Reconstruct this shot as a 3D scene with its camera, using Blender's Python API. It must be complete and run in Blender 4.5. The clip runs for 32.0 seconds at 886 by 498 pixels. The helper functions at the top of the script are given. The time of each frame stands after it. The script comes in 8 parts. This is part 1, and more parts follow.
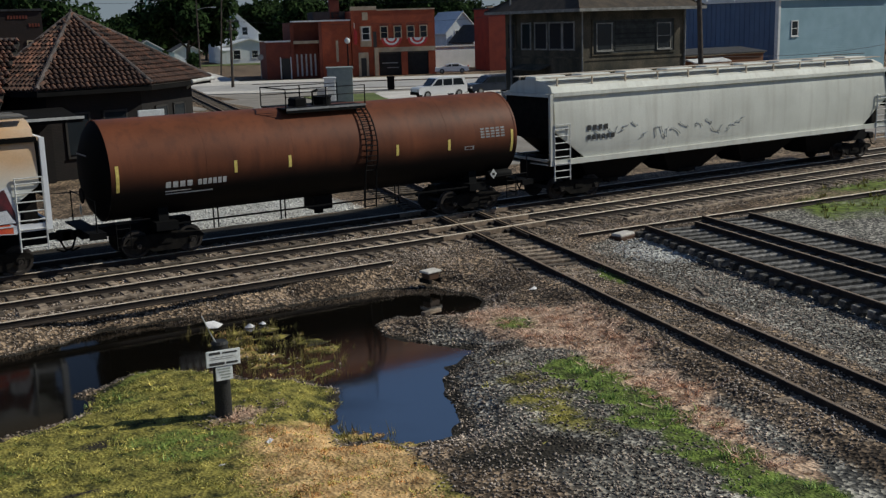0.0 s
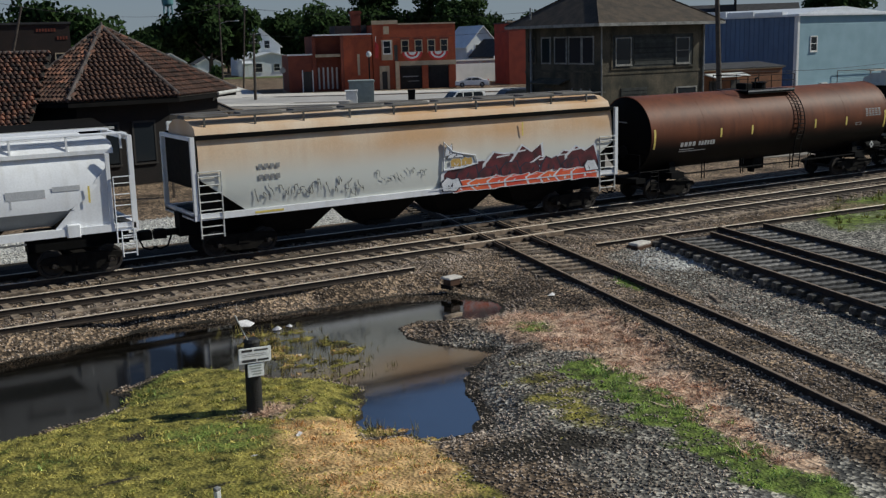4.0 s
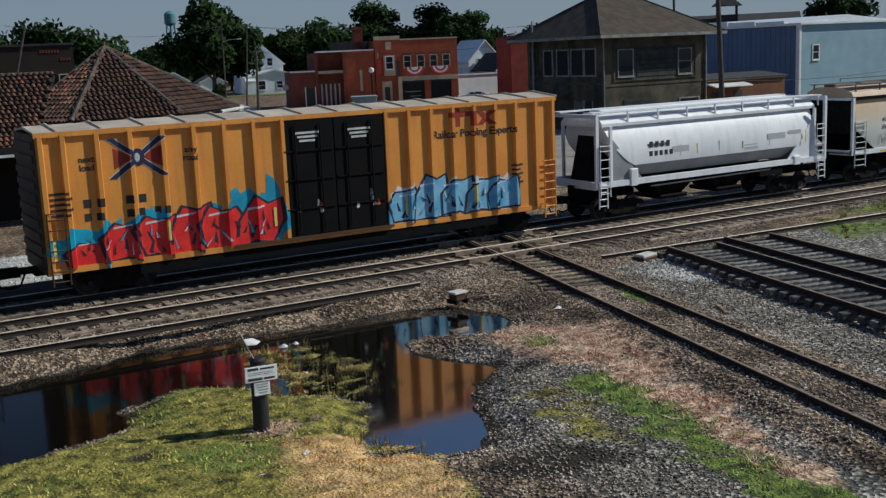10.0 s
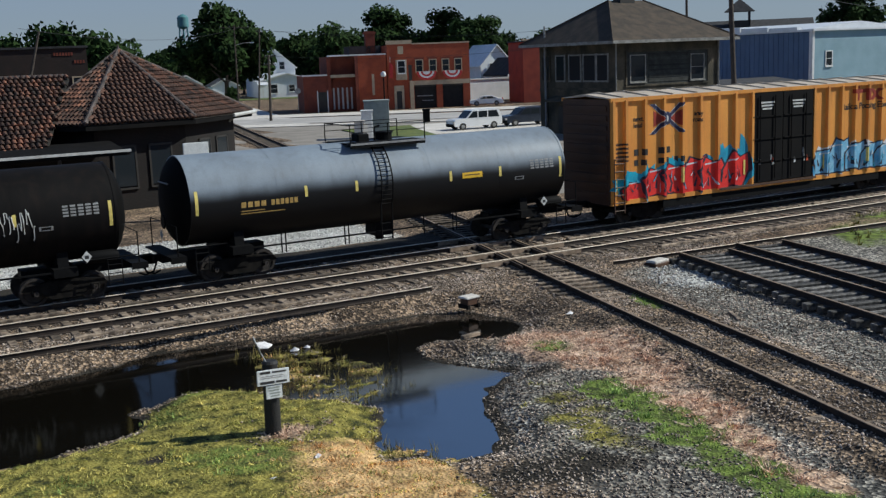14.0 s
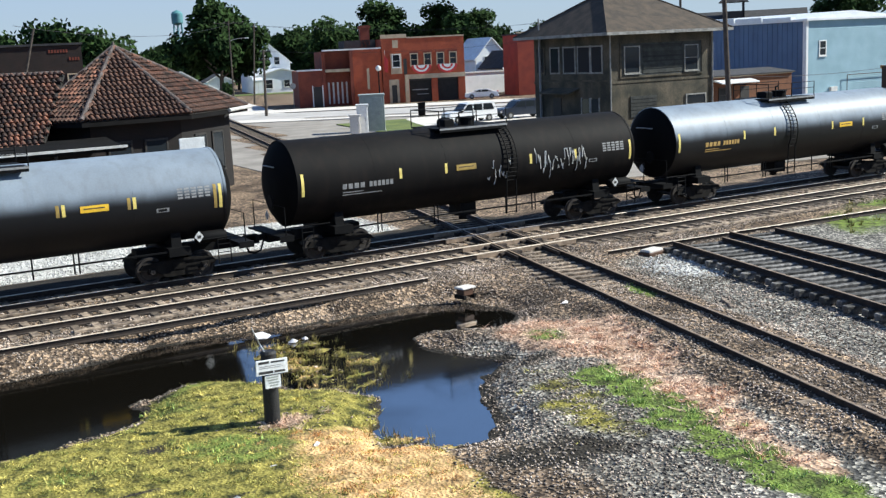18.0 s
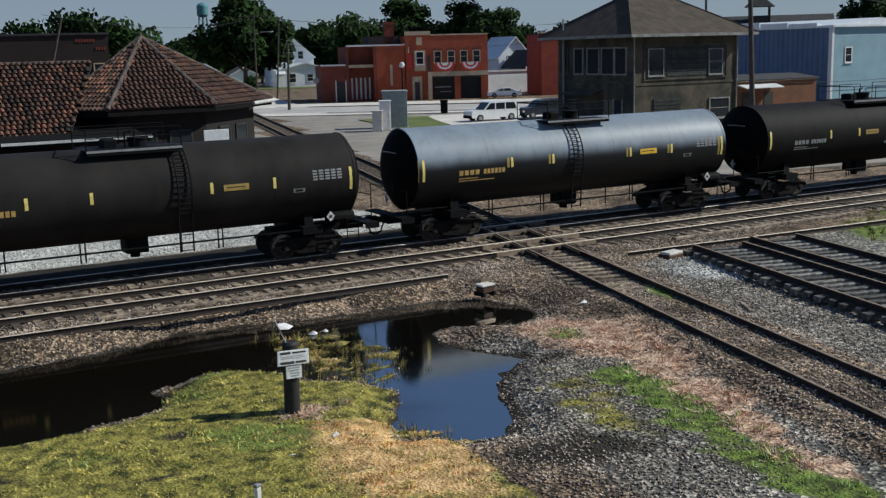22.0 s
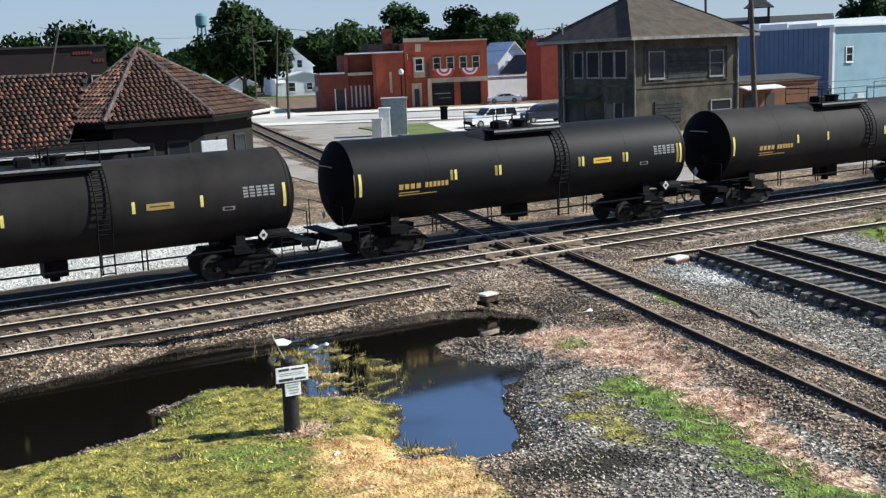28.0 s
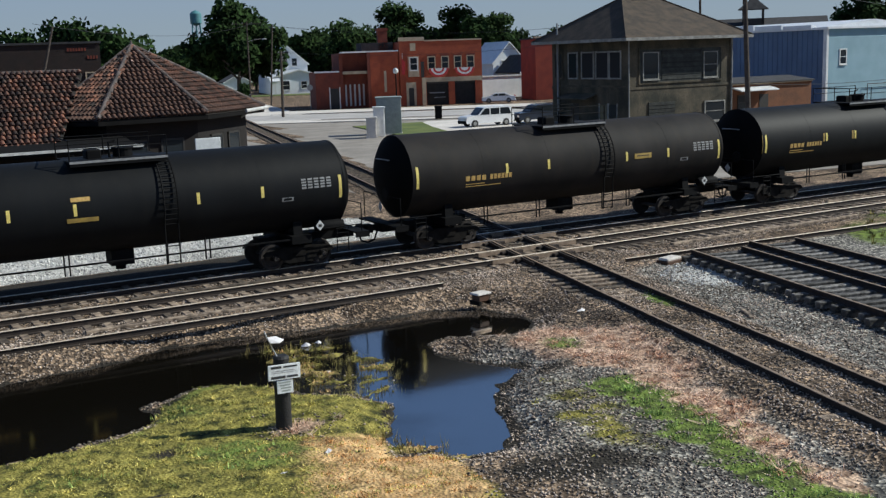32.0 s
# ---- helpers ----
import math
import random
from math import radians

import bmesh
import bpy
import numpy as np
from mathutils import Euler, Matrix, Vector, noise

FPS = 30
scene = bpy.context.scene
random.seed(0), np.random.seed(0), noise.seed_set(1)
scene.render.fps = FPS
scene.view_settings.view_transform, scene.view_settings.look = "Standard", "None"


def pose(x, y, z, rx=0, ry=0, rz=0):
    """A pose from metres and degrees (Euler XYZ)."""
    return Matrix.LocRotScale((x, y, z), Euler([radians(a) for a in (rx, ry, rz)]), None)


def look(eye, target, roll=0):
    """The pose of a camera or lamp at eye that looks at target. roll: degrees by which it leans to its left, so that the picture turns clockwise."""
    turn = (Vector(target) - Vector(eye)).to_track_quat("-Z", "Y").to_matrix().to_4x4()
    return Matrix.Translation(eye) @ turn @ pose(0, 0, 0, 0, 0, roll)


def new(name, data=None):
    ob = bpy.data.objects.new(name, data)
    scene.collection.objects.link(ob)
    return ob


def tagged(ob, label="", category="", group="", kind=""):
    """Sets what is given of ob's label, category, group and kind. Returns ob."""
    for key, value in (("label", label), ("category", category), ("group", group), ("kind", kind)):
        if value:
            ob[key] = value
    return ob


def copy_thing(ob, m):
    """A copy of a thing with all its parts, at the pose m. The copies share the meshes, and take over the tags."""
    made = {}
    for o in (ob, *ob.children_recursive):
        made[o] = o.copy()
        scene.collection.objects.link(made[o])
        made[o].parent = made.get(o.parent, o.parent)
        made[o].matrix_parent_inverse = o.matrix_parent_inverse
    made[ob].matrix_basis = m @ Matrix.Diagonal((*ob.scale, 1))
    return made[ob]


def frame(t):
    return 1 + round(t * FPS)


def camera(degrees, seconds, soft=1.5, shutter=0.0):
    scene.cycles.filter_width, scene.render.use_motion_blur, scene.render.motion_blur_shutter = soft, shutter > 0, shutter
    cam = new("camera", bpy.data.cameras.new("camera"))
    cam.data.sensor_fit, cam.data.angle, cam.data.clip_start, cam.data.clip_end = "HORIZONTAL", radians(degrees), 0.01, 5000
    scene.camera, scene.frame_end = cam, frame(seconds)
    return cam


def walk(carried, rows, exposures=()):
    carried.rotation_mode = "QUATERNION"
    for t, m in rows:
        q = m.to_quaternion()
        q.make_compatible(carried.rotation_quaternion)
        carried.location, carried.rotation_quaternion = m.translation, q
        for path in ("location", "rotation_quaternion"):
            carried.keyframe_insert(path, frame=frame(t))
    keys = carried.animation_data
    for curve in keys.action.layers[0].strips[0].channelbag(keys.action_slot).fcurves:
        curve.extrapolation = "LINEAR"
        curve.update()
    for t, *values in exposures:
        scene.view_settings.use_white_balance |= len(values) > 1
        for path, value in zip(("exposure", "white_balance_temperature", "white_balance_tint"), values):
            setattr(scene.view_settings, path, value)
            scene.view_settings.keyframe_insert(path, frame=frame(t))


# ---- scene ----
# One lens and one standpoint high above the near side of the tracks; the picture sways and turns.
cam = camera(44.85, 32.0, soft=1.35)
ROWS = [
    (0.0, 0.555, 0.693, 6.807, -32.20, -11.85, -1.72),
    (0.5, 0.307, 0.446, 6.853, -31.78, -12.02, -1.62),
    (1.0, 0.155, 0.213, 6.806, -31.43, -11.60, -1.68),
    (1.5, -0.054, -0.128, 6.824, -31.48, -11.44, -1.65),
    (2.0, -0.121, -0.191, 6.788, -31.04, -10.85, -1.48),
    (2.5, -0.026, -0.080, 6.772, -31.59, -11.76, -1.30),
    (3.0, -0.021, -0.059, 6.780, -31.41, -11.68, -1.19),
    (3.5, -0.005, -0.049, 6.798, -31.17, -11.50, -1.36),
    (5.5, -0.063, -0.138, 6.825, -31.64, -10.07, -1.99),
    (6.0, -0.063, -0.136, 6.827, -31.70, -10.06, -1.85),
    (6.5, 0.119, 0.146, 6.793, -31.76, -10.36, -1.82),
    (7.0, 0.071, 0.094, 6.808, -31.21, -10.70, -1.82),
    (7.5, 0.171, 0.193, 6.807, -31.53, -10.91, -2.01),
    (8.0, 0.133, 0.118, 6.821, -31.85, -10.53, -2.05),
    (8.5, 0.031, 0.029, 6.818, -30.98, -10.07, -2.31),
    (9.0, 0.049, 0.020, 6.827, -31.10, -10.17, -2.45),
    (9.5, 0.027, 0.007, 6.829, -31.10, -10.24, -2.41),
    (10.0, 0.030, -0.001, 6.817, -30.95, -10.34, -2.48),
    (10.5, 0.044, 0.023, 6.806, -30.93, -10.48, -2.38),
    (11.0, 0.051, 0.041, 6.807, -30.86, -10.50, -2.20),
    (11.5, 0.043, 0.059, 6.818, -30.89, -10.54, -2.15),
    (12.0, 0.033, 0.043, 6.829, -30.74, -10.23, -2.13),
    (12.5, 0.013, 0.041, 6.823, -30.34, -10.30, -2.10),
    (13.0, 0.024, 0.085, 6.809, -29.81, -10.27, -2.16),
    (13.5, 0.017, 0.053, 6.819, -30.12, -10.20, -2.14),
    (14.0, -0.012, 0.006, 6.830, -30.39, -10.09, -2.21),
    (14.5, -0.015, -0.033, 6.832, -30.51, -9.89, -2.38),
    (16.5, -0.019, -0.088, 6.850, -30.81, -9.95, -2.64),
    (17.0, -0.128, -0.257, 6.880, -30.89, -9.92, -3.27),
    (17.5, -0.308, -0.477, 6.868, -30.04, -9.16, -3.08),
    (18.0, -0.125, -0.250, 6.795, -30.54, -10.42, -2.77),
    (18.5, -0.129, -0.259, 6.806, -30.90, -10.62, -2.61),
    (19.0, -0.152, -0.293, 6.808, -30.88, -10.80, -2.47),
    (19.5, -0.212, -0.341, 6.811, -30.46, -10.83, -2.36),
    (20.0, -0.327, -0.489, 6.811, -30.10, -10.84, -2.14),
    (20.5, -0.267, -0.367, 6.824, -29.84, -10.55, -2.04),
    (21.0, -0.275, -0.365, 6.818, -29.63, -10.49, -1.84),
    (21.5, -0.318, -0.432, 6.827, -29.77, -10.31, -1.62),
    (22.0, -0.309, -0.398, 6.806, -29.56, -10.50, -1.47),
    (22.5, -0.159, -0.177, 6.787, -29.03, -10.69, -1.68),
    (23.0, 0.254, 0.387, 6.805, -29.83, -10.74, -2.22),
    (23.5, 0.416, 0.593, 6.802, -30.57, -10.57, -2.74),
    (24.0, 0.338, 0.520, 6.804, -31.60, -9.47, -2.21),
    (24.5, 0.357, 0.515, 6.781, -30.52, -9.67, -2.43),
    (25.0, 0.306, 0.444, 6.776, -29.89, -10.04, -2.81),
    (25.5, 0.126, 0.151, 6.793, -29.93, -9.73, -2.76),
    (26.0, 0.090, 0.137, 6.810, -29.44, -9.72, -2.64),
    (26.5, 0.070, 0.065, 6.838, -29.05, -10.12, -2.56),
    (28.5, 0.011, 0.175, 6.771, -29.54, -10.21, -2.37),
    (29.0, 0.042, 0.213, 6.769, -29.42, -10.64, -2.07),
    (29.5, 0.015, 0.123, 6.788, -29.69, -10.26, -2.11),
    (30.0, 0.000, 0.071, 6.799, -29.94, -9.96, -2.19),
    (30.5, 0.021, 0.135, 6.770, -29.75, -10.24, -2.11),
    (31.0, 0.046, 0.186, 6.754, -29.44, -10.72, -1.92),
    (31.5, 0.043, 0.190, 6.749, -29.44, -10.71, -1.86),
    (32.0, -0.000, 0.057, 6.787, -29.78, -10.21, -2.01),
]

EXPOSURES = [(t, e, 6650 if t < 5 else 6300, 3) for t, e in ((0, -0.62), (1, -0.49), (2, -0.62), (3, -0.69), (3.5, -0.62), (5.5, -0.24), (6, -0.22), (6.5, -0.43), (7, -0.55), (8, -0.65), (9, -0.51), (10, -0.47), (11, -0.55), (12, -0.45), (13, -0.11), (14, -0.16), (16.5, -0.06), (17, -0.09), (17.4, 0.29), (17.8, 0.74), (18.2, 0.74), (18.6, -0.06), (19, -0.16), (20, -0.26), (21, -0.06), (22, -0.21), (23, -0.21), (23.4, -0.16), (24, 0.44), (25, 0.54), (26, 0.74), (26.5, 0.74), (28.5, 0.54), (29, 0.46), (30, 0.39), (31, 0.12), (31.5, 0.04), (32, -0.01))]
walk(cam, [(t, pose(x, y, z, 90 + pitch, 0, yaw) @ pose(0, 0, 0, 0, 0, roll)) for t, x, y, z, yaw, pitch, roll in ROWS], EXPOSURES)

# ---- light: clear summer day, sun high and to the side of the train ----
SUN_AZ, SUN_EL = math.atan2(0.92, -0.39), radians(37.5)
world = bpy.data.worlds.new("sky_world")
scene.world = world
world.use_nodes = True
wn = world.node_tree
wn.nodes.clear()
sky = wn.nodes.new("ShaderNodeTexSky")
sky.sky_type, sky.sun_disc = "NISHITA", False
sky.sun_elevation, sky.sun_rotation = SUN_EL, SUN_AZ
sky.air_density, sky.dust_density, sky.ozone_density = 0.9, 0.0, 2.5
bg = wn.nodes.new("ShaderNodeBackground")
bg.inputs["Strength"].default_value = 0.05
wo = wn.nodes.new("ShaderNodeOutputWorld")
tint = wn.nodes.new("ShaderNodeMix")
tint.data_type, tint.blend_type = "RGBA", "MULTIPLY"
tint.inputs["Factor"].default_value = 1.0
tint.inputs["B"].default_value = (0.91, 0.94, 1.13, 1)
wn.links.new(sky.outputs[0], tint.inputs["A"])
# summer haze, thick at the horizon and thinning upwards
up = wn.nodes.new("ShaderNodeSeparateXYZ")
wn.links.new(wn.nodes.new("ShaderNodeTexCoord").outputs["Generated"], up.inputs[0])
thick = wn.nodes.new("ShaderNodeMapRange")
thick.interpolation_type = "SMOOTHSTEP"
thick.inputs["From Min"].default_value, thick.inputs["From Max"].default_value = 0.05, 0.95
thick.inputs["To Min"].default_value, thick.inputs["To Max"].default_value = 0.92, 0.03
wn.links.new(up.outputs["Z"], thick.inputs["Value"])
haze = wn.nodes.new("ShaderNodeMix")
haze.data_type = "RGBA"
tone = wn.nodes.new("ShaderNodeMix")
tone.data_type = "RGBA"
tone.inputs["A"].default_value, tone.inputs["B"].default_value = (5.9, 7.1, 8.7, 1), (3.8, 6.4, 12.8, 1)
climb = wn.nodes.new("ShaderNodeMapRange")
climb.inputs["From Min"].default_value, climb.inputs["From Max"].default_value = 0.03, 0.3
wn.links.new(up.outputs["Z"], climb.inputs["Value"])
wn.links.new(climb.outputs["Result"], tone.inputs["Factor"])
wn.links.new(tone.outputs["Result"], haze.inputs["B"])
wn.links.new(thick.outputs["Result"], haze.inputs["Factor"])
wn.links.new(tint.outputs["Result"], haze.inputs["A"])
wn.links.new(haze.outputs["Result"], bg.inputs["Color"])
wn.links.new(bg.outputs[0], wo.inputs["Surface"])
sun_data = bpy.data.lights.new("sun", "SUN")
sun_data.energy, sun_data.angle, sun_data.color = 5.0, radians(0.55), (1.0, 0.96, 0.90)
sun = new("sun", sun_data)
SUN_DIR = Vector((math.sin(SUN_AZ) * math.cos(SUN_EL), math.cos(SUN_AZ) * math.cos(SUN_EL), math.sin(SUN_EL)))
sun.matrix_world = look(SUN_DIR * 60, (0, 0, 0))


# ---- materials ----
def mat(name, c1, c2=None, scale=2.0, rough=0.7, metal=0.0, bump=0.0, fine=30.0, vary=0.0, streak=None, spec=0.5, island=0.0, lower_tone=None, grain=0.17):
    """Two colours mixed by coarse noise, darkened by fine grain; streak: (colour, amount) of vertical running stains; a
    (colour, z0, z1) triple blends to that colour below z1.
    """
    m = bpy.data.materials.new(name)
    m.use_nodes = True
    nt = m.node_tree
    N, L = nt.nodes, nt.links
    b = N["Principled BSDF"]
    c2 = c2 or tuple(v * 0.72 for v in c1)
    tc = N.new("ShaderNodeTexCoord")
    n1 = N.new("ShaderNodeTexNoise")
    n1.inputs["Scale"].default_value, n1.inputs["Detail"].default_value = scale, 6
    L.new(tc.outputs["Object"], n1.inputs["Vector"])
    r1 = N.new("ShaderNodeValToRGB")
    r1.color_ramp.elements[0].position, r1.color_ramp.elements[1].position = 0.36, 0.66
    r1.color_ramp.elements[0].color, r1.color_ramp.elements[1].color = (*c2, 1), (*c1, 1)
    L.new(n1.outputs["Fac"], r1.inputs["Fac"])
    n2 = N.new("ShaderNodeTexNoise")
    n2.inputs["Scale"].default_value, n2.inputs["Detail"].default_value = fine, 4
    L.new(tc.outputs["Object"], n2.inputs["Vector"])
    g = N.new("ShaderNodeMapRange")
    g.inputs["From Min"].default_value, g.inputs["From Max"].default_value = 0.3, 0.7
    g.inputs["To Min"].default_value, g.inputs["To Max"].default_value = 1 - grain * 1.3, 1 + grain * 0.7
    L.new(n2.outputs["Fac"], g.inputs["Value"])
    mul = N.new("ShaderNodeMix")
    mul.data_type, mul.blend_type = "RGBA", "MULTIPLY"
    mul.inputs["Factor"].default_value = 1.0
    L.new(r1.outputs["Color"], mul.inputs["A"])
    L.new(g.outputs["Result"], mul.inputs["B"])
    out = mul.outputs["Result"]
    if streak:
        mp = N.new("ShaderNodeMapping")
        mp.inputs["Scale"].default_value = (2.2, 2.2, 0.16)
        L.new(tc.outputs["Object"], mp.inputs["Vector"])
        n3 = N.new("ShaderNodeTexNoise")
        n3.inputs["Scale"].default_value, n3.inputs["Detail"].default_value = 1.6, 5
        L.new(mp.outputs["Vector"], n3.inputs["Vector"])
        r3 = N.new("ShaderNodeMapRange")
        r3.inputs["From Min"].default_value, r3.inputs["From Max"].default_value = 0.48, 0.75
        r3.inputs["To Min"].default_value, r3.inputs["To Max"].default_value = 0.0, streak[1]
        L.new(n3.outputs["Fac"], r3.inputs["Value"])
        mx = N.new("ShaderNodeMix")
        mx.data_type = "RGBA"
        mx.inputs["B"].default_value = (*streak[0], 1)
        L.new(r3.outputs["Result"], mx.inputs["Factor"])
        L.new(out, mx.inputs["A"])
        out = mx.outputs["Result"]
    if lower_tone:
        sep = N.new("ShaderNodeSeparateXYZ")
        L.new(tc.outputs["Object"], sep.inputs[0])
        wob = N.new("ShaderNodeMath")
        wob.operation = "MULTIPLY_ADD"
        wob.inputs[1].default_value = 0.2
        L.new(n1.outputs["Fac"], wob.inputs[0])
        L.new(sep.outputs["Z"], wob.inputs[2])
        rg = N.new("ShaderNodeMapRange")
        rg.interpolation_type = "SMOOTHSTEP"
        rg.inputs["From Min"].default_value, rg.inputs["From Max"].default_value = lower_tone[1] + 0.1, lower_tone[2] + 0.1
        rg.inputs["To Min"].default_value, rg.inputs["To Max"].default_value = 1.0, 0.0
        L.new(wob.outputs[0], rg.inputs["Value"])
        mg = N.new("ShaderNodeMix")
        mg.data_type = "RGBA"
        mg.inputs["B"].default_value = (*lower_tone[0], 1)
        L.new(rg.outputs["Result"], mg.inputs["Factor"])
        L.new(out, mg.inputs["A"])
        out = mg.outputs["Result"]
    for amount, node, socket in ((vary, "ShaderNodeObjectInfo", "Random"), (island, "ShaderNodeNewGeometry", "Random Per Island")):
        if amount:
            oi = N.new(node)
            mr = N.new("ShaderNodeMapRange")
            mr.inputs["To Min"].default_value, mr.inputs["To Max"].default_value = 1 - amount, 1 + amount
            L.new(oi.outputs[socket], mr.inputs["Value"])
            mv = N.new("ShaderNodeMix")
            mv.data_type, mv.blend_type = "RGBA", "MULTIPLY"
            mv.inputs["Factor"].default_value = 1.0
            L.new(out, mv.inputs["A"])
            L.new(mr.outputs["Result"], mv.inputs["B"])
            out = mv.outputs["Result"]
    L.new(out, b.inputs["Base Color"])
    b.inputs["Roughness"].default_value, b.inputs["Metallic"].default_value = rough, metal
    b.inputs["Specular IOR Level"].default_value = spec
    if bump:
        bp = N.new("ShaderNodeBump")
        bp.inputs["Strength"].default_value, bp.inputs["Distance"].default_value = bump, 0.03
        L.new(n2.outputs["Fac"], bp.inputs["Height"])
        L.new(bp.outputs["Normal"], b.inputs["Normal"])
    return m


def brick_mat(name, c1, c2, mortar, scale=1.0):
    """Courses of brick at real size, running in the wall's own x and z."""
    m = mat(name, c1, c2, 0.8, 0.9, bump=0.3)
    nt = m.node_tree
    N, L = nt.nodes, nt.links
    b = N["Principled BSDF"]
    tc = N.new("ShaderNodeTexCoord")
    sp = N.new("ShaderNodeSeparateXYZ")
    L.new(tc.outputs["Object"], sp.inputs[0])
    ad = N.new("ShaderNodeMath")
    L.new(sp.outputs["X"], ad.inputs[0])
    L.new(sp.outputs["Y"], ad.inputs[1])
    cb = N.new("ShaderNodeCombineXYZ")
    L.new(ad.outputs[0], cb.inputs["X"])
    L.new(sp.outputs["Z"], cb.inputs["Y"])
    bt = N.new("ShaderNodeTexBrick")
    bt.inputs["Scale"].default_value = 1.0 / scale
    bt.inputs["Brick Width"].default_value, bt.inputs["Row Height"].default_value = 0.22, 0.075
    bt.inputs["Mortar Size"].default_value = 0.008
    bt.inputs["Color1"].default_value, bt.inputs["Color2"].default_value, bt.inputs["Mortar"].default_value = (1, 1, 1, 1), (0.8, 0.78, 0.76, 1), (*mortar, 1)
    L.new(cb.outputs[0], bt.inputs["Vector"])
    mx = N.new("ShaderNodeMix")
    mx.data_type, mx.blend_type = "RGBA", "MULTIPLY"
    mx.inputs["Factor"].default_value = 1.0
    old = b.inputs["Base Color"].links[0].from_socket
    L.new(old, mx.inputs["A"])
    L.new(bt.outputs["Color"], mx.inputs["B"])
    L.new(mx.outputs["Result"], b.inputs["Base Color"])
    return m


def glass_mat(name, tint=(0.02, 0.025, 0.03)):
    m = bpy.data.materials.new(name)
    m.use_nodes = True
    b = m.node_tree.nodes["Principled BSDF"]
    b.inputs["Base Color"].default_value = (*tint, 1)
    b.inputs["Roughness"].default_value = 0.06
    b.inputs["Specular IOR Level"].default_value = 0.3
    return m


STEEL_RAIL = mat("rail_side_rust", (0.045, 0.03, 0.022), (0.022, 0.016, 0.013), 6, 0.85, 0.1, 0.2)
RAIL_HEAD = mat("polished_rail_head", (0.85, 0.74, 0.60), (0.60, 0.48, 0.36), 4, 0.4, 0.1)
RUST_HEAD = mat("dull_rail_head", (0.34, 0.25, 0.175), (0.18, 0.13, 0.09), 4, 0.7, 0.1)
TIE = mat("weathered_tie_wood", (0.33, 0.255, 0.185), (0.075, 0.056, 0.042), 5, 0.9, 0, 0.5, 40, vary=0.6)
TIE_DARK = mat("creosoted_tie_wood", (0.24, 0.225, 0.205), (0.04, 0.036, 0.032), 5, 0.8, 0, 0.4, 40, vary=0.65)
BLACK_STEEL = mat("black_steel", (0.006, 0.006, 0.0065), (0.004, 0.004, 0.0045), 3, 0.75, 0.0, 0.1, spec=0.12)
BOGIE_STEEL = mat("grimy_truck_steel", (0.014, 0.012, 0.010), (0.006, 0.005, 0.0045), 5, 0.85, 0.0, 0.2, spec=0.15)
WHEEL_STEEL = mat("worn_wheel_steel", (0.05, 0.04, 0.034), (0.02, 0.016, 0.014), 6, 0.7, 0.2, 0.1)
YELLOW_STRIP = mat("reflective_yellow", (0.86, 0.70, 0.20), (0.68, 0.53, 0.14), 6, 0.5)
YELLOW_PANEL = mat("yellow_placard", (0.85, 0.52, 0.03), (0.7, 0.42, 0.03), 5, 0.5)
DULL_YELLOW = mat("faded_yellow_placard", (0.42, 0.28, 0.06), (0.28, 0.19, 0.05), 5, 0.6)
STENCIL_WHITE = mat("white_stencil", (0.7, 0.7, 0.68), (0.5, 0.5, 0.48), 8, 0.7)
STENCIL_GREY = mat("grey_stencil", (0.32, 0.32, 0.32), (0.2, 0.2, 0.2), 8, 0.7)
STENCIL_GOLD = mat("gold_stencil", (0.62, 0.40, 0.12), (0.45, 0.28, 0.08), 8, 0.7)
STENCIL_BLACK = mat("black_stencil", (0.02, 0.02, 0.022), (0.03, 0.03, 0.03), 8, 0.8)
# Grey above, near-black below about mid-height.
TANK_GREY = mat("grey_tank_paint", (0.24, 0.285, 0.335), (0.195, 0.23, 0.27), 0.7, 0.5, 0, 0.012, 20, streak=((0.12, 0.12, 0.12), 0.3), spec=0.3, lower_tone=((0.005, 0.005, 0.006), 2.6, 3.15), grain=0.05)
TANK_BLACK = mat("black_tank_paint", (0.0075, 0.0085, 0.0098), (0.005, 0.0056, 0.0065), 0.7, 0.6, 0, 0.012, 20, streak=((0.014, 0.013, 0.012), 0.35), spec=0.15, grain=0.05)
# Near-black holds the tank ends' shade along with black paint and soot.
TANK_HEAD = mat("shaded_sooty_black", (0.0055, 0.0052, 0.005), (0.0035, 0.0033, 0.0033), 0.8, 0.8, 0, 0.012, 20, spec=0.08, grain=0.08)
TANK_SOOT = mat("sooty_black_tank", (0.008, 0.0072, 0.007), (0.0045, 0.004, 0.004), 0.6, 0.7, 0, 0.012, 20, streak=((0.018, 0.012, 0.01), 0.5), spec=0.12, grain=0.05)
TANK_RUST = mat("rust_dusted_tank", (0.026, 0.023, 0.0215), (0.012, 0.011, 0.0107), 0.6, 0.7, 0, 0.012, 20, streak=((0.03, 0.023, 0.016), 0.4), spec=0.15, grain=0.05)
# Brown above, near-black below about mid-height.
TANK_BROWN = mat("brown_tank_paint", (0.175, 0.056, 0.025), (0.115, 0.038, 0.018), 0.6, 0.55, 0, 0.012, 20, streak=((0.045, 0.02, 0.014), 0.45), spec=0.2, lower_tone=((0.005, 0.004, 0.004), 2.0, 2.9), grain=0.05)
HOPPER_TAN = mat("rust_washed_tan_paint", (0.72, 0.60, 0.46), (0.62, 0.38, 0.20), 0.35, 0.6, 0, 0.012, 20, streak=((0.54, 0.33, 0.19), 0.35), lower_tone=((0.66, 0.67, 0.62), 2.35, 3.5), grain=0.05)
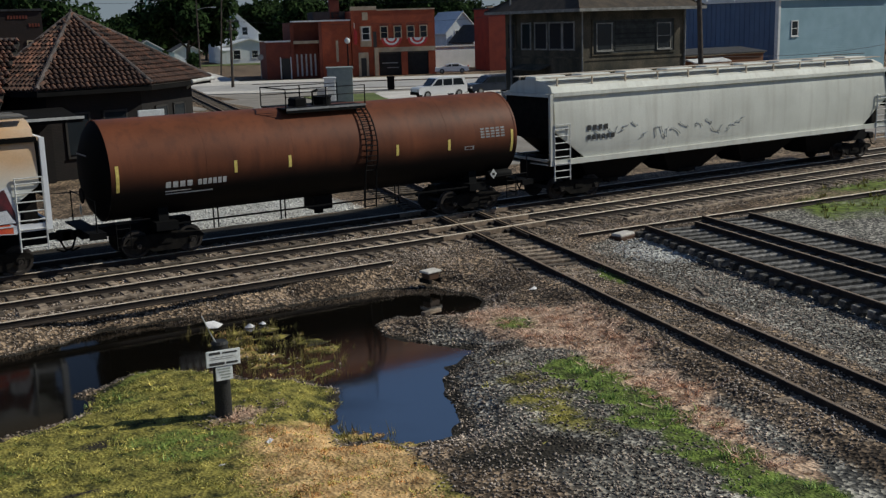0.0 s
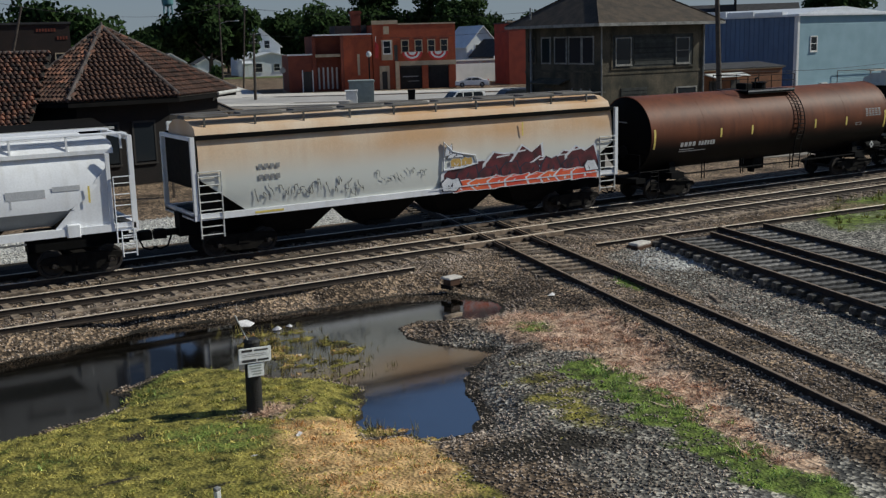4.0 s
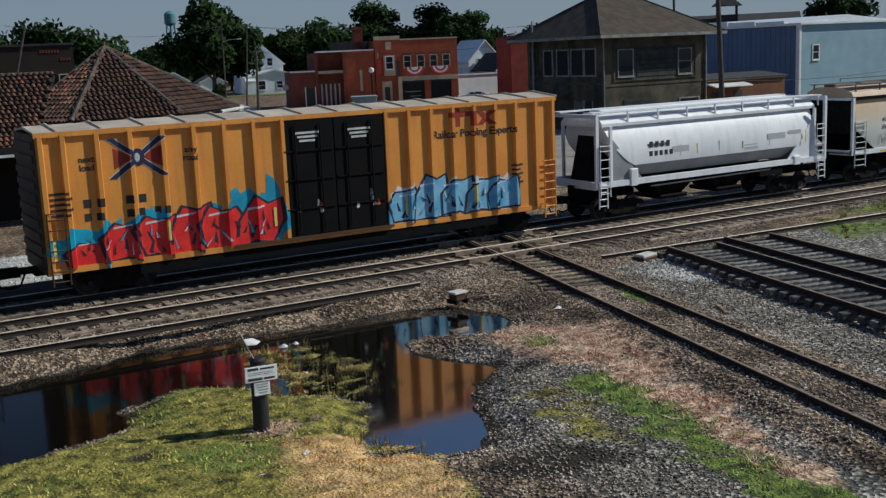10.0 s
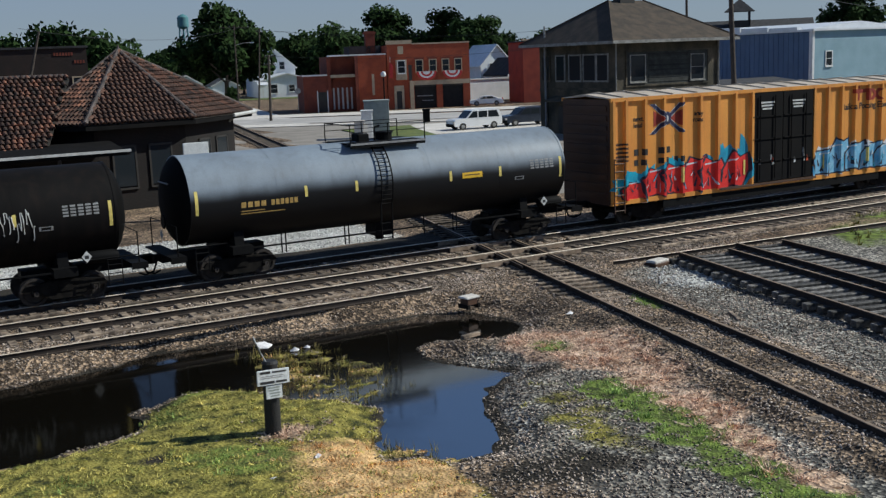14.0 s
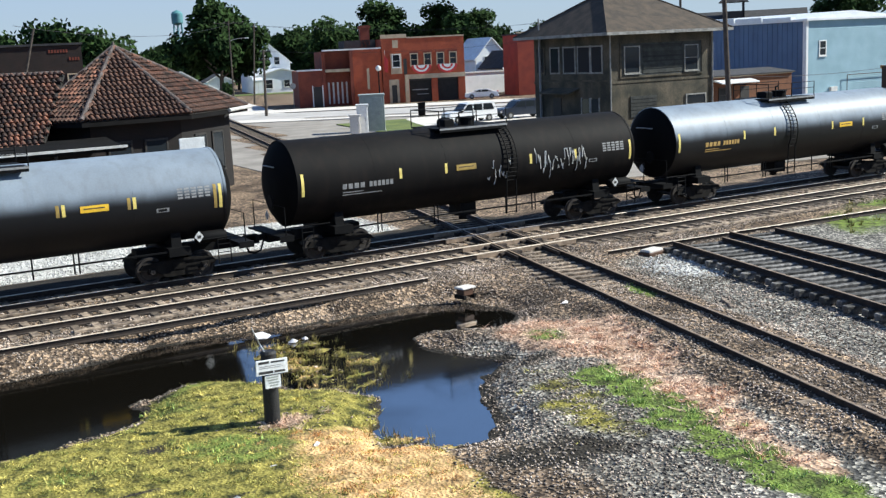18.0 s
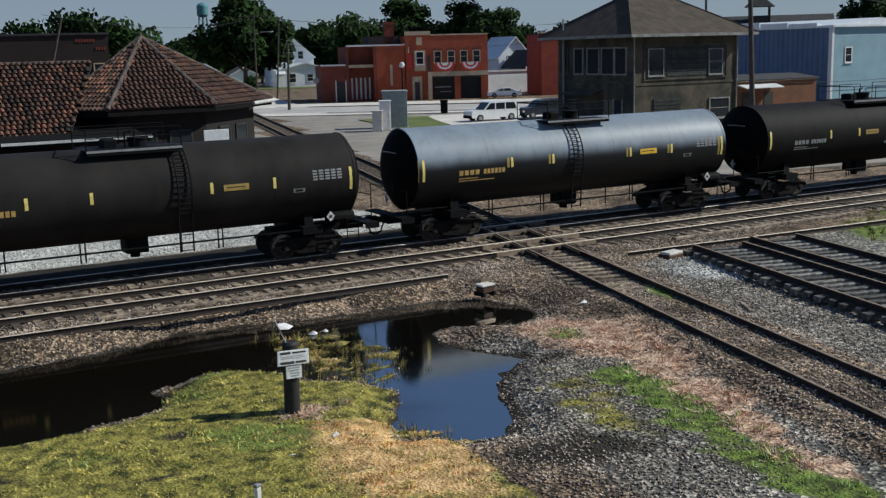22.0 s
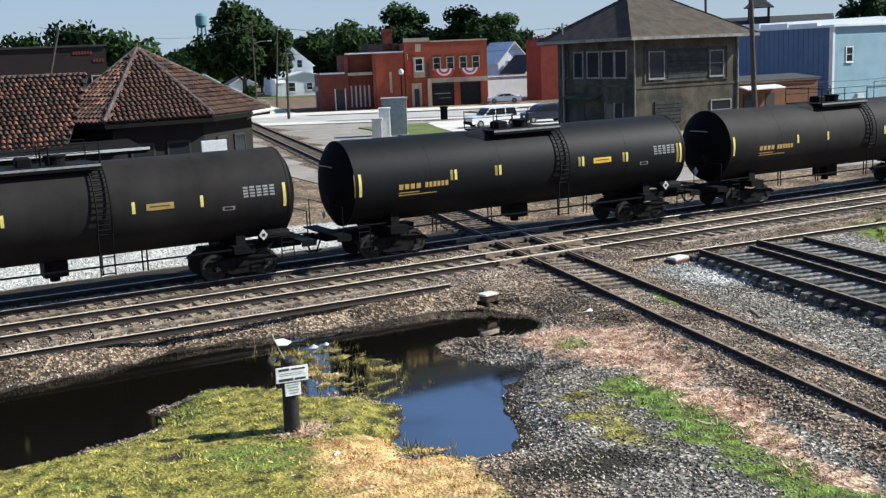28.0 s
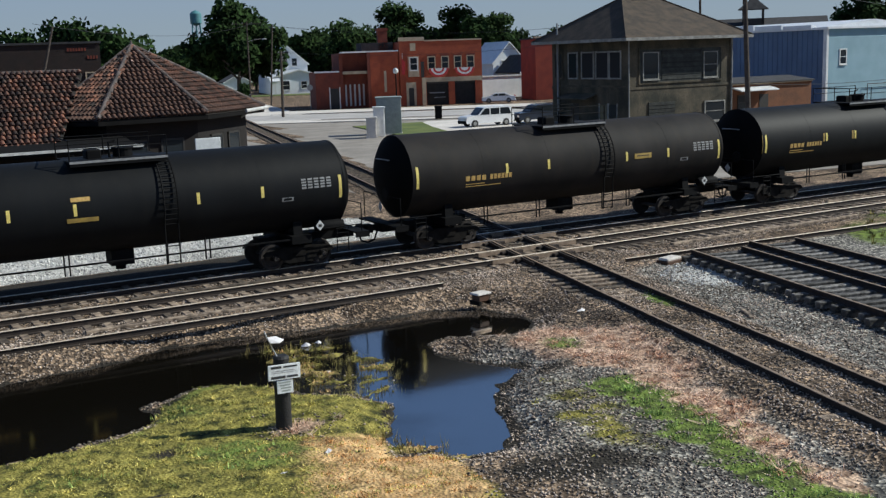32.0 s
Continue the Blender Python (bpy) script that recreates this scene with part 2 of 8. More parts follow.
HOPPER_TOP = mat("sooty_roof_walk_steel", (0.16, 0.145, 0.125), (0.07, 0.062, 0.055), 1.2, 0.75, 0, 0.1, grain=0.1)
HOPPER_GREY = mat("dusty_pale_hopper_paint", (0.74, 0.74, 0.67), (0.60, 0.60, 0.54), 0.4, 0.6, 0, 0.012, 20, streak=((0.42, 0.39, 0.33), 0.45), grain=0.05)
HOPPER_WHITE = mat("chalky_white_hopper_paint", (0.86, 0.87, 0.89), (0.74, 0.75, 0.78), 0.5, 0.55, 0, 0.012, 20, streak=((0.5, 0.48, 0.45), 0.35), grain=0.05)
# Darker copy of the hopper white that carries shade; also used for spray marks.
HOPPER_SHADE = mat("shade_grey_paint", (0.30, 0.32, 0.34), (0.22, 0.235, 0.25), 0.8, 0.6, 0, 0.012, 20, grain=0.05)
BOX_ORANGE = mat("orange_boxcar_paint", (0.80, 0.34, 0.06), (0.70, 0.275, 0.045), 0.5, 0.55, 0, 0.04, 18, streak=((0.36, 0.14, 0.04), 0.45), grain=0.05)
BOX_END = mat("brown_boxcar_end", (0.085, 0.038, 0.018), (0.05, 0.024, 0.013), 0.8, 0.65, 0, 0.1, grain=0.05)
BOX_ROOF = mat("galvanised_roof", (0.66, 0.56, 0.44), (0.44, 0.36, 0.27), 0.8, 0.55, 0.1, 0.02, grain=0.08)
BOX_DOOR = mat("black_boxcar_door", (0.006, 0.006, 0.007), (0.009, 0.008, 0.008), 1.2, 0.8, 0, 0.08, spec=0.1, grain=0.05)
SPRAY_RED = mat("red_spray_paint", (0.88, 0.04, 0.025), (0.70, 0.02, 0.025), 2, 0.5)
SPRAY_CYAN = mat("cyan_spray_paint", (0.02, 0.46, 0.64), (0.02, 0.28, 0.45), 1.5, 0.5)
SPRAY_LIGHT = mat("pale_blue_spray_paint", (0.10, 0.40, 0.66), (0.30, 0.56, 0.74), 1.8, 0.5)
SPRAY_DARK = mat("dark_outline_spray_paint", (0.02, 0.02, 0.035), (0.03, 0.025, 0.05), 3, 0.6)
SPRAY_PURPLE = mat("maroon_spray_paint", (0.16, 0.022, 0.03), (0.05, 0.015, 0.02), 2.5, 0.5)
FADED_STENCIL = mat("faded_grey_stencil", (0.52, 0.53, 0.55), (0.46, 0.47, 0.49), 8, 0.7)
SPRAY_ORANGE = mat("orange_spray_paint", (0.80, 0.16, 0.05), (0.66, 0.07, 0.04), 1.5, 0.5)
SPRAY_WHITE = mat("white_spray_paint", (0.75, 0.75, 0.78), (0.6, 0.62, 0.66), 3, 0.5)
LOGO_BLUE = mat("navy_emblem", (0.02, 0.025, 0.09), (0.015, 0.018, 0.06), 3, 0.6)
LOGO_RED = mat("red_emblem", (0.36, 0.035, 0.014), (0.27, 0.025, 0.012), 3, 0.6)
# Roof tones are set lower, putting the dim left edge of view into colour.
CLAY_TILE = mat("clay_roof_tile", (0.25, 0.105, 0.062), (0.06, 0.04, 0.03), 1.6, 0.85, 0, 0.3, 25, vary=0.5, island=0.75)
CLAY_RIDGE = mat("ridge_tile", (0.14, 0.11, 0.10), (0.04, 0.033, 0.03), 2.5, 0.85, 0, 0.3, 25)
# Near-black brick and mortar stand in for deep shade below the eaves.
DEPOT_WALL = brick_mat("shade_dark_depot_brick", (0.020, 0.012, 0.010), (0.010, 0.008, 0.007), (0.05, 0.046, 0.042))
TAR = mat("tarred_canopy_felt", (0.012, 0.011, 0.011), (0.007, 0.007, 0.007), 2, 0.9, 0, 0.2, spec=0.1)
DARK_TRIM = mat("dark_painted_trim", (0.03, 0.026, 0.022), (0.02, 0.018, 0.016), 3, 0.6)
PALE_TRIM = mat("pale_gutter_paint", (0.62, 0.62, 0.6), (0.45, 0.45, 0.43), 3, 0.6)
WHITE_PAINT = mat("white_paint", (0.78, 0.78, 0.76), (0.66, 0.66, 0.64), 3, 0.6)
TOWER_WALL = mat("weathered_drab_boarding", (0.125, 0.10, 0.066), (0.026, 0.027, 0.018), 0.55, 0.9, 0, 0.5, 9, streak=((0.03, 0.028, 0.02), 0.45), grain=0.35)
TOWER_BOARD = mat("grey_window_boarding", (0.045, 0.048, 0.043), (0.02, 0.022, 0.02), 2, 0.9, 0, 0.3, 20, vary=0.4)
TOWER_TRIM = mat("flaking_tower_trim", (0.32, 0.31, 0.28), (0.17, 0.165, 0.15), 3, 0.8, 0, 0.3)
SHINGLE = mat("brown_asphalt_shingles", (0.085, 0.062, 0.042), (0.045, 0.035, 0.026), 1.2, 0.95, 0, 0.5, 12)
BRICK_RED = brick_mat("red_brick", (0.42, 0.095, 0.04), (0.32, 0.07, 0.035), (0.7, 0.62, 0.55))
# Warehouse brick is darkened to near black in place of shade on its wall.
SHADE_BRICK = brick_mat("shade_dark_warehouse_brick", (0.03, 0.017, 0.014), (0.02, 0.013, 0.011), (0.7, 0.62, 0.55))
BRICK_DARK = brick_mat("dark_red_brick", (0.24, 0.06, 0.035), (0.17, 0.045, 0.03), (0.7, 0.62, 0.55))
BRICK_ORANGE = brick_mat("orange_brick", (0.22, 0.09, 0.04), (0.15, 0.065, 0.033), (0.75, 0.68, 0.6))
STONE_TRIM = mat("buff_stone_trim", (0.50, 0.40, 0.28), (0.40, 0.31, 0.21), 2, 0.85, 0, 0.2)
GLASS = glass_mat("window_glass")
BAY_DARK = mat("unlit_garage_interior", (0.012, 0.011, 0.011), (0.02, 0.018, 0.017), 2, 0.9)
BUNT_RED = mat("bunting_red", (0.6, 0.05, 0.05), None, 4, 0.8)
# The blue is set darker than the pale front, with the side's shade in it.
SIDING_BLUE = mat("shaded_blue_metal_siding", (0.095, 0.155, 0.26), (0.075, 0.125, 0.215), 0.5, 0.55, 0, 0.012, 20, grain=0.05)
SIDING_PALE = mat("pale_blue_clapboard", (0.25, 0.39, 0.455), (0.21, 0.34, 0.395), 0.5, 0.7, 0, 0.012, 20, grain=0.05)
ROOF_WHITE = mat("white_metal_roof", (0.80, 0.82, 0.84), (0.7, 0.72, 0.74), 0.8, 0.4, 0.1)
ROOF_DARK = mat("dark_shingle_roof", (0.05, 0.048, 0.05), (0.03, 0.03, 0.032), 1.2, 0.9, 0, 0.3)
SIDING_WHITE = mat("white_clapboard", (0.82, 0.84, 0.85), (0.72, 0.75, 0.76), 0.8, 0.7, 0, 0.1, grain=0.05)
CONCRETE = mat("sunlit_concrete", (0.72, 0.67, 0.61), (0.58, 0.54, 0.49), 0.5, 0.9, 0, 0.2, 14)
ASPHALT = mat("worn_asphalt", (0.50, 0.475, 0.45), (0.38, 0.36, 0.34), 0.3, 0.9, 0, 0.2, 14)
LOT_GRAVEL = mat("dusty_lot_gravel", (0.34, 0.305, 0.265), (0.23, 0.205, 0.175), 0.35, 0.95, 0, 0.4, 9)
LAWN = mat("mown_lawn", (0.14, 0.17, 0.035), (0.085, 0.115, 0.025), 0.4, 0.95, 0, 0.5, 8)
CABINET_GREY = mat("grey_green_cabinet_paint", (0.33, 0.36, 0.33), (0.26, 0.29, 0.27), 2, 0.6)
POLE_WOOD = mat("dark_pole_wood", (0.09, 0.07, 0.055), (0.05, 0.04, 0.033), 4, 0.9, 0, 0.3)
CAR_WHITE = mat("white_car_paint", (0.88, 0.89, 0.90), (0.84, 0.85, 0.86), 1, 0.25, 0, 0)
CAR_DARK = mat("dark_blue_car_paint", (0.03, 0.04, 0.06), (0.025, 0.032, 0.05), 1, 0.25, 0, 0)
TYRE = mat("tyre_rubber", (0.02, 0.02, 0.02), (0.015, 0.015, 0.015), 5, 0.8)
BARK = mat("tree_bark", (0.07, 0.055, 0.04), (0.04, 0.032, 0.025), 4, 0.95, 0, 0.4)
LEAF = mat("summer_leaves", (0.034, 0.062, 0.018), (0.012, 0.026, 0.008), 0.3, 0.9, 0, 0, 3, island=0.45, spec=0.08)
GRASS_DRY = mat("yellowing_grass_blades", (0.84, 0.69, 0.19), (0.20, 0.23, 0.05), 2.6, 0.85, 0, 0, 6, island=0.45)
GRASS_GREEN = mat("green_grass_blades", (0.50, 0.66, 0.19), (0.16, 0.25, 0.06), 2.4, 0.85, 0, 0, 6, island=0.5)
GRASS_GOLD = mat("golden_grass_blades", (0.98, 0.62, 0.28), (0.62, 0.33, 0.12), 2.6, 0.85, 0, 0, 6, island=0.4)
GRASS_DULL = mat("dull_rough_grass", (0.34, 0.29, 0.055), (0.12, 0.125, 0.03), 0.7, 0.9, 0, 0, 6, island=0.45)
REED = mat("drowned_grass_blades", (0.42, 0.33, 0.09), (0.12, 0.105, 0.03), 1.8, 0.85, 0, 0, 6, island=0.5)
STRAW = mat("dead_straw", (0.93, 0.74, 0.58), (0.58, 0.32, 0.20), 1.8, 0.9, 0, 0, 6, island=0.45)
STONE = mat("ballast_stones", (0.53, 0.43, 0.35), (0.15, 0.118, 0.092), 0.6, 0.9, 0, 0.2, 20, island=0.9)
STONE_PALE = mat("pale_limestone_ballast", (0.70, 0.69, 0.66), (0.46, 0.45, 0.43), 0.5, 0.9, 0, 0.2, 20, island=0.4)
SIGN_WHITE = mat("white_enamel_sign", (0.72, 0.74, 0.74), (0.62, 0.64, 0.64), 4, 0.4)
POST_BLACK = mat("tarred_timber_post", (0.018, 0.017, 0.016), (0.011, 0.011, 0.011), 5, 0.7, 0, 0.4)
TEAL = mat("teal_tank_paint", (0.10, 0.26, 0.28), (0.08, 0.2, 0.22), 0.6, 0.5)
RED_WALL = mat("red_painted_wall", (0.30, 0.05, 0.025), (0.22, 0.035, 0.02), 0.7, 0.8, 0, 0.1)
TAN_WALL = mat("tan_shed_boarding", (0.30, 0.24, 0.14), (0.23, 0.18, 0.11), 1, 0.85, 0, 0.1)
WIRE = mat("cable", (0.02, 0.02, 0.02), None, 1, 0.6)
BULB = mat("white_lamp_globe", (0.8, 0.8, 0.78), None, 3, 0.3)
RAG = mat("white_litter", (0.8, 0.78, 0.78), (0.65, 0.62, 0.62), 8, 0.8)


def water_mat():
    m = bpy.data.materials.new("still_muddy_water")
    m.use_nodes = True
    N, L = m.node_tree.nodes, m.node_tree.links
    b = N["Principled BSDF"]
    b.inputs["Base Color"].default_value = (0.004, 0.0035, 0.0025, 1)
    b.inputs["Roughness"].default_value = 0.075
    tc = N.new("ShaderNodeTexCoord")
    # the west end's dimmer reflection is put in by lowering the IOR there
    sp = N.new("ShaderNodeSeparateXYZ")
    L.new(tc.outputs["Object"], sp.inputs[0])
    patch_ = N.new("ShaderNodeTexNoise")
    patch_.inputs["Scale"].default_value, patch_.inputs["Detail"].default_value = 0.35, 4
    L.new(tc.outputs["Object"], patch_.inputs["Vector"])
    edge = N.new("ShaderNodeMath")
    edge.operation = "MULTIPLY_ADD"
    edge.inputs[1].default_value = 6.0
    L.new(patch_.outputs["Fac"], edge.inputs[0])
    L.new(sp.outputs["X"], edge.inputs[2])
    reflect_fade = N.new("ShaderNodeMapRange")
    reflect_fade.interpolation_type = "SMOOTHSTEP"
    reflect_fade.inputs["From Min"].default_value, reflect_fade.inputs["From Max"].default_value = 9.8, 13.4
    reflect_fade.inputs["To Min"].default_value, reflect_fade.inputs["To Max"].default_value = 1.12, 4.5
    L.new(edge.outputs[0], reflect_fade.inputs["Value"])
    L.new(reflect_fade.outputs["Result"], b.inputs["IOR"])
    n = N.new("ShaderNodeTexNoise")
    n.inputs["Scale"].default_value, n.inputs["Detail"].default_value = 2.2, 3
    L.new(tc.outputs["Object"], n.inputs["Vector"])
    bp = N.new("ShaderNodeBump")
    bp.inputs["Strength"].default_value, bp.inputs["Distance"].default_value = 0.05, 0.02
    L.new(n.outputs["Fac"], bp.inputs["Height"])
    L.new(bp.outputs["Normal"], b.inputs["Normal"])
    return m


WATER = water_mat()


def ground_mat():
    """Gravel, dry grass, green grass, straw and pale ballast, mixed by the weights that the ground carries."""
    m = bpy.data.materials.new("railway_yard_ground")
    m.use_nodes = True
    N, L = m.node_tree.nodes, m.node_tree.links
    b = N["Principled BSDF"]
    b.inputs["Roughness"].default_value = 0.95
    b.inputs["Specular IOR Level"].default_value = 0.2
    tc = N.new("ShaderNodeTexCoord")

    def noise_ramp(scale, ca, cb_, lo=0.35, hi=0.65, detail=6):
        n = N.new("ShaderNodeTexNoise")
        n.inputs["Scale"].default_value, n.inputs["Detail"].default_value = scale, detail
        L.new(tc.outputs["Object"], n.inputs["Vector"])
        r = N.new("ShaderNodeValToRGB")
        r.color_ramp.elements[0].position, r.color_ramp.elements[1].position = lo, hi
        r.color_ramp.elements[0].color, r.color_ramp.elements[1].color = (*ca, 1), (*cb_, 1)
        L.new(n.outputs["Fac"], r.inputs["Fac"])
        return n, r.outputs["Color"]

    def mixed(fac, a, c, mode="MIX"):
        mx = N.new("ShaderNodeMix")
        mx.data_type, mx.blend_type = "RGBA", mode
        if isinstance(fac, float):
            mx.inputs["Factor"].default_value = fac
        else:
            L.new(fac, mx.inputs["Factor"])
        L.new(a, mx.inputs["A"])
        L.new(c, mx.inputs["B"])
        return mx.outputs["Result"]

    vo = N.new("ShaderNodeTexVoronoi")
    vo.inputs["Scale"].default_value = 14
    L.new(tc.outputs["Object"], vo.inputs["Vector"])
    bw = N.new("ShaderNodeSeparateColor")
    L.new(vo.outputs["Color"], bw.inputs[0])
    cell = N.new("ShaderNodeValToRGB")
    cell.color_ramp.elements[0].color, cell.color_ramp.elements[1].color = (0.2, 0.2, 0.205, 1), (2.5, 2.4, 2.2, 1)
    knee = cell.color_ramp.elements.new(0.6)
    knee.color = (0.68, 0.67, 0.65, 1)
    L.new(bw.outputs[0], cell.inputs["Fac"])
    soft_cell = N.new("ShaderNodeValToRGB")
    soft_cell.color_ramp.elements[0].color, soft_cell.color_ramp.elements[1].color = (0.6, 0.6, 0.61, 1), (1.25, 1.24, 1.2, 1)
    L.new(bw.outputs[0], soft_cell.inputs["Fac"])
    _, brown = noise_ramp(0.5, (0.085, 0.062, 0.045), (0.29, 0.215, 0.155))
    col = mixed(1.0, brown, cell.outputs["Color"], "MULTIPLY")
    fine_noise, _ = noise_ramp(26.0, (0, 0, 0), (1, 1, 1))
    layers = (
        ("grey", (0.13, 0.125, 0.115), (0.29, 0.28, 0.26), 0.8, cell),
        ("pale", (0.40, 0.39, 0.37), (0.66, 0.65, 0.62), 0.8, soft_cell),
        ("straw", (0.17, 0.095, 0.06), (0.74, 0.53, 0.38), 5.0, soft_cell),
        ("dry", (0.04, 0.043, 0.013), (0.36, 0.31, 0.075), 3.0, None),
        ("gold", (0.34, 0.21, 0.09), (0.84, 0.55, 0.26), 2.8, None),
        ("green", (0.05, 0.06, 0.02), (0.20, 0.27, 0.055), 3.2, None),
        # real mud round the pond, and the painted shadow band behind the train
        ("mud", (0.02, 0.017, 0.013), (0.042, 0.036, 0.028), 1.5, None),
    )
    for attr, ca, cb_, sc, grains in layers:
        at = N.new("ShaderNodeAttribute")
        at.attribute_name = attr
        _, c = noise_ramp(sc, ca, cb_)
        if grains:
            c = mixed(1.0, c, grains.outputs["Color"], "MULTIPLY")
        ad = N.new("ShaderNodeMath")
        ad.operation = "MULTIPLY_ADD"
        ad.inputs[1].default_value, ad.inputs[2].default_value = 0.9, -0.45
        L.new(fine_noise.outputs["Fac"], ad.inputs[0])
        su = N.new("ShaderNodeMath")
        L.new(at.outputs["Fac"], su.inputs[0])
        L.new(ad.outputs[0], su.inputs[1])
        st = N.new("ShaderNodeMapRange")
        st.interpolation_type = "SMOOTHSTEP"
        st.inputs["From Min"].default_value, st.inputs["From Max"].default_value = 0.3, 0.62
        L.new(su.outputs[0], st.inputs["Value"])
        col = mixed(st.outputs["Result"], col, c)
    L.new(col, b.inputs["Base Color"])
    bp = N.new("ShaderNodeBump")
    bp.inputs["Strength"].default_value, bp.inputs["Distance"].default_value = 0.8, 0.04
    L.new(vo.outputs["Distance"], bp.inputs["Height"])
    L.new(bp.outputs["Normal"], b.inputs["Normal"])
    return m


GROUND = ground_mat()


# ---- mesh helpers ----
class Geo:
    """Vertices and faces of one mesh, put together from simple solids."""

    def __init__(self):
        self.v, self.f = [], []

    def add(self, vs, fs):
        n = len(self.v)
        self.v += [tuple(p) for p in vs]
        self.f += [tuple(n + i for i in q) for q in fs]
        return self

    def box(self, x0, y0, z0, x1, y1, z1):
        return self.add([(x0, y0, z0), (x1, y0, z0), (x1, y1, z0), (x0, y1, z0), (x0, y0, z1), (x1, y0, z1), (x1, y1, z1), (x0, y1, z1)],
                        [(0, 3, 2, 1), (4, 5, 6, 7), (0, 1, 5, 4), (1, 2, 6, 5), (2, 3, 7, 6), (3, 0, 4, 7)])

    def cbox(self, x0, y0, z0, x1, y1, z1, c=0.02):
        """A box with chamfered upright and top edges."""
        pts = [(x0 + c, y0), (x1 - c, y0), (x1, y0 + c), (x1, y1 - c), (x1 - c, y1), (x0 + c, y1), (x0, y1 - c), (x0, y0 + c)]
        mx, my = (x0 + x1) / 2, (y0 + y1) / 2
        sx, sy = 1 - 2 * c / max(x1 - x0, 1e-6), 1 - 2 * c / max(y1 - y0, 1e-6)
        vs = [(x, y, z0) for x, y in pts] + [(x, y, z1 - c) for x, y in pts] + [(mx + (x - mx) * sx, my + (y - my) * sy, z1) for x, y in pts]
        fs = [tuple(range(7, -1, -1)), tuple(range(16, 24))]
        for k in range(2):
            fs += [(k * 8 + i, k * 8 + (i + 1) % 8, k * 8 + 8 + (i + 1) % 8, k * 8 + 8 + i) for i in range(8)]
        return self.add(vs, fs)

    def tube(self, p0, p1, r, n=8, r1=None, caps=True):
        p0, p1 = Vector(p0), Vector(p1)
        d = (p1 - p0).normalized()
        a = d.orthogonal().normalized()
        b = d.cross(a)
        r1 = r if r1 is None else r1
        vs = []
        for p, q in ((p0, r), (p1, r1)):
            vs += [p + (a * math.cos(2 * math.pi * i / n) + b * math.sin(2 * math.pi * i / n)) * q for i in range(n)]
        fs = [(i, (i + 1) % n, n + (i + 1) % n, n + i) for i in range(n)]
        if caps:
            fs += [tuple(range(n - 1, -1, -1)), tuple(range(n, 2 * n))]
        return self.add(vs, fs)

    def line(self, pts, r, n=6):
        """A round bar bent along the points, in one piece."""
        P = [Vector(p) for p in pts]
        k, a = len(self.v), None
        for i, p in enumerate(P):
            d = ((P[min(i + 1, len(P) - 1)] - p).normalized() + (p - P[max(i - 1, 0)]).normalized()).normalized()
            if a is None:
                a = d.orthogonal()
            a = (a - d * a.dot(d)).normalized()
            b = d.cross(a)
            self.v += [tuple(p + (a * math.cos(2 * math.pi * m / n) + b * math.sin(2 * math.pi * m / n)) * r) for m in range(n)]
        for i in range(len(P) - 1):
            self.f += [(k + i * n + m, k + i * n + (m + 1) % n, k + (i + 1) * n + (m + 1) % n, k + (i + 1) * n + m) for m in range(n)]
        e = k + (len(P) - 1) * n
        self.f += [tuple(k + m for m in range(n - 1, -1, -1)), tuple(e + m for m in range(n))]
        return self

    def lathe_x(self, prof, n=32, cy=0.0, cz=0.0, close=True):
        """Profile of (x, radius) turned about the x axis."""
        k = len(self.v)
        for x, r in prof:
            self.v += [(x, cy + r * math.sin(2 * math.pi * i / n), cz + r * math.cos(2 * math.pi * i / n)) for i in range(n)]
        for j in range(len(prof) - 1):
            self.f += [(k + j * n + i, k + (j + 1) * n + i, k + (j + 1) * n + (i + 1) % n, k + j * n + (i + 1) % n) for i in range(n)]
        if close:
            self.f += [tuple(k + i for i in range(n)), tuple(k + (len(prof) - 1) * n + i for i in range(n - 1, -1, -1))]
        return self

    def prism(self, poly, axis, a, b):
        """A polygon pushed from a to b along an axis; poly holds the other two coordinates in order."""
        def at(p, w):
            return {"x": (w, p[0], p[1]), "y": (p[0], w, p[1]), "z": (p[0], p[1], w)}[axis]
        n = len(poly)
        vs = [at(p, a) for p in poly] + [at(p, b) for p in poly]
        return self.add(vs, [tuple(range(n)), tuple(range(2 * n - 1, n - 1, -1))] + [(i, n + i, n + (i + 1) % n, (i + 1) % n) for i in range(n)])

    def loft(self, rings):
        n, k = len(rings[0]), len(self.v)
        for r in rings:
            self.v += [tuple(p) for p in r]
        for j in range(len(rings) - 1):
            self.f += [(k + j * n + i, k + j * n + (i + 1) % n, k + (j + 1) * n + (i + 1) % n, k + (j + 1) * n + i) for i in range(n)]
        self.f += [tuple(k + i for i in range(n - 1, -1, -1)), tuple(k + (len(rings) - 1) * n + i for i in range(n))]
        return self

    def mesh(self, name, material=None, smooth=False):
        me = bpy.data.meshes.new(name)
        me.from_pydata(self.v, [], self.f)
        me.validate()
        bm = bmesh.new()
        bm.from_mesh(me)
        if len(bm.faces) < 60000:
            bmesh.ops.recalc_face_normals(bm, faces=bm.faces)
        bm.to_mesh(me)
        bm.free()
        if smooth:
            me.shade_smooth()
            me.set_sharp_from_angle(angle=radians(38))
        if material:
            me.materials.append(material)
        return me


def part(name, geo, material, parent, label="", smooth=False, at=None):
    """One mesh object under a thing or a part."""
    ob = new(name, geo if isinstance(geo, bpy.types.Mesh) else geo.mesh(name, material, smooth))
    ob.parent = parent
    if at is not None:
        ob.matrix_basis = at
    if label:
        tagged(ob, label)
    return ob


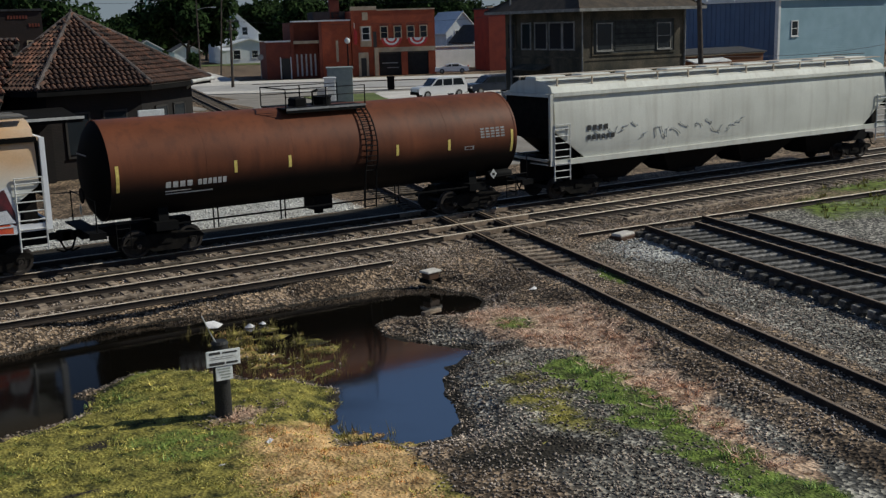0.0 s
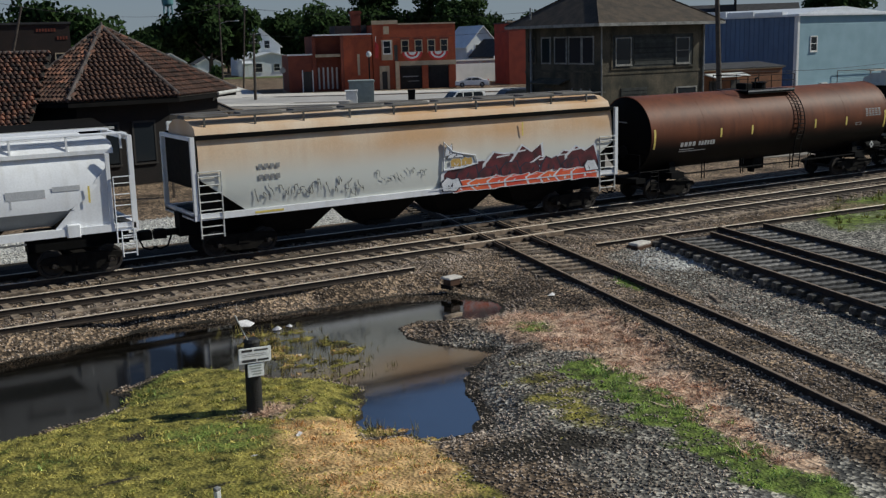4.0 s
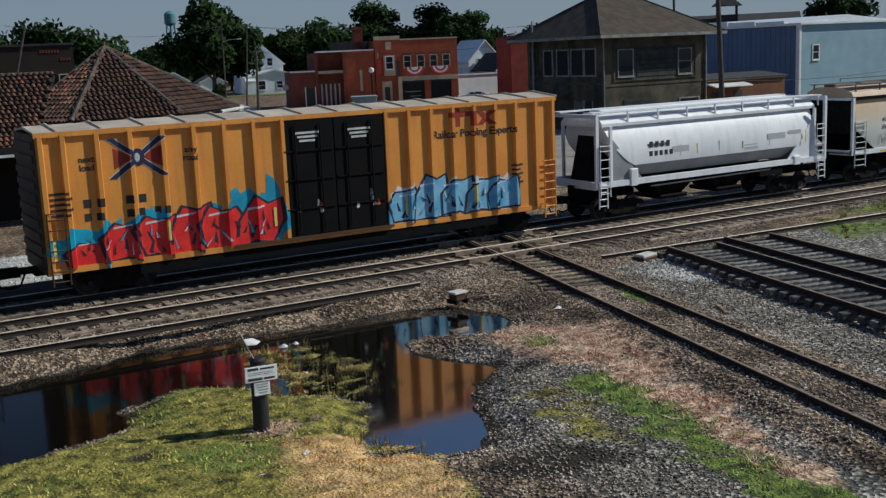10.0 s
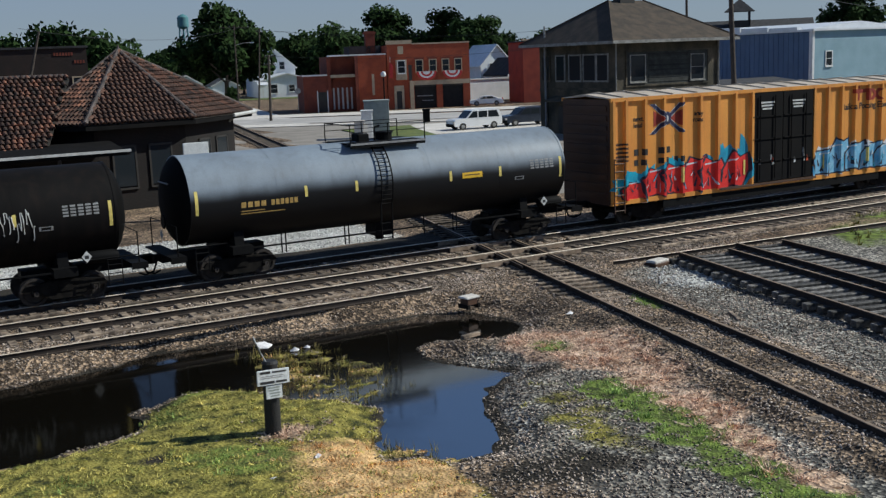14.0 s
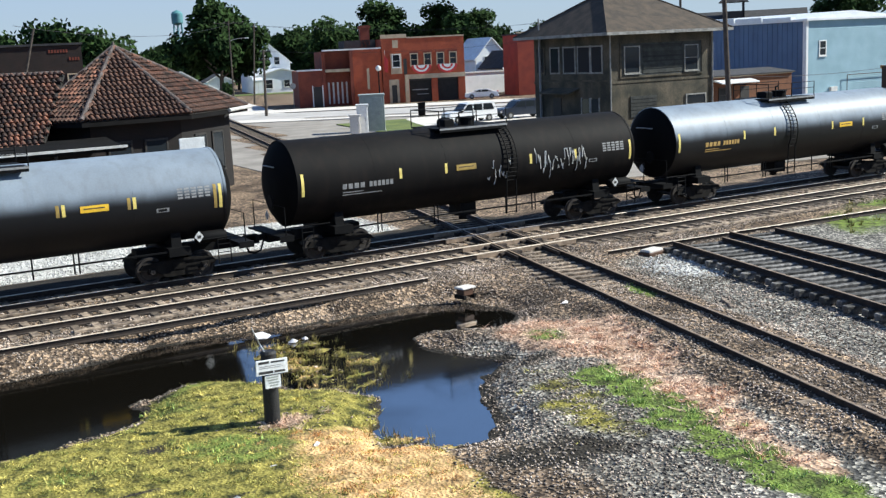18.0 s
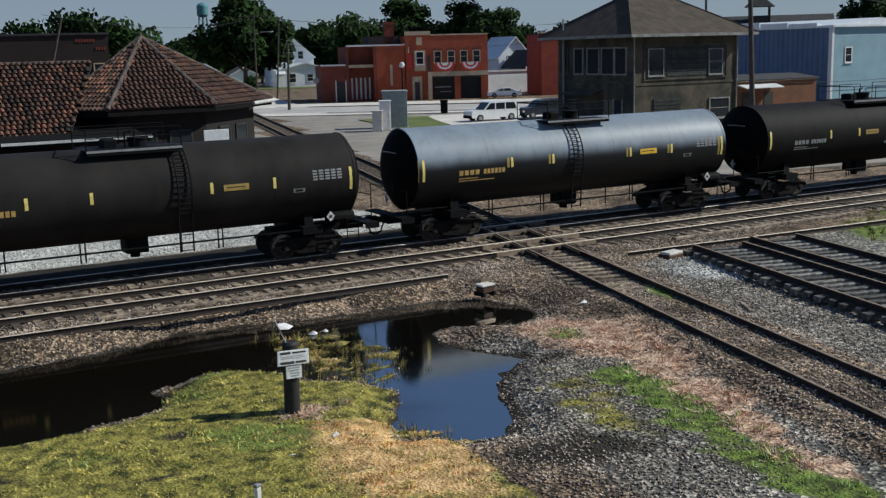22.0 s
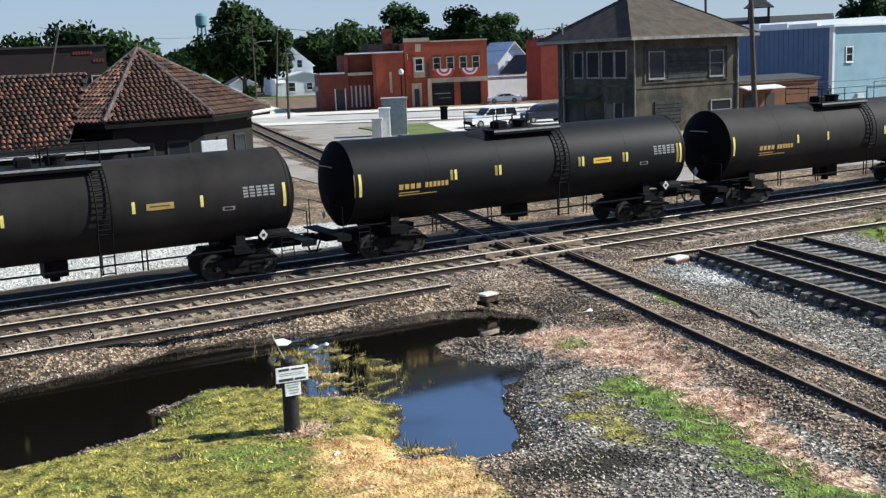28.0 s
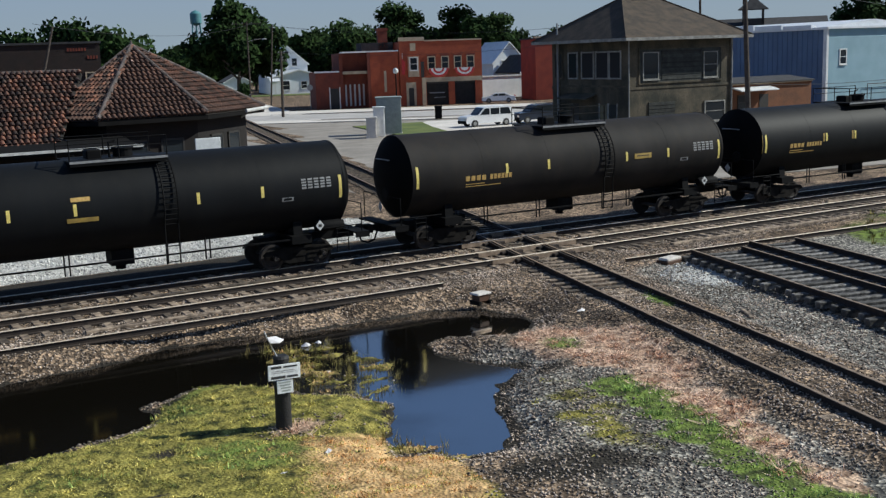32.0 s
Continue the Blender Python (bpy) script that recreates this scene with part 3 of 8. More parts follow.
def thing(name, label, category, at=None, group="", kind="", geo=None, material=None, smooth=False):
    """A top-level object: an Empty at its base, or one mesh."""
    ob = new(name, geo.mesh(name, material, smooth) if geo else None)
    if at is not None:
        ob.matrix_basis = at
    return tagged(ob, label, category, group, kind)


def text_mesh(body, size, material, shear=0.0):
    cu = bpy.data.curves.new("lettering", "FONT")
    cu.body, cu.size, cu.align_x, cu.shear = body, size, "CENTER", shear
    cu.extrude, cu.offset = 0.002, size * 0.022
    ob = bpy.data.objects.new("lettering", cu)
    scene.collection.objects.link(ob)
    me = bpy.data.meshes.new_from_object(ob.evaluated_get(bpy.context.evaluated_depsgraph_get()))
    bpy.data.objects.remove(ob)
    me.materials.clear()
    me.materials.append(material)
    return me


def ease(a, b, x):
    u = np.clip((x - a) / (b - a), 0, 1)
    return u * u * (3 - 2 * u)


def sdist(px, py, poly):
    """Signed distance to a closed polygon, negative inside."""
    P = np.array(poly, float)
    d = np.full(px.shape, 1e9)
    inside = np.zeros(px.shape, bool)
    for (ax, ay), (bx, by) in zip(P, np.roll(P, -1, 0)):
        ex, ey = bx - ax, by - ay
        u = np.clip(((px - ax) * ex + (py - ay) * ey) / (ex * ex + ey * ey), 0, 1)
        d = np.minimum(d, np.hypot(px - ax - u * ex, py - ay - u * ey))
        if by != ay:
            inside ^= ((ay > py) != (by > py)) & (px < (bx - ax) * (py - ay) / (by - ay) + ax)
    return np.where(inside, -d, d)


RNG = np.random.default_rng(7)
_gx, _gy = RNG.normal(size=(2, 64)), RNG.normal(size=(2, 64))


def waves(x, y, size):
    """Smooth uneven field between about -1 and 1 with features of the given size."""
    s = np.zeros_like(x, dtype=float)
    for i in range(14):
        s += np.sin((x * _gx[0, i] + y * _gy[0, i]) * 1.7 / size + 7 * _gx[1, i]) * (0.6 + 0.4 * math.sin(i))
    return s / 5.0


# ---- the plan: rails, pond, planting ----
RAIL_TRAIN = (33.20, 34.64)      # the train's track, along x
RAIL_NEAR = (29.90, 31.34)       # the free track before it
TRAIN_Y = 33.92
CROSS_RZ = 13.5
CROSS_DIR = Vector((math.sin(radians(CROSS_RZ)), math.cos(radians(CROSS_RZ)), 0))   # the crossing track runs away this way
CROSS_AT = Vector((21.62, 32.5, 0))
WATER_Z = -0.64
POND = [(-8, 26.9), (2.8, 26.8), (5.5, 27.1), (7.2, 27.7), (8.8, 27.7), (11.8, 27.2), (13.5, 27.0), (15.0, 27.0), (16.1, 26.4), (16.8, 25.0), (16.1, 23.6), (15.0, 23.3), (13.8, 24.2), (12.9, 23.8), (12.8, 22.5), (13.3, 21.8), (13.7, 20.9), (13.8, 20.5), (13.2, 20.2), (12.6, 19.9), (11.8, 18.6), (11.1, 17.0), (10.5, 16.4), (9.8, 16.5), (9.4, 17.2), (8.9, 17.2), (8.9, 18.0), (9.6, 19.3), (10.1, 20.1), (9.8, 21.1), (8.8, 21.9), (8.2, 23.0), (7.4, 23.6), (6.5, 23.8), (5.5, 23.1), (5.3, 21.9), (4.3, 21.5), (3.1, 21.3), (-8, 21.9)]
LAWN_EDGE = [(-12, 21.2), (3.0, 20.9), (5.2, 21.4), (5.4, 22.6), (7.2, 23.2), (8.4, 22.0), (9.9, 20.0), (9.2, 18.6), (8.5, 17.2), (9.2, 16.1), (8.9, 14.2), (8.4, 6), (-12, 6)]
GREEN_STRIP = [(13.7, 17.8), (14.3, 18.2), (14.9, 18.1), (14.75, 16.9), (14.35, 15.2), (13.95, 13.4), (13.7, 11.7), (13.4, 9), (12.3, 9), (12.55, 11.6), (12.8, 13.1), (13.2, 15.0), (13.45, 16.5)]
STRAW_STRIP = [(14.8, 22.6), (16.1, 22.4), (17.1, 20.8), (16.6, 18.6), (15.3, 15.5), (14.3, 13.0), (13.8, 11.0), (13.4, 11.6), (14.0, 13.8), (14.5, 16.1), (15.1, 18.3), (14.6, 19.6)]
FLOODED = [(8.2, 23.0), (9.1, 26.2), (10.9, 26.0), (11.9, 23.2), (10.9, 20.5), (9.8, 20.7)]
SHALLOW = [(8.3, 15.9), (8.3, 18.4), (9.4, 18.6), (10.2, 17.6), (10.4, 16.6), (10.0, 15.8)]
RIGHT_GRASS = [(33, 27.5), (36, 29), (70, 31), (80, 27), (38, 22), (31.5, 24.5)]


def ground_height(x, y):
    """Height and zone weights of the ground at arrays x, y."""
    near = np.exp(-(((x - 15) / 60) ** 2 + ((y - 25) / 40) ** 2))
    z = -0.33 + 0.035 * waves(x, y, 1.6) * near
    bed = ease(25.6, 27.2, y) * (1 - ease(36.4, 38.2, y))
    z = z * (1 - bed) + (-0.205 + 0.022 * waves(x, y, 0.35) + 0.012 * waves(y, x, 0.15)) * bed
    off = (x - CROSS_AT.x) * CROSS_DIR.y - (y - CROSS_AT.y) * CROSS_DIR.x
    bedc = (1 - ease(1.35, 2.3, np.abs(off))) * (1 - ease(120, 150, y))
    between = 1 - ease(1.3, 1.75, np.abs(off))
    buried = 1 - ease(22.5, 26.0, y)
    z = z * (1 - bedc) + np.maximum(z, -0.235 + 0.09 * between * buried + 0.022 * waves(x, y, 0.4) + 0.012 * waves(y, x, 0.15)) * bedc
    sd = sdist(x, y, POND) + 0.16 * waves(x, y, 0.45) + 0.1 * waves(y, x, 0.22)
    shore = 1 - ease(0.0, 1.15, sd)
    z = np.where(sd > 0, z * (1 - shore) + (WATER_Z + 0.02) * shore, WATER_Z - np.minimum(0.3, 0.22 * -sd))
    fl = np.minimum(sdist(x, y, FLOODED), sdist(x, y, SHALLOW) + 0.25)
    tuft = (1 - ease(-0.6, 0.5, fl)) * ease(-0.3, 0.5, waves(x, y * 1.3, 0.22) + 0.05)
    z = np.where(sd <= 0, np.maximum(z, WATER_Z - 0.12 + 0.17 * tuft), z)
    w = {}
    w["grey"] = ease(16.0, 22.0, x - 0.35 * (y - 20)) * (1 - bedc) * (1 - ease(26.0, 27.5, y)) + (1 - ease(24.8, 26.4, y)) * ease(22.5, 24.5, y) * (x < 8) + 0.62 * ease(9.3, 11.0, x) * (1 - ease(21.0, 24.0, y)) * (1 - bedc)
    w["pale"] = ease(37.9, 38.6, y) * (1 - ease(43.2, 45.0, y)) * (1 - ease(19.0, 22.0, x)) + np.exp(-(((x - 23.9) / 1.5) ** 2 + ((y - 24.6) / 1.6) ** 2)) * 0.9
    w["straw"] = (1 - ease(-0.5, 0.5, sdist(x, y, STRAW_STRIP) + 0.4 * waves(x, y, 0.4) - 0.2)) * (0.95 + 0.5 * waves(x + 4, y, 0.5))
    w["dry"] = np.maximum(1 - ease(-0.25, 0.35, sdist(x, y, LAWN_EDGE) + 0.2 * waves(x, y, 0.5)), 0.8 * tuft * (sd <= 0.2))
    w["dry"] = np.maximum(w["dry"], 0.8 * np.exp(-(((x - 12.7 - 0.25 * (y - 16.4)) / 0.8) ** 2 + ((y - 16.4) / 2.4) ** 2)) * (0.85 + 0.8 * waves(x, y, 0.3)))
    collar = np.exp(-(((x - 7.5) / 0.75) ** 2 + ((y - 19.15) / 0.5) ** 2))
    w["straw"] = np.maximum(w["straw"], 0.95 * collar)
    w["dry"] = w["dry"] * (1 - 0.8 * collar)
    w["gold"] = w["dry"] * np.minimum(1, 1.15 * np.exp(-(((x - 8.4) / 2.0) ** 2 + ((y - 15.6) / 2.3) ** 2)) + 0.6 * (1 - ease(-0.5, 0.6, fl)) + 0.35 * np.maximum(0, waves(x, y + 5, 1.2))) * (0.8 + 0.45 * waves(x + 2, y, 0.45))
    w["green"] = (1 - ease(-0.5, 0.5, sdist(x, y, GREEN_STRIP) - 0.02 + 0.4 * waves(x * 1.4, y * 0.8, 0.3))) * (0.9 + 0.4 * waves(x, y, 0.35)) + 0.55 * w["dry"] * ease(-0.2, 0.7, waves(x + 9, y, 1.1) + 0.9 * np.exp(-(((x - 6.3) / 1.1) ** 2 + ((y - 18.2) / 0.9) ** 2)) - 1.6 * w["gold"]) * (x < 12)
    w["green"] = np.maximum(w["green"], 1.15 * np.exp(-(((x - 15.3) / 0.5) ** 2 + ((y - 21.0) / 0.6) ** 2)) + np.exp(-(((x - 19.8 - 0.24 * (y - 22.6)) / 0.32) ** 2 + ((y - 22.6) / 1.0) ** 2)))
    w["green"] = np.maximum(w["green"], 0.6 * (1 - ease(-0.6, 0.8, sdist(x, y, RIGHT_GRASS))) * (0.9 + 0.4 * waves(x, y, 1.1)))
    w["mud"] = np.where(sd < 0, 1.0, 0.9 * (1 - ease(0.0, 0.14 + 0.5 * ease(9.0, 10.5, x) * (1 - ease(19.5, 22.0, y)), sd + 0.15 * waves(x, y, 0.3)))) * (1 - 0.9 * tuft) + 1.15 * np.exp(-(((x - 10.7 + 0.6 * (y - 14.4)) / 1.2) ** 2 + ((y - 14.4) / 0.9) ** 2)) * (0.85 + 0.5 * waves(x, y, 0.35)) * (x > 9.2) + 0.75 * w["dry"] * ease(0.3, 0.8, waves(0.6 * x + 3, y * 1.9, 0.5)) * (1 - 0.7 * w["gold"]) + 0.75 * np.exp(-(((x - 4.9) / 0.55) ** 2 + ((y - 19.2) / 0.3) ** 2))
    w["mud"] = np.maximum(w["mud"], 0.8 * np.exp(-(((x - 14.0) / 0.7) ** 2 + ((y - 19.6) / 0.45) ** 2)))
    # The train's shadow past the far rail is darkened into the ground here.
    w["mud"] = np.maximum(w["mud"], 0.85 * ease(35.0, 35.4, y) * (1 - ease(37.8, 38.5, y + 0.3 * waves(x, y, 0.6))) * (1 - ease(22, 30, x)))
    return z, w


def spaced(a, b, step, lo, hi):
    """Grid lines: even from a to b, then growing out to lo and hi."""
    mid = list(np.arange(a, b + 1e-6, step))
    up, down, s = [b], [a], step
    while up[-1] < hi:
        s *= 1.25
        up.append(up[-1] + s)
    s = step
    while down[-1] > lo:
        s *= 1.25
        down.append(down[-1] - s)
    return np.array(down[:0:-1] + mid + up[1:])


def build_ground():
    xs, ys = spaced(-4, 44, 0.16, -2500, 3000), spaced(8, 46, 0.16, -600, 3200)
    X, Y = np.meshgrid(xs, ys)
    Z, W = ground_height(X.ravel(), Y.ravel())
    nx, ny = len(xs), len(ys)
    idx = np.arange(nx * ny).reshape(ny, nx)
    F = np.stack([idx[:-1, :-1], idx[:-1, 1:], idx[1:, 1:], idx[1:, :-1]], -1).reshape(-1, 4)
    me = bpy.data.meshes.new("ground")
    V = np.stack([X.ravel(), Y.ravel(), Z], 1)
    me.vertices.add(len(V))
    me.vertices.foreach_set("co", V.ravel())
    me.loops.add(F.size)
    me.loops.foreach_set("vertex_index", F.ravel())
    me.polygons.add(len(F))
    me.polygons.foreach_set("loop_start", np.arange(0, F.size, 4))
    me.polygons.foreach_set("loop_total", np.full(len(F), 4))
    me.update(calc_edges=True)
    for k, val in W.items():
        a = me.attributes.new(k, "FLOAT", "POINT")
        a.data.foreach_set("value", np.clip(val, 0, 1).astype(np.float32))
    me.shade_smooth()
    me.materials.append(GROUND)
    tagged(new("ground", me), "gravel and patchy grass railway yard ground", "ground", kind="structure")
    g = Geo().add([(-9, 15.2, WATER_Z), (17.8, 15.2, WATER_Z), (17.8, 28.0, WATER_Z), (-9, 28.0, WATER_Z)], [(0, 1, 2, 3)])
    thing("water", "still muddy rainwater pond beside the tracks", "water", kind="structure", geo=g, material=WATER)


build_ground()


# ---- tracks ----
RAIL_FOOT = [(-0.07, -0.18), (0.07, -0.18), (0.07, -0.16), (0.012, -0.135), (0.012, -0.04), (0.036, -0.03), (0.036, -0.004), (-0.036, -0.004), (-0.036, -0.03), (-0.012, -0.04), (-0.012, -0.135), (-0.07, -0.16)]


def rail(parent, length, at, head=RAIL_HEAD, label=""):
    """A rail along its own x, with a polished head on a rusty web and foot."""
    body = part("rail", Geo().prism(RAIL_FOOT, "x", 0, length), STEEL_RAIL, parent, label, at=at)
    part("rail_head", Geo().prism([(-0.044, -0.008), (0.044, -0.008), (0.038, 0.003), (-0.038, 0.003)], "x", 0, length), head, body)
    return body


def tie_mesh(name, length, material, seed=0):
    g = Geo().cbox(-length / 2, -0.115, -0.18, length / 2, 0.115, 0.0, 0.015)
    return g.mesh(name, material)


TIE_MESH, TIE_DARK_MESH = tie_mesh("tie", 2.6, TIE), tie_mesh("dark_tie", 2.6, TIE_DARK)


def ties(parent, start, step, n, first, last, mesh, across, z=-0.155):
    """Ties along a line from start; those between first and last are single pieces, the rest one joined part."""
    rest = Geo()
    rz = math.degrees(math.atan2(across.y, across.x))
    for i in range(n):
        p = start + step * i
        m = pose(p.x, p.y, z + random.uniform(-0.012, 0.008), 0, 0, rz + random.uniform(-1.2, 1.2)) @ Matrix.Translation((random.uniform(-0.07, 0.07), 0, 0))
        if first <= i < last:
            part("tie", mesh, None, parent, at=m)
        else:
            rest.add([m @ v.co for v in mesh.vertices], [tuple(q.vertices) for q in mesh.polygons])
    if rest.v:
        tagged(part("far_ties", rest, mesh.materials[0], parent), kind="stuff")


def track_along_x(name, rails, label, head):
    t = thing(name, label, "railway track", kind="structure")
    for y in rails:
        rail(t, 330, pose(-90, y, 0), head)
    c = Vector((-90, sum(rails) / 2, 0))
    ties(t, c, Vector((0.55, 0, 0)), 600, 160, 300, TIE_MESH, Vector((0, 1, 0)))
    return t


track_along_x("railway_track", RAIL_TRAIN, "main track with polished rails under the freight train", RAIL_HEAD)
track_along_x("railway_track", RAIL_NEAR, "free track with worn rails on old wooden ties", RAIL_HEAD)


def crossing_track():
    t = thing("crossing_track", "dark rusty track crossing the main line on wooden ties", "railway track", kind="structure")
    rz = math.degrees(math.atan2(CROSS_DIR.y, CROSS_DIR.x))
    side = Vector((CROSS_DIR.y, -CROSS_DIR.x, 0))
    s0 = CROSS_AT - CROSS_DIR * 30
    for o in (-0.755, 0.755):
        p = s0 + side * o
        rail(t, 170, pose(p.x, p.y, -0.003, 0, 0, rz), RUST_HEAD)
    ties(t, s0, CROSS_DIR * 0.55, 300, 0, 52, TIE_MESH, side)
    d = thing("track_diamond", "steel crossing diamond with guard rails and plates", "railway crossing", kind="structure")
    for y in RAIL_NEAR + RAIL_TRAIN:
        for o in (-0.11, 0.11):
            x = CROSS_AT.x + (y - CROSS_AT.y) * math.tan(radians(CROSS_RZ))
            part("guard_rail", Geo().box(x - 2.1, y + o - 0.03, -0.15, x + 2.1, y + o + 0.03, -0.012), RUST_HEAD, d)
    for o in (-0.89, -0.62, 0.62, 0.89):
        p = CROSS_AT - CROSS_DIR * 4.2 + side * o
        part("guard_rail", Geo().box(0, -0.03, -0.15, 8.4, 0.03, -0.016), STEEL_RAIL, d, at=pose(p.x, p.y, 0, 0, 0, rz))
    for y in RAIL_NEAR + RAIL_TRAIN:
        for o in (-0.755, 0.755):
            x = CROSS_AT.x + (y - CROSS_AT.y) * math.tan(radians(CROSS_RZ)) + o / math.cos(radians(CROSS_RZ))
            part("crossing_plate", Geo().cbox(x - 0.45, y - 0.3, -0.17, x + 0.45, y + 0.3, -0.05, 0.02), STEEL_RAIL, d)


crossing_track()


def loose_rails():
    for x0, y0, x1, y1, lab in ((-40, 28.35, 15.95, 28.0, "long rusty rail laid on the ballast shoulder"), (22.65, 27.45, 75, 24.2, "spare rail lying along the gravel edge")):
        t = thing("loose_rail", lab, "rail", at=pose(x0, y0, -0.055, 0, 0, math.degrees(math.atan2(y1 - y0, x1 - x0))), group="spare rails on the ballast")
        part("rail_body", Geo().prism(RAIL_FOOT, "x", 0, math.hypot(x1 - x0, y1 - y0)), STEEL_RAIL, t)
        part("rail_head", Geo().prism([(-0.05, -0.005), (0.05, -0.005), (0.045, 0.0), (-0.045, 0.0)], "x", 0, math.hypot(x1 - x0, y1 - y0)), RAIL_HEAD, t)


loose_rails()


def track_panels():
    """Two ready-made lengths of track lying on the gravel."""
    for x0, x1, gauge, length, lab in ((24.88, 22.56, 1.80, 21, "ready-made track panel with dark ties lying on gravel"), (27.55, 25.25, 1.72, 20, "second dark track panel lying beside the first")):
        d = Vector((x1 - x0, -9.6, 0)).normalized()
        rz = math.degrees(math.atan2(d.y, d.x))
        t = thing("prefabricated_track", lab, "railway track", at=pose(x0, 26.7, 0.06, 0, 0, rz), group="stacked track panels")
        rail(t, length, pose(0, 0, 0.02), RUST_HEAD)
        rail(t, length, pose(0.2, gauge, 0.02), RUST_HEAD)
        for i in range(int(length / 0.52)):
            part("tie", TIE_DARK_MESH, None, t, at=pose(0.25 + i * 0.52, gauge / 2 + random.uniform(-0.12, 0.12), -0.14, 0, 0, 90 + random.uniform(-1, 1)))


track_panels()


# ---- the freight train ----
WHEEL_R = 0.42
BOGIES = []      # wheelsets to be turned, with their rest pose


def bogie(parent, x):
    """A two-axle truck: cast side frames, bolster, springs and wheelsets."""
    g = Geo()
    for s in (-1, 1):
        y0, y1 = s * 0.93, s * 1.07
        lo, hi = min(y0, y1), max(y0, y1)
        g.prism([(-1.25, 0.52), (-1.12, 0.66), (-0.45, 0.74), (0.45, 0.74), (1.12, 0.66), (1.25, 0.52), (1.05, 0.46), (0.78, 0.44), (0.42, 0.2), (-0.42, 0.2), (-0.78, 0.44), (-1.05, 0.46)], "y", lo, hi)
        g.box(-0.5, lo - 0.02, 0.60, 0.5, hi + 0.02, 0.70)
    g.box(-0.2, -1.1, 0.42, 0.2, 1.1, 0.7)
    b = part("bogie", g, BOGIE_STEEL, parent, "grimy cast-steel two-axle truck", at=pose(x, 0, 0))
    for s in (-1, 1):
        for k in (-0.13, 0.13):
            part("spring", Geo().lathe_x([(0, 0.06), (0.05, 0.075), (0.1, 0.06), (0.15, 0.075), (0.2, 0.06)], 10), BOGIE_STEEL, b, at=pose(k, s * 1.0, 0.21, 0, -90, 0))
        for ax in (-0.85, 0.85):
            part("bearing_adapter", Geo().cbox(ax - 0.14, s * 1.0 - 0.1, 0.36, ax + 0.14, s * 1.0 + 0.1, 0.56, 0.03), BOGIE_STEEL, b)
    for ax in (-0.85, 0.85):
        w = Geo()
        w.tube((0, -1.12, 0), (0, 1.12, 0), 0.075, 10)
        for s in (-1, 1):
            prof = [(0.66, 0.10), (0.66, 0.44), (0.69, 0.45), (0.70, WHEEL_R), (0.80, WHEEL_R - 0.004), (0.80, 0.34), (0.76, 0.30), (0.76, 0.12), (0.86, 0.10)]
            k = Geo().lathe_x([(x_, r) for x_, r in prof], 20)
            w.add([(p[1], s * p[0], p[2]) for p in k.v], k.f)
            for i in range(3):
                a = 2 * math.pi * i / 3
                w.box(0.055 * math.cos(a) - 0.02, min(s * 1.10, s * 1.14), 0.055 * math.sin(a) - 0.02, 0.055 * math.cos(a) + 0.02, max(s * 1.10, s * 1.14), 0.055 * math.sin(a) + 0.02)
        ob = part("wheelset", w, WHEEL_STEEL, b, "worn steel wheels on one axle", at=pose(ax, 0, WHEEL_R))
        BOGIES.append((ob, ax))
    return b


def coupler(parent, x, s):
    g = Geo().box(min(x, x + s * 0.55), -0.09, 0.78, max(x, x + s * 0.55), 0.09, 0.98)
    g.cbox(min(x + s * 0.45, x + s * 0.85), -0.17, 0.72, max(x + s * 0.45, x + s * 0.85), 0.17, 1.02, 0.04)
    c = part("coupler", g, BOGIE_STEEL, parent)
    part("air_hose", Geo().line([(x + s * 0.35, -0.28, 0.85), (x + s * 0.5, -0.3, 0.5), (x + s * 0.75, -0.28, 0.42), (x + s * 0.95, -0.24, 0.5)], 0.03), BLACK_STEEL, c)


def on_tank(geo_parent, name, x0, x1, a0, a1, r, cz, material, lift=0.006, n=5, label=""):
    """A patch laid on the near side of a tank; angles in degrees down from the top."""
    vs, fs = [], []
    for i in range(n + 1):
        a = radians(a0 + (a1 - a0) * i / n)
        for k in (0.0, lift):
            for x in (x0, x1):
                vs.append((x, -(r + k) * math.sin(a), cz + (r + k) * math.cos(a)))
    for i in range(n):
        b = i * 4
        fs += [(b + 2, b + 3, b + 7, b + 6), (b, b + 4, b + 5, b + 1), (b, b + 2, b + 6, b + 4), (b + 1, b + 5, b + 7, b + 3)]
    fs += [(0, 1, 3, 2), (n * 4, n * 4 + 2, n * 4 + 3, n * 4 + 1)]
    return part(name, Geo().add(vs, fs), material, geo_parent, label)


def scrawl(parent, x0, x1, z0, z1, y, material, seed, n=6, r=0.012, side=None):
    """Thin open arcs and ticks of spray paint; no letters."""
    rnd = random.Random(seed)
    for i in range(n):
        cx, cz = x0 + (x1 - x0) * (i + rnd.uniform(0.2, 0.8)) / n, rnd.uniform(z0, z1)
        w, h, a0 = (x1 - x0) / n * rnd.uniform(0.3, 0.9), (z1 - z0) * rnd.uniform(0.15, 0.5), rnd.uniform(0, 6.28)
        pts = [(cx + w * (k / 6 - 0.5) + 0.25 * w * math.cos(a0 + k * 1.3), y, cz + h * math.sin(a0 + k * rnd.uniform(0.5, 0.8))) for k in range(7)]
        if side:
            pts = [(px_, side(pz), pz) for px_, _, pz in pts]
        part("spray_mark", Geo().line(pts, r, 4), material, parent)


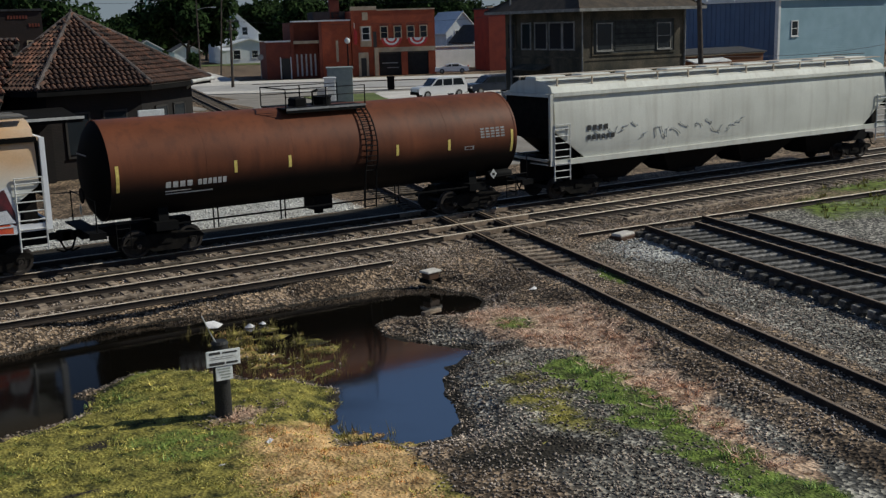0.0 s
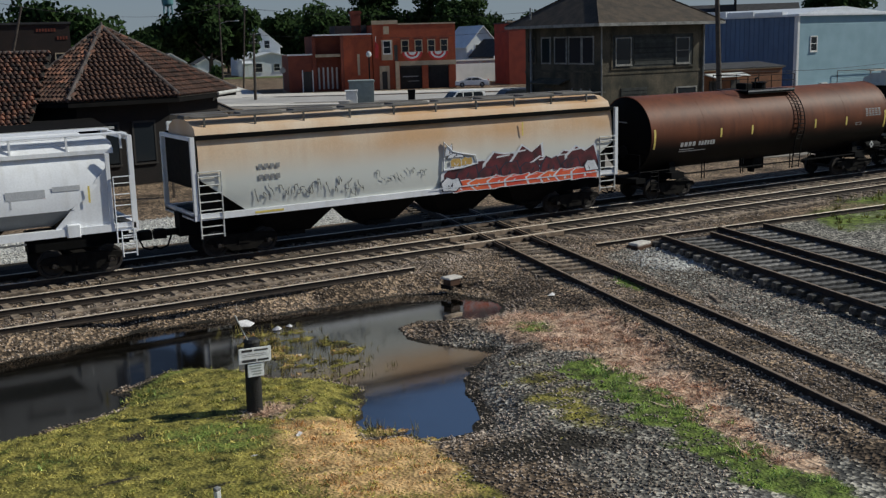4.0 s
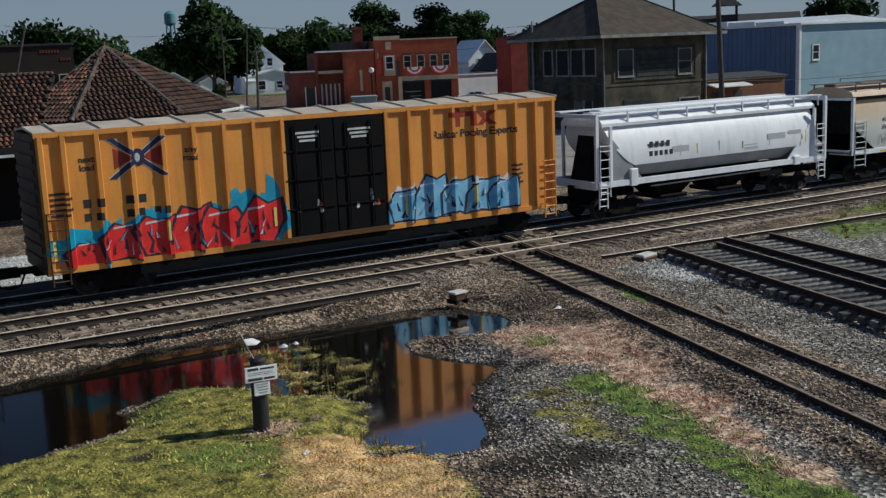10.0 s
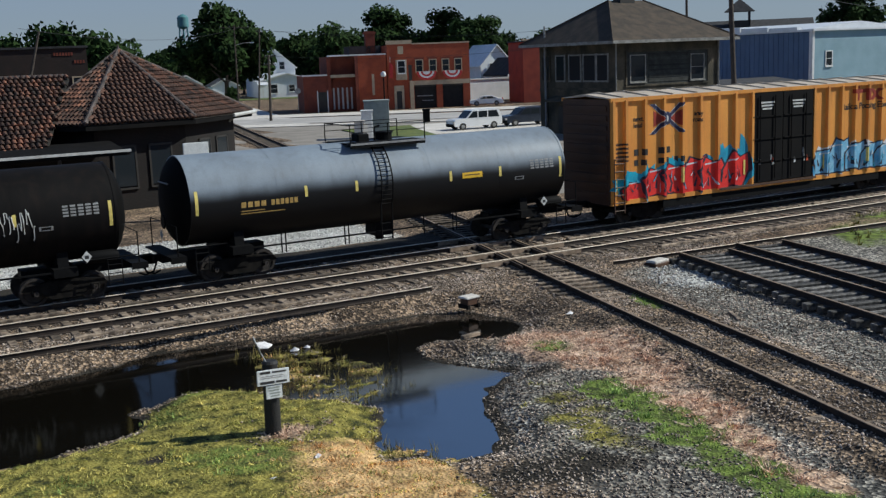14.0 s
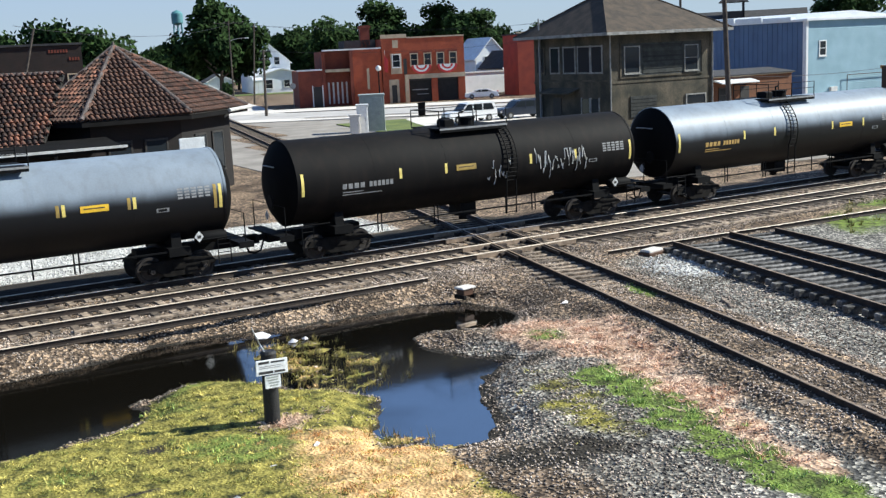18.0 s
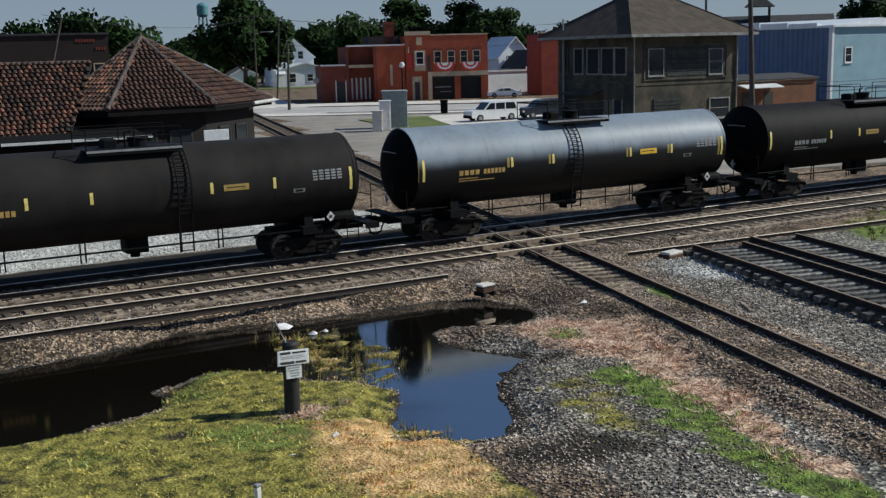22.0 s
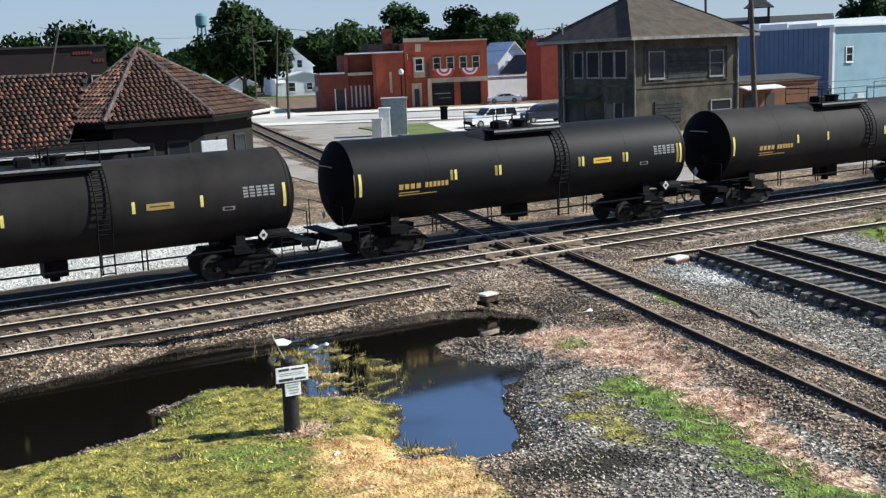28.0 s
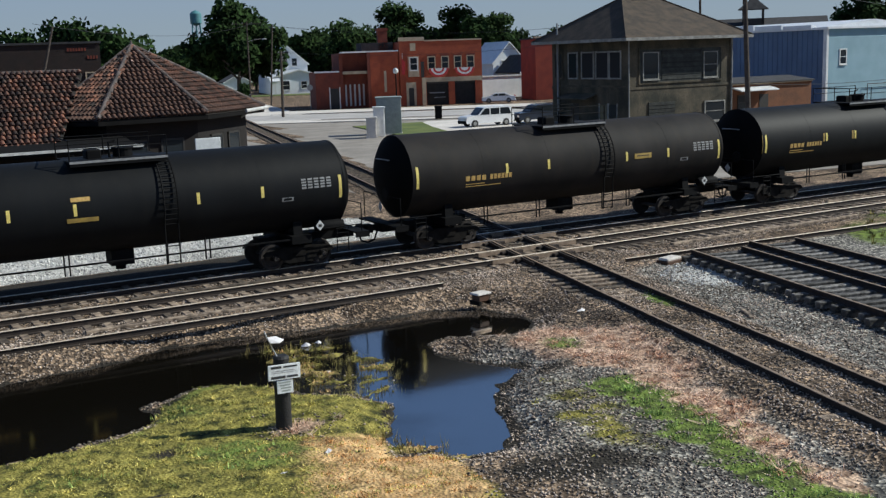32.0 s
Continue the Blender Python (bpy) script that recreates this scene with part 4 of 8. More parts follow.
def shard(x0, z0, x1, z1, rnd, jag):
    """A slanting slab with a ragged top and bottom."""
    w, h = x1 - x0, z1 - z0
    s = rnd.uniform(-0.25, 0.25) * w
    j = lambda a: rnd.uniform(-a, a)
    return [(x0 + j(jag) * w, z0 + j(0.05) * h), (x0 + 0.5 * w + j(0.1) * w, z0 + rnd.uniform(0.0, 0.1) * h), (x1 + j(jag) * w, z0 + j(0.06) * h), (x1 + 0.1 * w + s * 0.4, z0 + 0.45 * h + j(0.1) * h),
            (x1 - 0.05 * w + s, z1 + j(0.06) * h), (x0 + 0.62 * w + s, z1 - rnd.uniform(0.05, 0.2) * h), (x0 + 0.3 * w + s, z1 + j(0.08) * h), (x0 + s * 0.6 - 0.06 * w, z0 + 0.6 * h + j(0.1) * h)]


def swollen(pts, grow):
    cx, cz = sum(p[0] for p in pts) / len(pts), sum(p[1] for p in pts) / len(pts)
    return [(cx + (x - cx) * (1 + grow), cz + (z - cz) * (1 + grow * 0.8)) for x, z in pts]


def blobs(parent, cells, y, outline, fill, seed, jag=0.12, accent=None, cloud=False, lay=None):
    """Spray-painted shapes, one to a cell (x0, z0, x1, z1): outlined slanting slabs with slits, or ragged clouds; no letters."""
    rnd = random.Random(seed)
    lay = lay or (lambda geo, m: geo.mesh("spray", m))
    for i, (x0, z0, x1, z1) in enumerate(cells):
        if cloud:
            cx, cz, hx, hz = (x0 + x1) / 2, (z0 + z1) / 2, (x1 - x0) / 2, (z1 - z0) / 2
            pts = []
            for k in range(19):
                a = 2 * math.pi * k / 19
                q = rnd.uniform(1 - jag * 1.4, 1 + jag)
                pts.append((cx + hx * math.cos(a) * q, cz + hz * math.sin(a) * q))
            part("spray_cloud", lay(Geo().prism(pts, "y", y - 0.002 - 0.0006 * (i % 4), y), fill), None, parent)
            continue
        pts = shard(x0, z0, x1, z1, rnd, jag)
        y1 = y - 0.004 - 0.0012 * i
        y2 = y1 - 0.0006
        part("spray_outline", lay(Geo().prism(swollen(pts, 0.16), "y", y1 - 0.0003, y1), outline), None, parent)
        part("spray_shape", lay(Geo().prism(pts, "y", y2 - 0.0003, y2), fill), None, parent)
        w, h = x1 - x0, z1 - z0
        for k in range(rnd.randint(1, 2)):
            sx, sz = x0 + w * rnd.uniform(0.2, 0.75), z0 + h * rnd.uniform(0.1, 0.4)
            d, t = rnd.uniform(-0.16, 0.16) * w, 0.05 * w + 0.02
            part("spray_slit", lay(Geo().prism([(sx - t, sz), (sx + t * 0.6, sz - 0.04 * h), (sx + d + t * 0.5, sz + h * 0.25), (sx + d - t * 0.2, sz + h * 0.27)], "y", y2 - 0.0005, y2 - 0.0003), outline), None, parent)
        if accent:
            tx, tz = x0 + w * rnd.uniform(0.05, 0.3), z1 - h * rnd.uniform(0.08, 0.25)
            part("spray_glint", lay(Geo().prism([(tx, tz), (tx + w * 0.45, tz + 0.05 * h), (tx + w * 0.48, tz + 0.09 * h), (tx + 0.02 * w, tz + 0.06 * h)], "y", y2 - 0.0005, y2 - 0.0003), accent), None, parent)


def ladder(parent, x, y, z0, z1, width=0.42, steps=7, material=BLACK_STEEL, name="ladder", r=0.016):
    """Two stiles bent from one bar, with each rung a piece of its own."""
    w = width / 2
    l = part(name, Geo().line([(x - w, y, z0), (x - w, y, z1), (x + w, y, z1), (x + w, y, z0)], r * 1.3, 5), material, parent)
    rung = Geo().tube((-w, 0, 0), (w, 0, 0), r, 5).mesh("rung", material)
    for i in range(steps):
        part("rung", rung, None, l, at=pose(x, y, z0 + (z1 - z0) * (i + 0.4) / steps))
    return l


def tank_car(label, skin, r=1.46, half=7.2, mark=STENCIL_GOLD, placard=YELLOW_PANEL, graffiti=False, double=False, platform=BLACK_STEEL, twin=False, placard_at=3.1, seed=1, data=True, ladder_x=1.3, drop=0, mark_x=1.6):
    car = thing("tank_car", label, "railway car", group="freight train")
    cz = 1.16 + r
    head = [(-half - 0.46, 0.0), (-half - 0.45, r * 0.35), (-half - 0.38, r * 0.6), (-half - 0.24, r * 0.82), (-half - 0.08, r * 0.955), (-half, r)]
    part("tank_shell", Geo().lathe_x([(-half + 2 * half * i / 5, r) for i in range(6)], 56, 0, cz), skin, car, smooth=True)
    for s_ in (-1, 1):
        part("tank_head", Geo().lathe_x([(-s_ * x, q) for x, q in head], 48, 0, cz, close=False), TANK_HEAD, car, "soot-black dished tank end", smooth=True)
    for i in range(1, 5):
        x = -half + 2 * half * i / 5
        part("weld_band", Geo().lathe_x([(x - 0.03, r - 0.01), (x - 0.03, r + 0.004), (x + 0.03, r + 0.004), (x + 0.03, r - 0.01)], 48, 0, cz, close=False), skin, car, smooth=True)
    for s_ in (-1, 1):
        x = s_ * half
        part("head_seam", Geo().lathe_x([(x - 0.04, r - 0.02), (x - 0.04, r + 0.012), (x + 0.04, r + 0.012), (x + 0.04, r - 0.02)], 48, 0, cz, close=False), skin, car, smooth=True)
    # stub sills, saddles and bolsters
    for s in (-1, 1):
        x = s * (half - 1.6)
        g = Geo().box(min(s * (half - 2.7), s * (half + 0.75)), -0.3, 0.72, max(s * (half - 2.7), s * (half + 0.75)), 0.3, 1.02)
        g.box(x - 0.35, -1.35, 0.86, x + 0.35, 1.35, 1.12)
        g.prism([(-1.05, 1.1), (1.05, 1.1), (1.0, 1.56), (0.7, 1.36), (0, 1.2), (-0.7, 1.36), (-1.0, 1.56)], "x", x - 0.16, x + 0.16)
        part("stub_sill", g, BLACK_STEEL, car)
        ex = s * (half + 0.55)
        part("end_platform", Geo().box(ex - 0.25, -1.45, 1.0, ex + 0.25, 1.45, 1.05).box(ex - 0.25, -1.5, 0.86, ex + 0.25, -1.44, 1.06), BLACK_STEEL, car)
        part("end_handrail", Geo().line([(ex, -1.42, 1.0), (ex, -1.42, 2.0), (ex, 1.42, 2.0), (ex, 1.42, 1.0)], 0.02).line([(ex - s * 1.6, -1.44, 1.3), (ex, -1.42, 1.3)], 0.02), BLACK_STEEL, car)
        ladder(car, s * (half - 0.2), -1.48, 0.45, 1.25, 0.42, 3, BLACK_STEEL, "sill_step")
        coupler(car, s * (half + 0.55), s)
        bogie(car, x)
    part("side_bar", Geo().box(-half + 1.4, -1.32, 1.0, half - 1.4, -1.26, 1.05).box(-half + 1.4, 1.26, 1.0, half - 1.4, 1.32, 1.05), BLACK_STEEL, car)
    for x in (-4.2, -4.05, -1.9, -1.75, 1.2, 2.4, 2.55):
        part("hanger_rod", Geo().tube((x, -1.15, 0.72), (x, -1.15, 1.4), 0.025, 5), BLACK_STEEL, car)
    part("bottom_outlet", Geo().box(-0.35, -0.4, 0.72, 0.35, 0.4, 1.2), BLACK_STEEL, car)
    part("outlet_pipe", Geo().tube((0, 0, 0.55), (0, 0, 1.2), 0.16, 10), BLACK_STEEL, car)
    part("air_reservoir", Geo().lathe_x([(half - 1.05, 0.02), (half - 1.0, 0.15), (half - 0.85, 0.19), (half - 0.15, 0.19), (half, 0.15), (half + 0.05, 0.02)], 14, -1.1, 1.32), BLACK_STEEL, car, smooth=True)
    diamond = Geo().prism([(half - 1.15, 1.42), (half - 1.0, 1.24), (half - 0.85, 1.42), (half - 1.0, 1.6)], "y", -1.50, -1.49)
    pl = part("placard_diamond", diamond, STENCIL_WHITE, car, "white diamond hazard placard")
    part("placard_mark", Geo().box(half - 1.06, -1.504, 1.36, half - 0.94, -1.5, 1.46), STENCIL_BLACK, pl)
    part("placard_diamond", Geo().prism([(-0.16, 1.6), (0, 1.42), (0.16, 1.6), (0, 1.78)], "x", -half - 0.62, -half - 0.61), STENCIL_WHITE, car)
    part("end_bracket", Geo().line([(-half - 0.45, -0.5, 3.25), (-half - 0.5, 0.0, 3.27), (-half - 0.45, 0.5, 3.25)], 0.025), STENCIL_GREY, car)
    part("brake_wheel", Geo().lathe_x([(-half - 0.72, 0.22), (-half - 0.69, 0.25), (-half - 0.66, 0.22)], 14, -0.6, 2.1), BLACK_STEEL, car)
    # top platform with rails, dome and side ladder
    top = cz + r
    p = part("platform_deck", Geo().box(-1.45, -1.02, top - 0.06, 1.45, 1.02, top - 0.01).box(-1.45, -1.06, top - 0.16, 1.45, -1.0, top - 0.0), platform, car, "open walkway round the manway")
    g = Geo()
    for y in (-1.02, 1.02):
        g.line([(-1.45, y, top), (-1.45, y, top + 0.62), (1.45, y, top + 0.62), (1.45, y, top)], 0.022).tube((0.0, y, top), (0.0, y, top + 0.62), 0.02, 6).tube((-1.45, y, top + 0.36), (1.45, y, top + 0.36), 0.014, 5)
    g.line([(-1.45, -1.02, top + 0.62), (-1.45, 1.02, top + 0.62)], 0.022)
    part("platform_rail", g, platform, p)
    part("deck_edge", Geo().box(-1.46, -1.075, top - 0.07, 1.46, -1.06, top + 0.0), STENCIL_GREY, p, "worn pale edge of the walkway")
    part("manway", Geo().tube((0.35, 0, top - 0.1), (0.35, 0, top + 0.22), 0.3, 16).tube((0.35, 0, top + 0.22), (0.35, 0, top + 0.27), 0.34, 16), BLACK_STEEL, p)
    part("valve_box", Geo().cbox(-0.8, -0.28, top - 0.05, -0.35, 0.28, top + 0.26, 0.04), platform, p)
    part("vent_pipe", Geo().line([(-0.1, -0.2, top), (-0.1, -0.2, top + 0.45), (0.1, -0.2, top + 0.5)], 0.035), BLACK_STEEL, p)
    arc = [(radians(a), r + 0.09) for a in range(24, 118, 6)]
    sides = [[(x, -q * math.sin(a), cz + q * math.cos(a)) for a, q in arc] + [(x, -1.36, 0.75)] for x in (ladder_x - 0.2, ladder_x + 0.23)]
    lad = part("ladder", Geo().line(sides[0][::-1] + sides[1], 0.026, 5), platform, car)
    rung = Geo().tube((-0.2, 0, 0), (0.23, 0, 0), 0.018, 5).mesh("rung", platform)
    for ry_, rz_ in [(-q * math.sin(a), cz + q * math.cos(a)) for a, q in arc[1:]] + [(-1.36, 0.8), (-1.36, 1.05), (-1.36, 1.3)]:
        part("rung", rung, None, lad, at=pose(ladder_x, ry_, rz_))
    # yellow reflective strips and markings
    for x, big in ((-half + 0.15, True), (-half + 3.85, False), (-half + 5.7, False), (half - 5.0, False), (half - 2.9, False), (half - 0.18, True)):
        a0, a1 = (74 + drop, 104 + drop) if big else (80 + drop, 94 + drop)
        on_tank(car, "reflective_strip", x - 0.05, x + 0.05, a0, a1, r, cz, YELLOW_STRIP)
        if double:
            on_tank(car, "reflective_strip", x - 0.22, x - 0.12, a0, a1, r, cz, DULL_YELLOW)
    for i in range(10):
        u = -half + mark_x + (i * 0.225 if i < 4 else 1.02 + (i - 4) * 0.16)
        on_tank(car, "lettering", u, u + (0.16 if i < 4 else 0.115), 93 + drop * 1.7, 100 + drop * 1.7, r, cz, mark, 0.004, 3)
    for x0, x1, a in ((-half + mark_x, -half + mark_x + 0.8, 104), (-half + mark_x, -half + mark_x + 1.5, 107.5)):
        on_tank(car, "lettering", x0, x1, a + drop * 1.7, a + 1.3 + drop * 1.7, r, cz, mark if data else STENCIL_GREY, 0.004, 2)
    for k in range(4):
        for j in range(5):
            on_tank(car, "data_stencil", half - 1.55 + j * 0.22, half - 1.55 + j * 0.22 + 0.16, 75 + k * 3.6, 77.3 + k * 3.6, r, cz, STENCIL_GREY, 0.004, 2)
    on_tank(car, "data_frame", half - 2.25, half - 1.85, 97, 102, r, cz, STENCIL_GREY, 0.004, 2)
    on_tank(car, "data_frame", half - 2.19, half - 1.91, 98, 101, r, cz, skin, 0.007, 2)
    if twin:
        on_tank(car, "placard", placard_at - 0.3, placard_at + 0.25, 72.5, 77.5, r, cz, STENCIL_GOLD, 0.012, 3)
        on_tank(car, "placard", placard_at - 0.45, placard_at + 0.45, 96.5, 101.5, r, cz, placard, 0.012, 3)
    elif placard:
        on_tank(car, "placard", placard_at - 0.42, placard_at + 0.42, 84, 92, r, cz, placard, 0.012, 3)
        on_tank(car, "placard_lines", placard_at - 0.32, placard_at + 0.3, 87, 88.2, r, cz, STENCIL_BLACK, 0.016, 2)
    if graffiti:
        f = lambda z_: -math.sqrt(max(0.05, (r + 0.004) ** 2 - (z_ - cz) ** 2))
        scrawl(car, 0.3, 1.3, 2.1, 2.75, 0, STENCIL_WHITE, seed, 7, 0.017, f)
        scrawl(car, 2.4, 4.9, 2.1, 2.8, 0, STENCIL_WHITE, seed + 1, 22, 0.018, f)
    return car


def hopper_car(label, skin, length, roof_z, side_z, sill_z, seed, style):
    """A long covered hopper with smooth sides, sloped end sheets, roof walk and bottom outlets."""
    car = thing("covered_hopper", label, "railway car", group="freight train")
    h, W2 = length / 2, 1.5
    body = Geo()
    # the side is a shallow arc in section; the lower end corners are cut away for the slope sheets
    prof = [(0.0, roof_z), (0.75, roof_z - 0.06), (1.25, roof_z - 0.26), (1.37, side_z), (1.46, side_z - 0.4), (W2 + 0.015, (side_z + sill_z) / 2), (W2, sill_z + 0.35), (W2 - 0.05, sill_z)]
    sec = [(-y, z) for y, z in prof] + [(y, z) for y, z in reversed(prof[1:])]
    cut = 1.75
    def ring(x, zmin):
        return [(x, y, max(z, zmin)) for y, z in sec]
    zc = sill_z + 1.05
    body.loft([ring(-h + 0.25, zc + 0.1), ring(-h + 0.32, zc), ring(-h + cut, sill_z), ring(0, sill_z), ring(h - cut, sill_z), ring(h - 0.32, zc), ring(h - 0.25, zc + 0.1)])
    part("body", body, skin, car, smooth=True)
    # On the tan car a black chord stands in for the roof lip's shadow.
    part("top_chord", Geo().box(-h + 0.2, -W2 - 0.03, side_z - 0.11, h - 0.2, -1.36, side_z + 0.03).box(-h + 0.2, 1.36, side_z - 0.11, h - 0.2, W2 + 0.03, side_z + 0.03), TANK_HEAD if style == "tan" else skin, car)
    part("side_sill", Geo().box(-h, -W2 - 0.05, sill_z - 0.18, h, -W2 + 0.1, sill_z + 0.02).box(-h, W2 - 0.1, sill_z - 0.18, h, W2 + 0.05, sill_z + 0.02), HOPPER_WHITE if style == "tan" else skin, car)
    for i in range(9):
        x = -h + 1.0 + (length - 2.0) * i / 8
        part("hatch_cover", Geo().cbox(x - 0.75, -0.32, roof_z - 0.02, x + 0.75, 0.32, roof_z + 0.1, 0.03), HOPPER_TOP if style == "tan" else skin, car)
    g = Geo().box(-h + 0.3, -1.18, roof_z + 0.06, h - 0.3, -0.72, roof_z + 0.09).box(-h + 0.3, 0.72, roof_z + 0.06, h - 0.3, 1.18, roof_z + 0.09)
    for i in range(int(length / 1.7)):
        x = -h + 0.6 + i * 1.7
        g.box(x, -1.2, side_z + 0.1, x + 0.06, -1.15, roof_z + 0.06).box(x, 1.15, side_z + 0.1, x + 0.06, 1.2, roof_z + 0.06)
    part("running_board", g, HOPPER_TOP if style == "tan" else BOX_ROOF, car, "grated steel roof walkway")
    for s in (-1, 1):
        x = s * h
        g = Geo()
        for y in (-W2, W2):
            g.box(min(x, x - s * 0.14), y - 0.06, sill_z, max(x, x - s * 0.14), y + 0.06, side_z)
        g.box(min(x, x - s * 0.1), -W2, sill_z - 0.18, max(x, x - s * 0.1), W2, sill_z + 0.05)
        g.box(min(x, x - s * 0.1), -W2, side_z - 0.12, max(x, x - s * 0.1), W2, side_z)
        part("end_frame", g, HOPPER_WHITE if style == "tan" else skin, car)
        for y in (-W2 - 0.07,):
            ladder(car, x - s * 0.55, y, sill_z - 0.75, sill_z + 1.35, 0.75, 8, STENCIL_WHITE, "ladder", 0.022)
        # Slope sheet and added end plates are near-black in place of the end's shade.
        part("slope_sheet", Geo().add([(x - s * 0.3, -W2 + 0.1, zc), (x - s * 0.3, W2 - 0.1, zc), (x - s * cut, W2 - 0.12, sill_z), (x - s * cut, -W2 + 0.12, sill_z), (x - s * 0.36, -W2 + 0.1, zc), (x - s * 0.36, W2 - 0.1, zc), (x - s * (cut + 0.06), W2 - 0.12, sill_z), (x - s * (cut + 0.06), -W2 + 0.12, sill_z)], [(0, 1, 2, 3), (4, 7, 6, 5), (0, 3, 7, 4), (1, 5, 6, 2), (0, 4, 5, 1), (3, 2, 6, 7)]), BLACK_STEEL, car)
        part("end_bulkhead", Geo().box(min(x - s * 0.16, x - s * 0.22), -W2 + 0.05, zc - 0.25, max(x - s * 0.16, x - s * 0.22), W2 - 0.05, side_z - 0.1), BOGIE_STEEL, car, "soot-black end bulkhead")
        part("end_web", Geo().prism([(x - s * 0.3, sill_z - 0.1), (x - s * (cut + 0.2), sill_z - 0.1), (x - s * (cut + 0.2), sill_z + 0.1), (x - s * 0.3, zc + 0.2)], "y", -1.15, -1.1), BOGIE_STEEL, car)
        part("shear_plate", Geo().box(min(x, x - s * 2.6), -W2 + 0.1, sill_z - 0.12, max(x, x - s * 2.6), W2 - 0.1, sill_z - 0.05), BLACK_STEEL, car)
        part("centre_sill", Geo().box(min(x + s * 0.1, x - s * 3.0), -0.25, 0.72, max(x + s * 0.1, x - s * 3.0), 0.25, sill_z - 0.05), BLACK_STEEL, car)
        coupler(car, x + s * 0.05, s)
        bogie(car, s * (h - 1.75))
    n = 4
    for i in range(n):
        x = -h + 3.6 + (length - 7.2) * i / (n - 1)
        w = (length - 7.2) / (n - 1) * 0.48
        part("outlet_hopper", Geo().loft([[(x - w, -1.35, sill_z), (x + w, -1.35, sill_z), (x + w, 1.35, sill_z), (x - w, 1.35, sill_z)], [(x - w * 0.45, -0.6, 0.52), (x + w * 0.45, -0.6, 0.52), (x + w * 0.45, 0.6, 0.52), (x - w * 0.45, 0.6, 0.52)]]), BLACK_STEEL, car)
        part("outlet_gate", Geo().cbox(x - 0.5, -0.7, 0.42, x + 0.5, 0.7, 0.56, 0.03).tube((x - 0.3, -1.1, 0.5), (x - 0.3, 0.7, 0.5), 0.04, 6), BOGIE_STEEL, car)
    return car


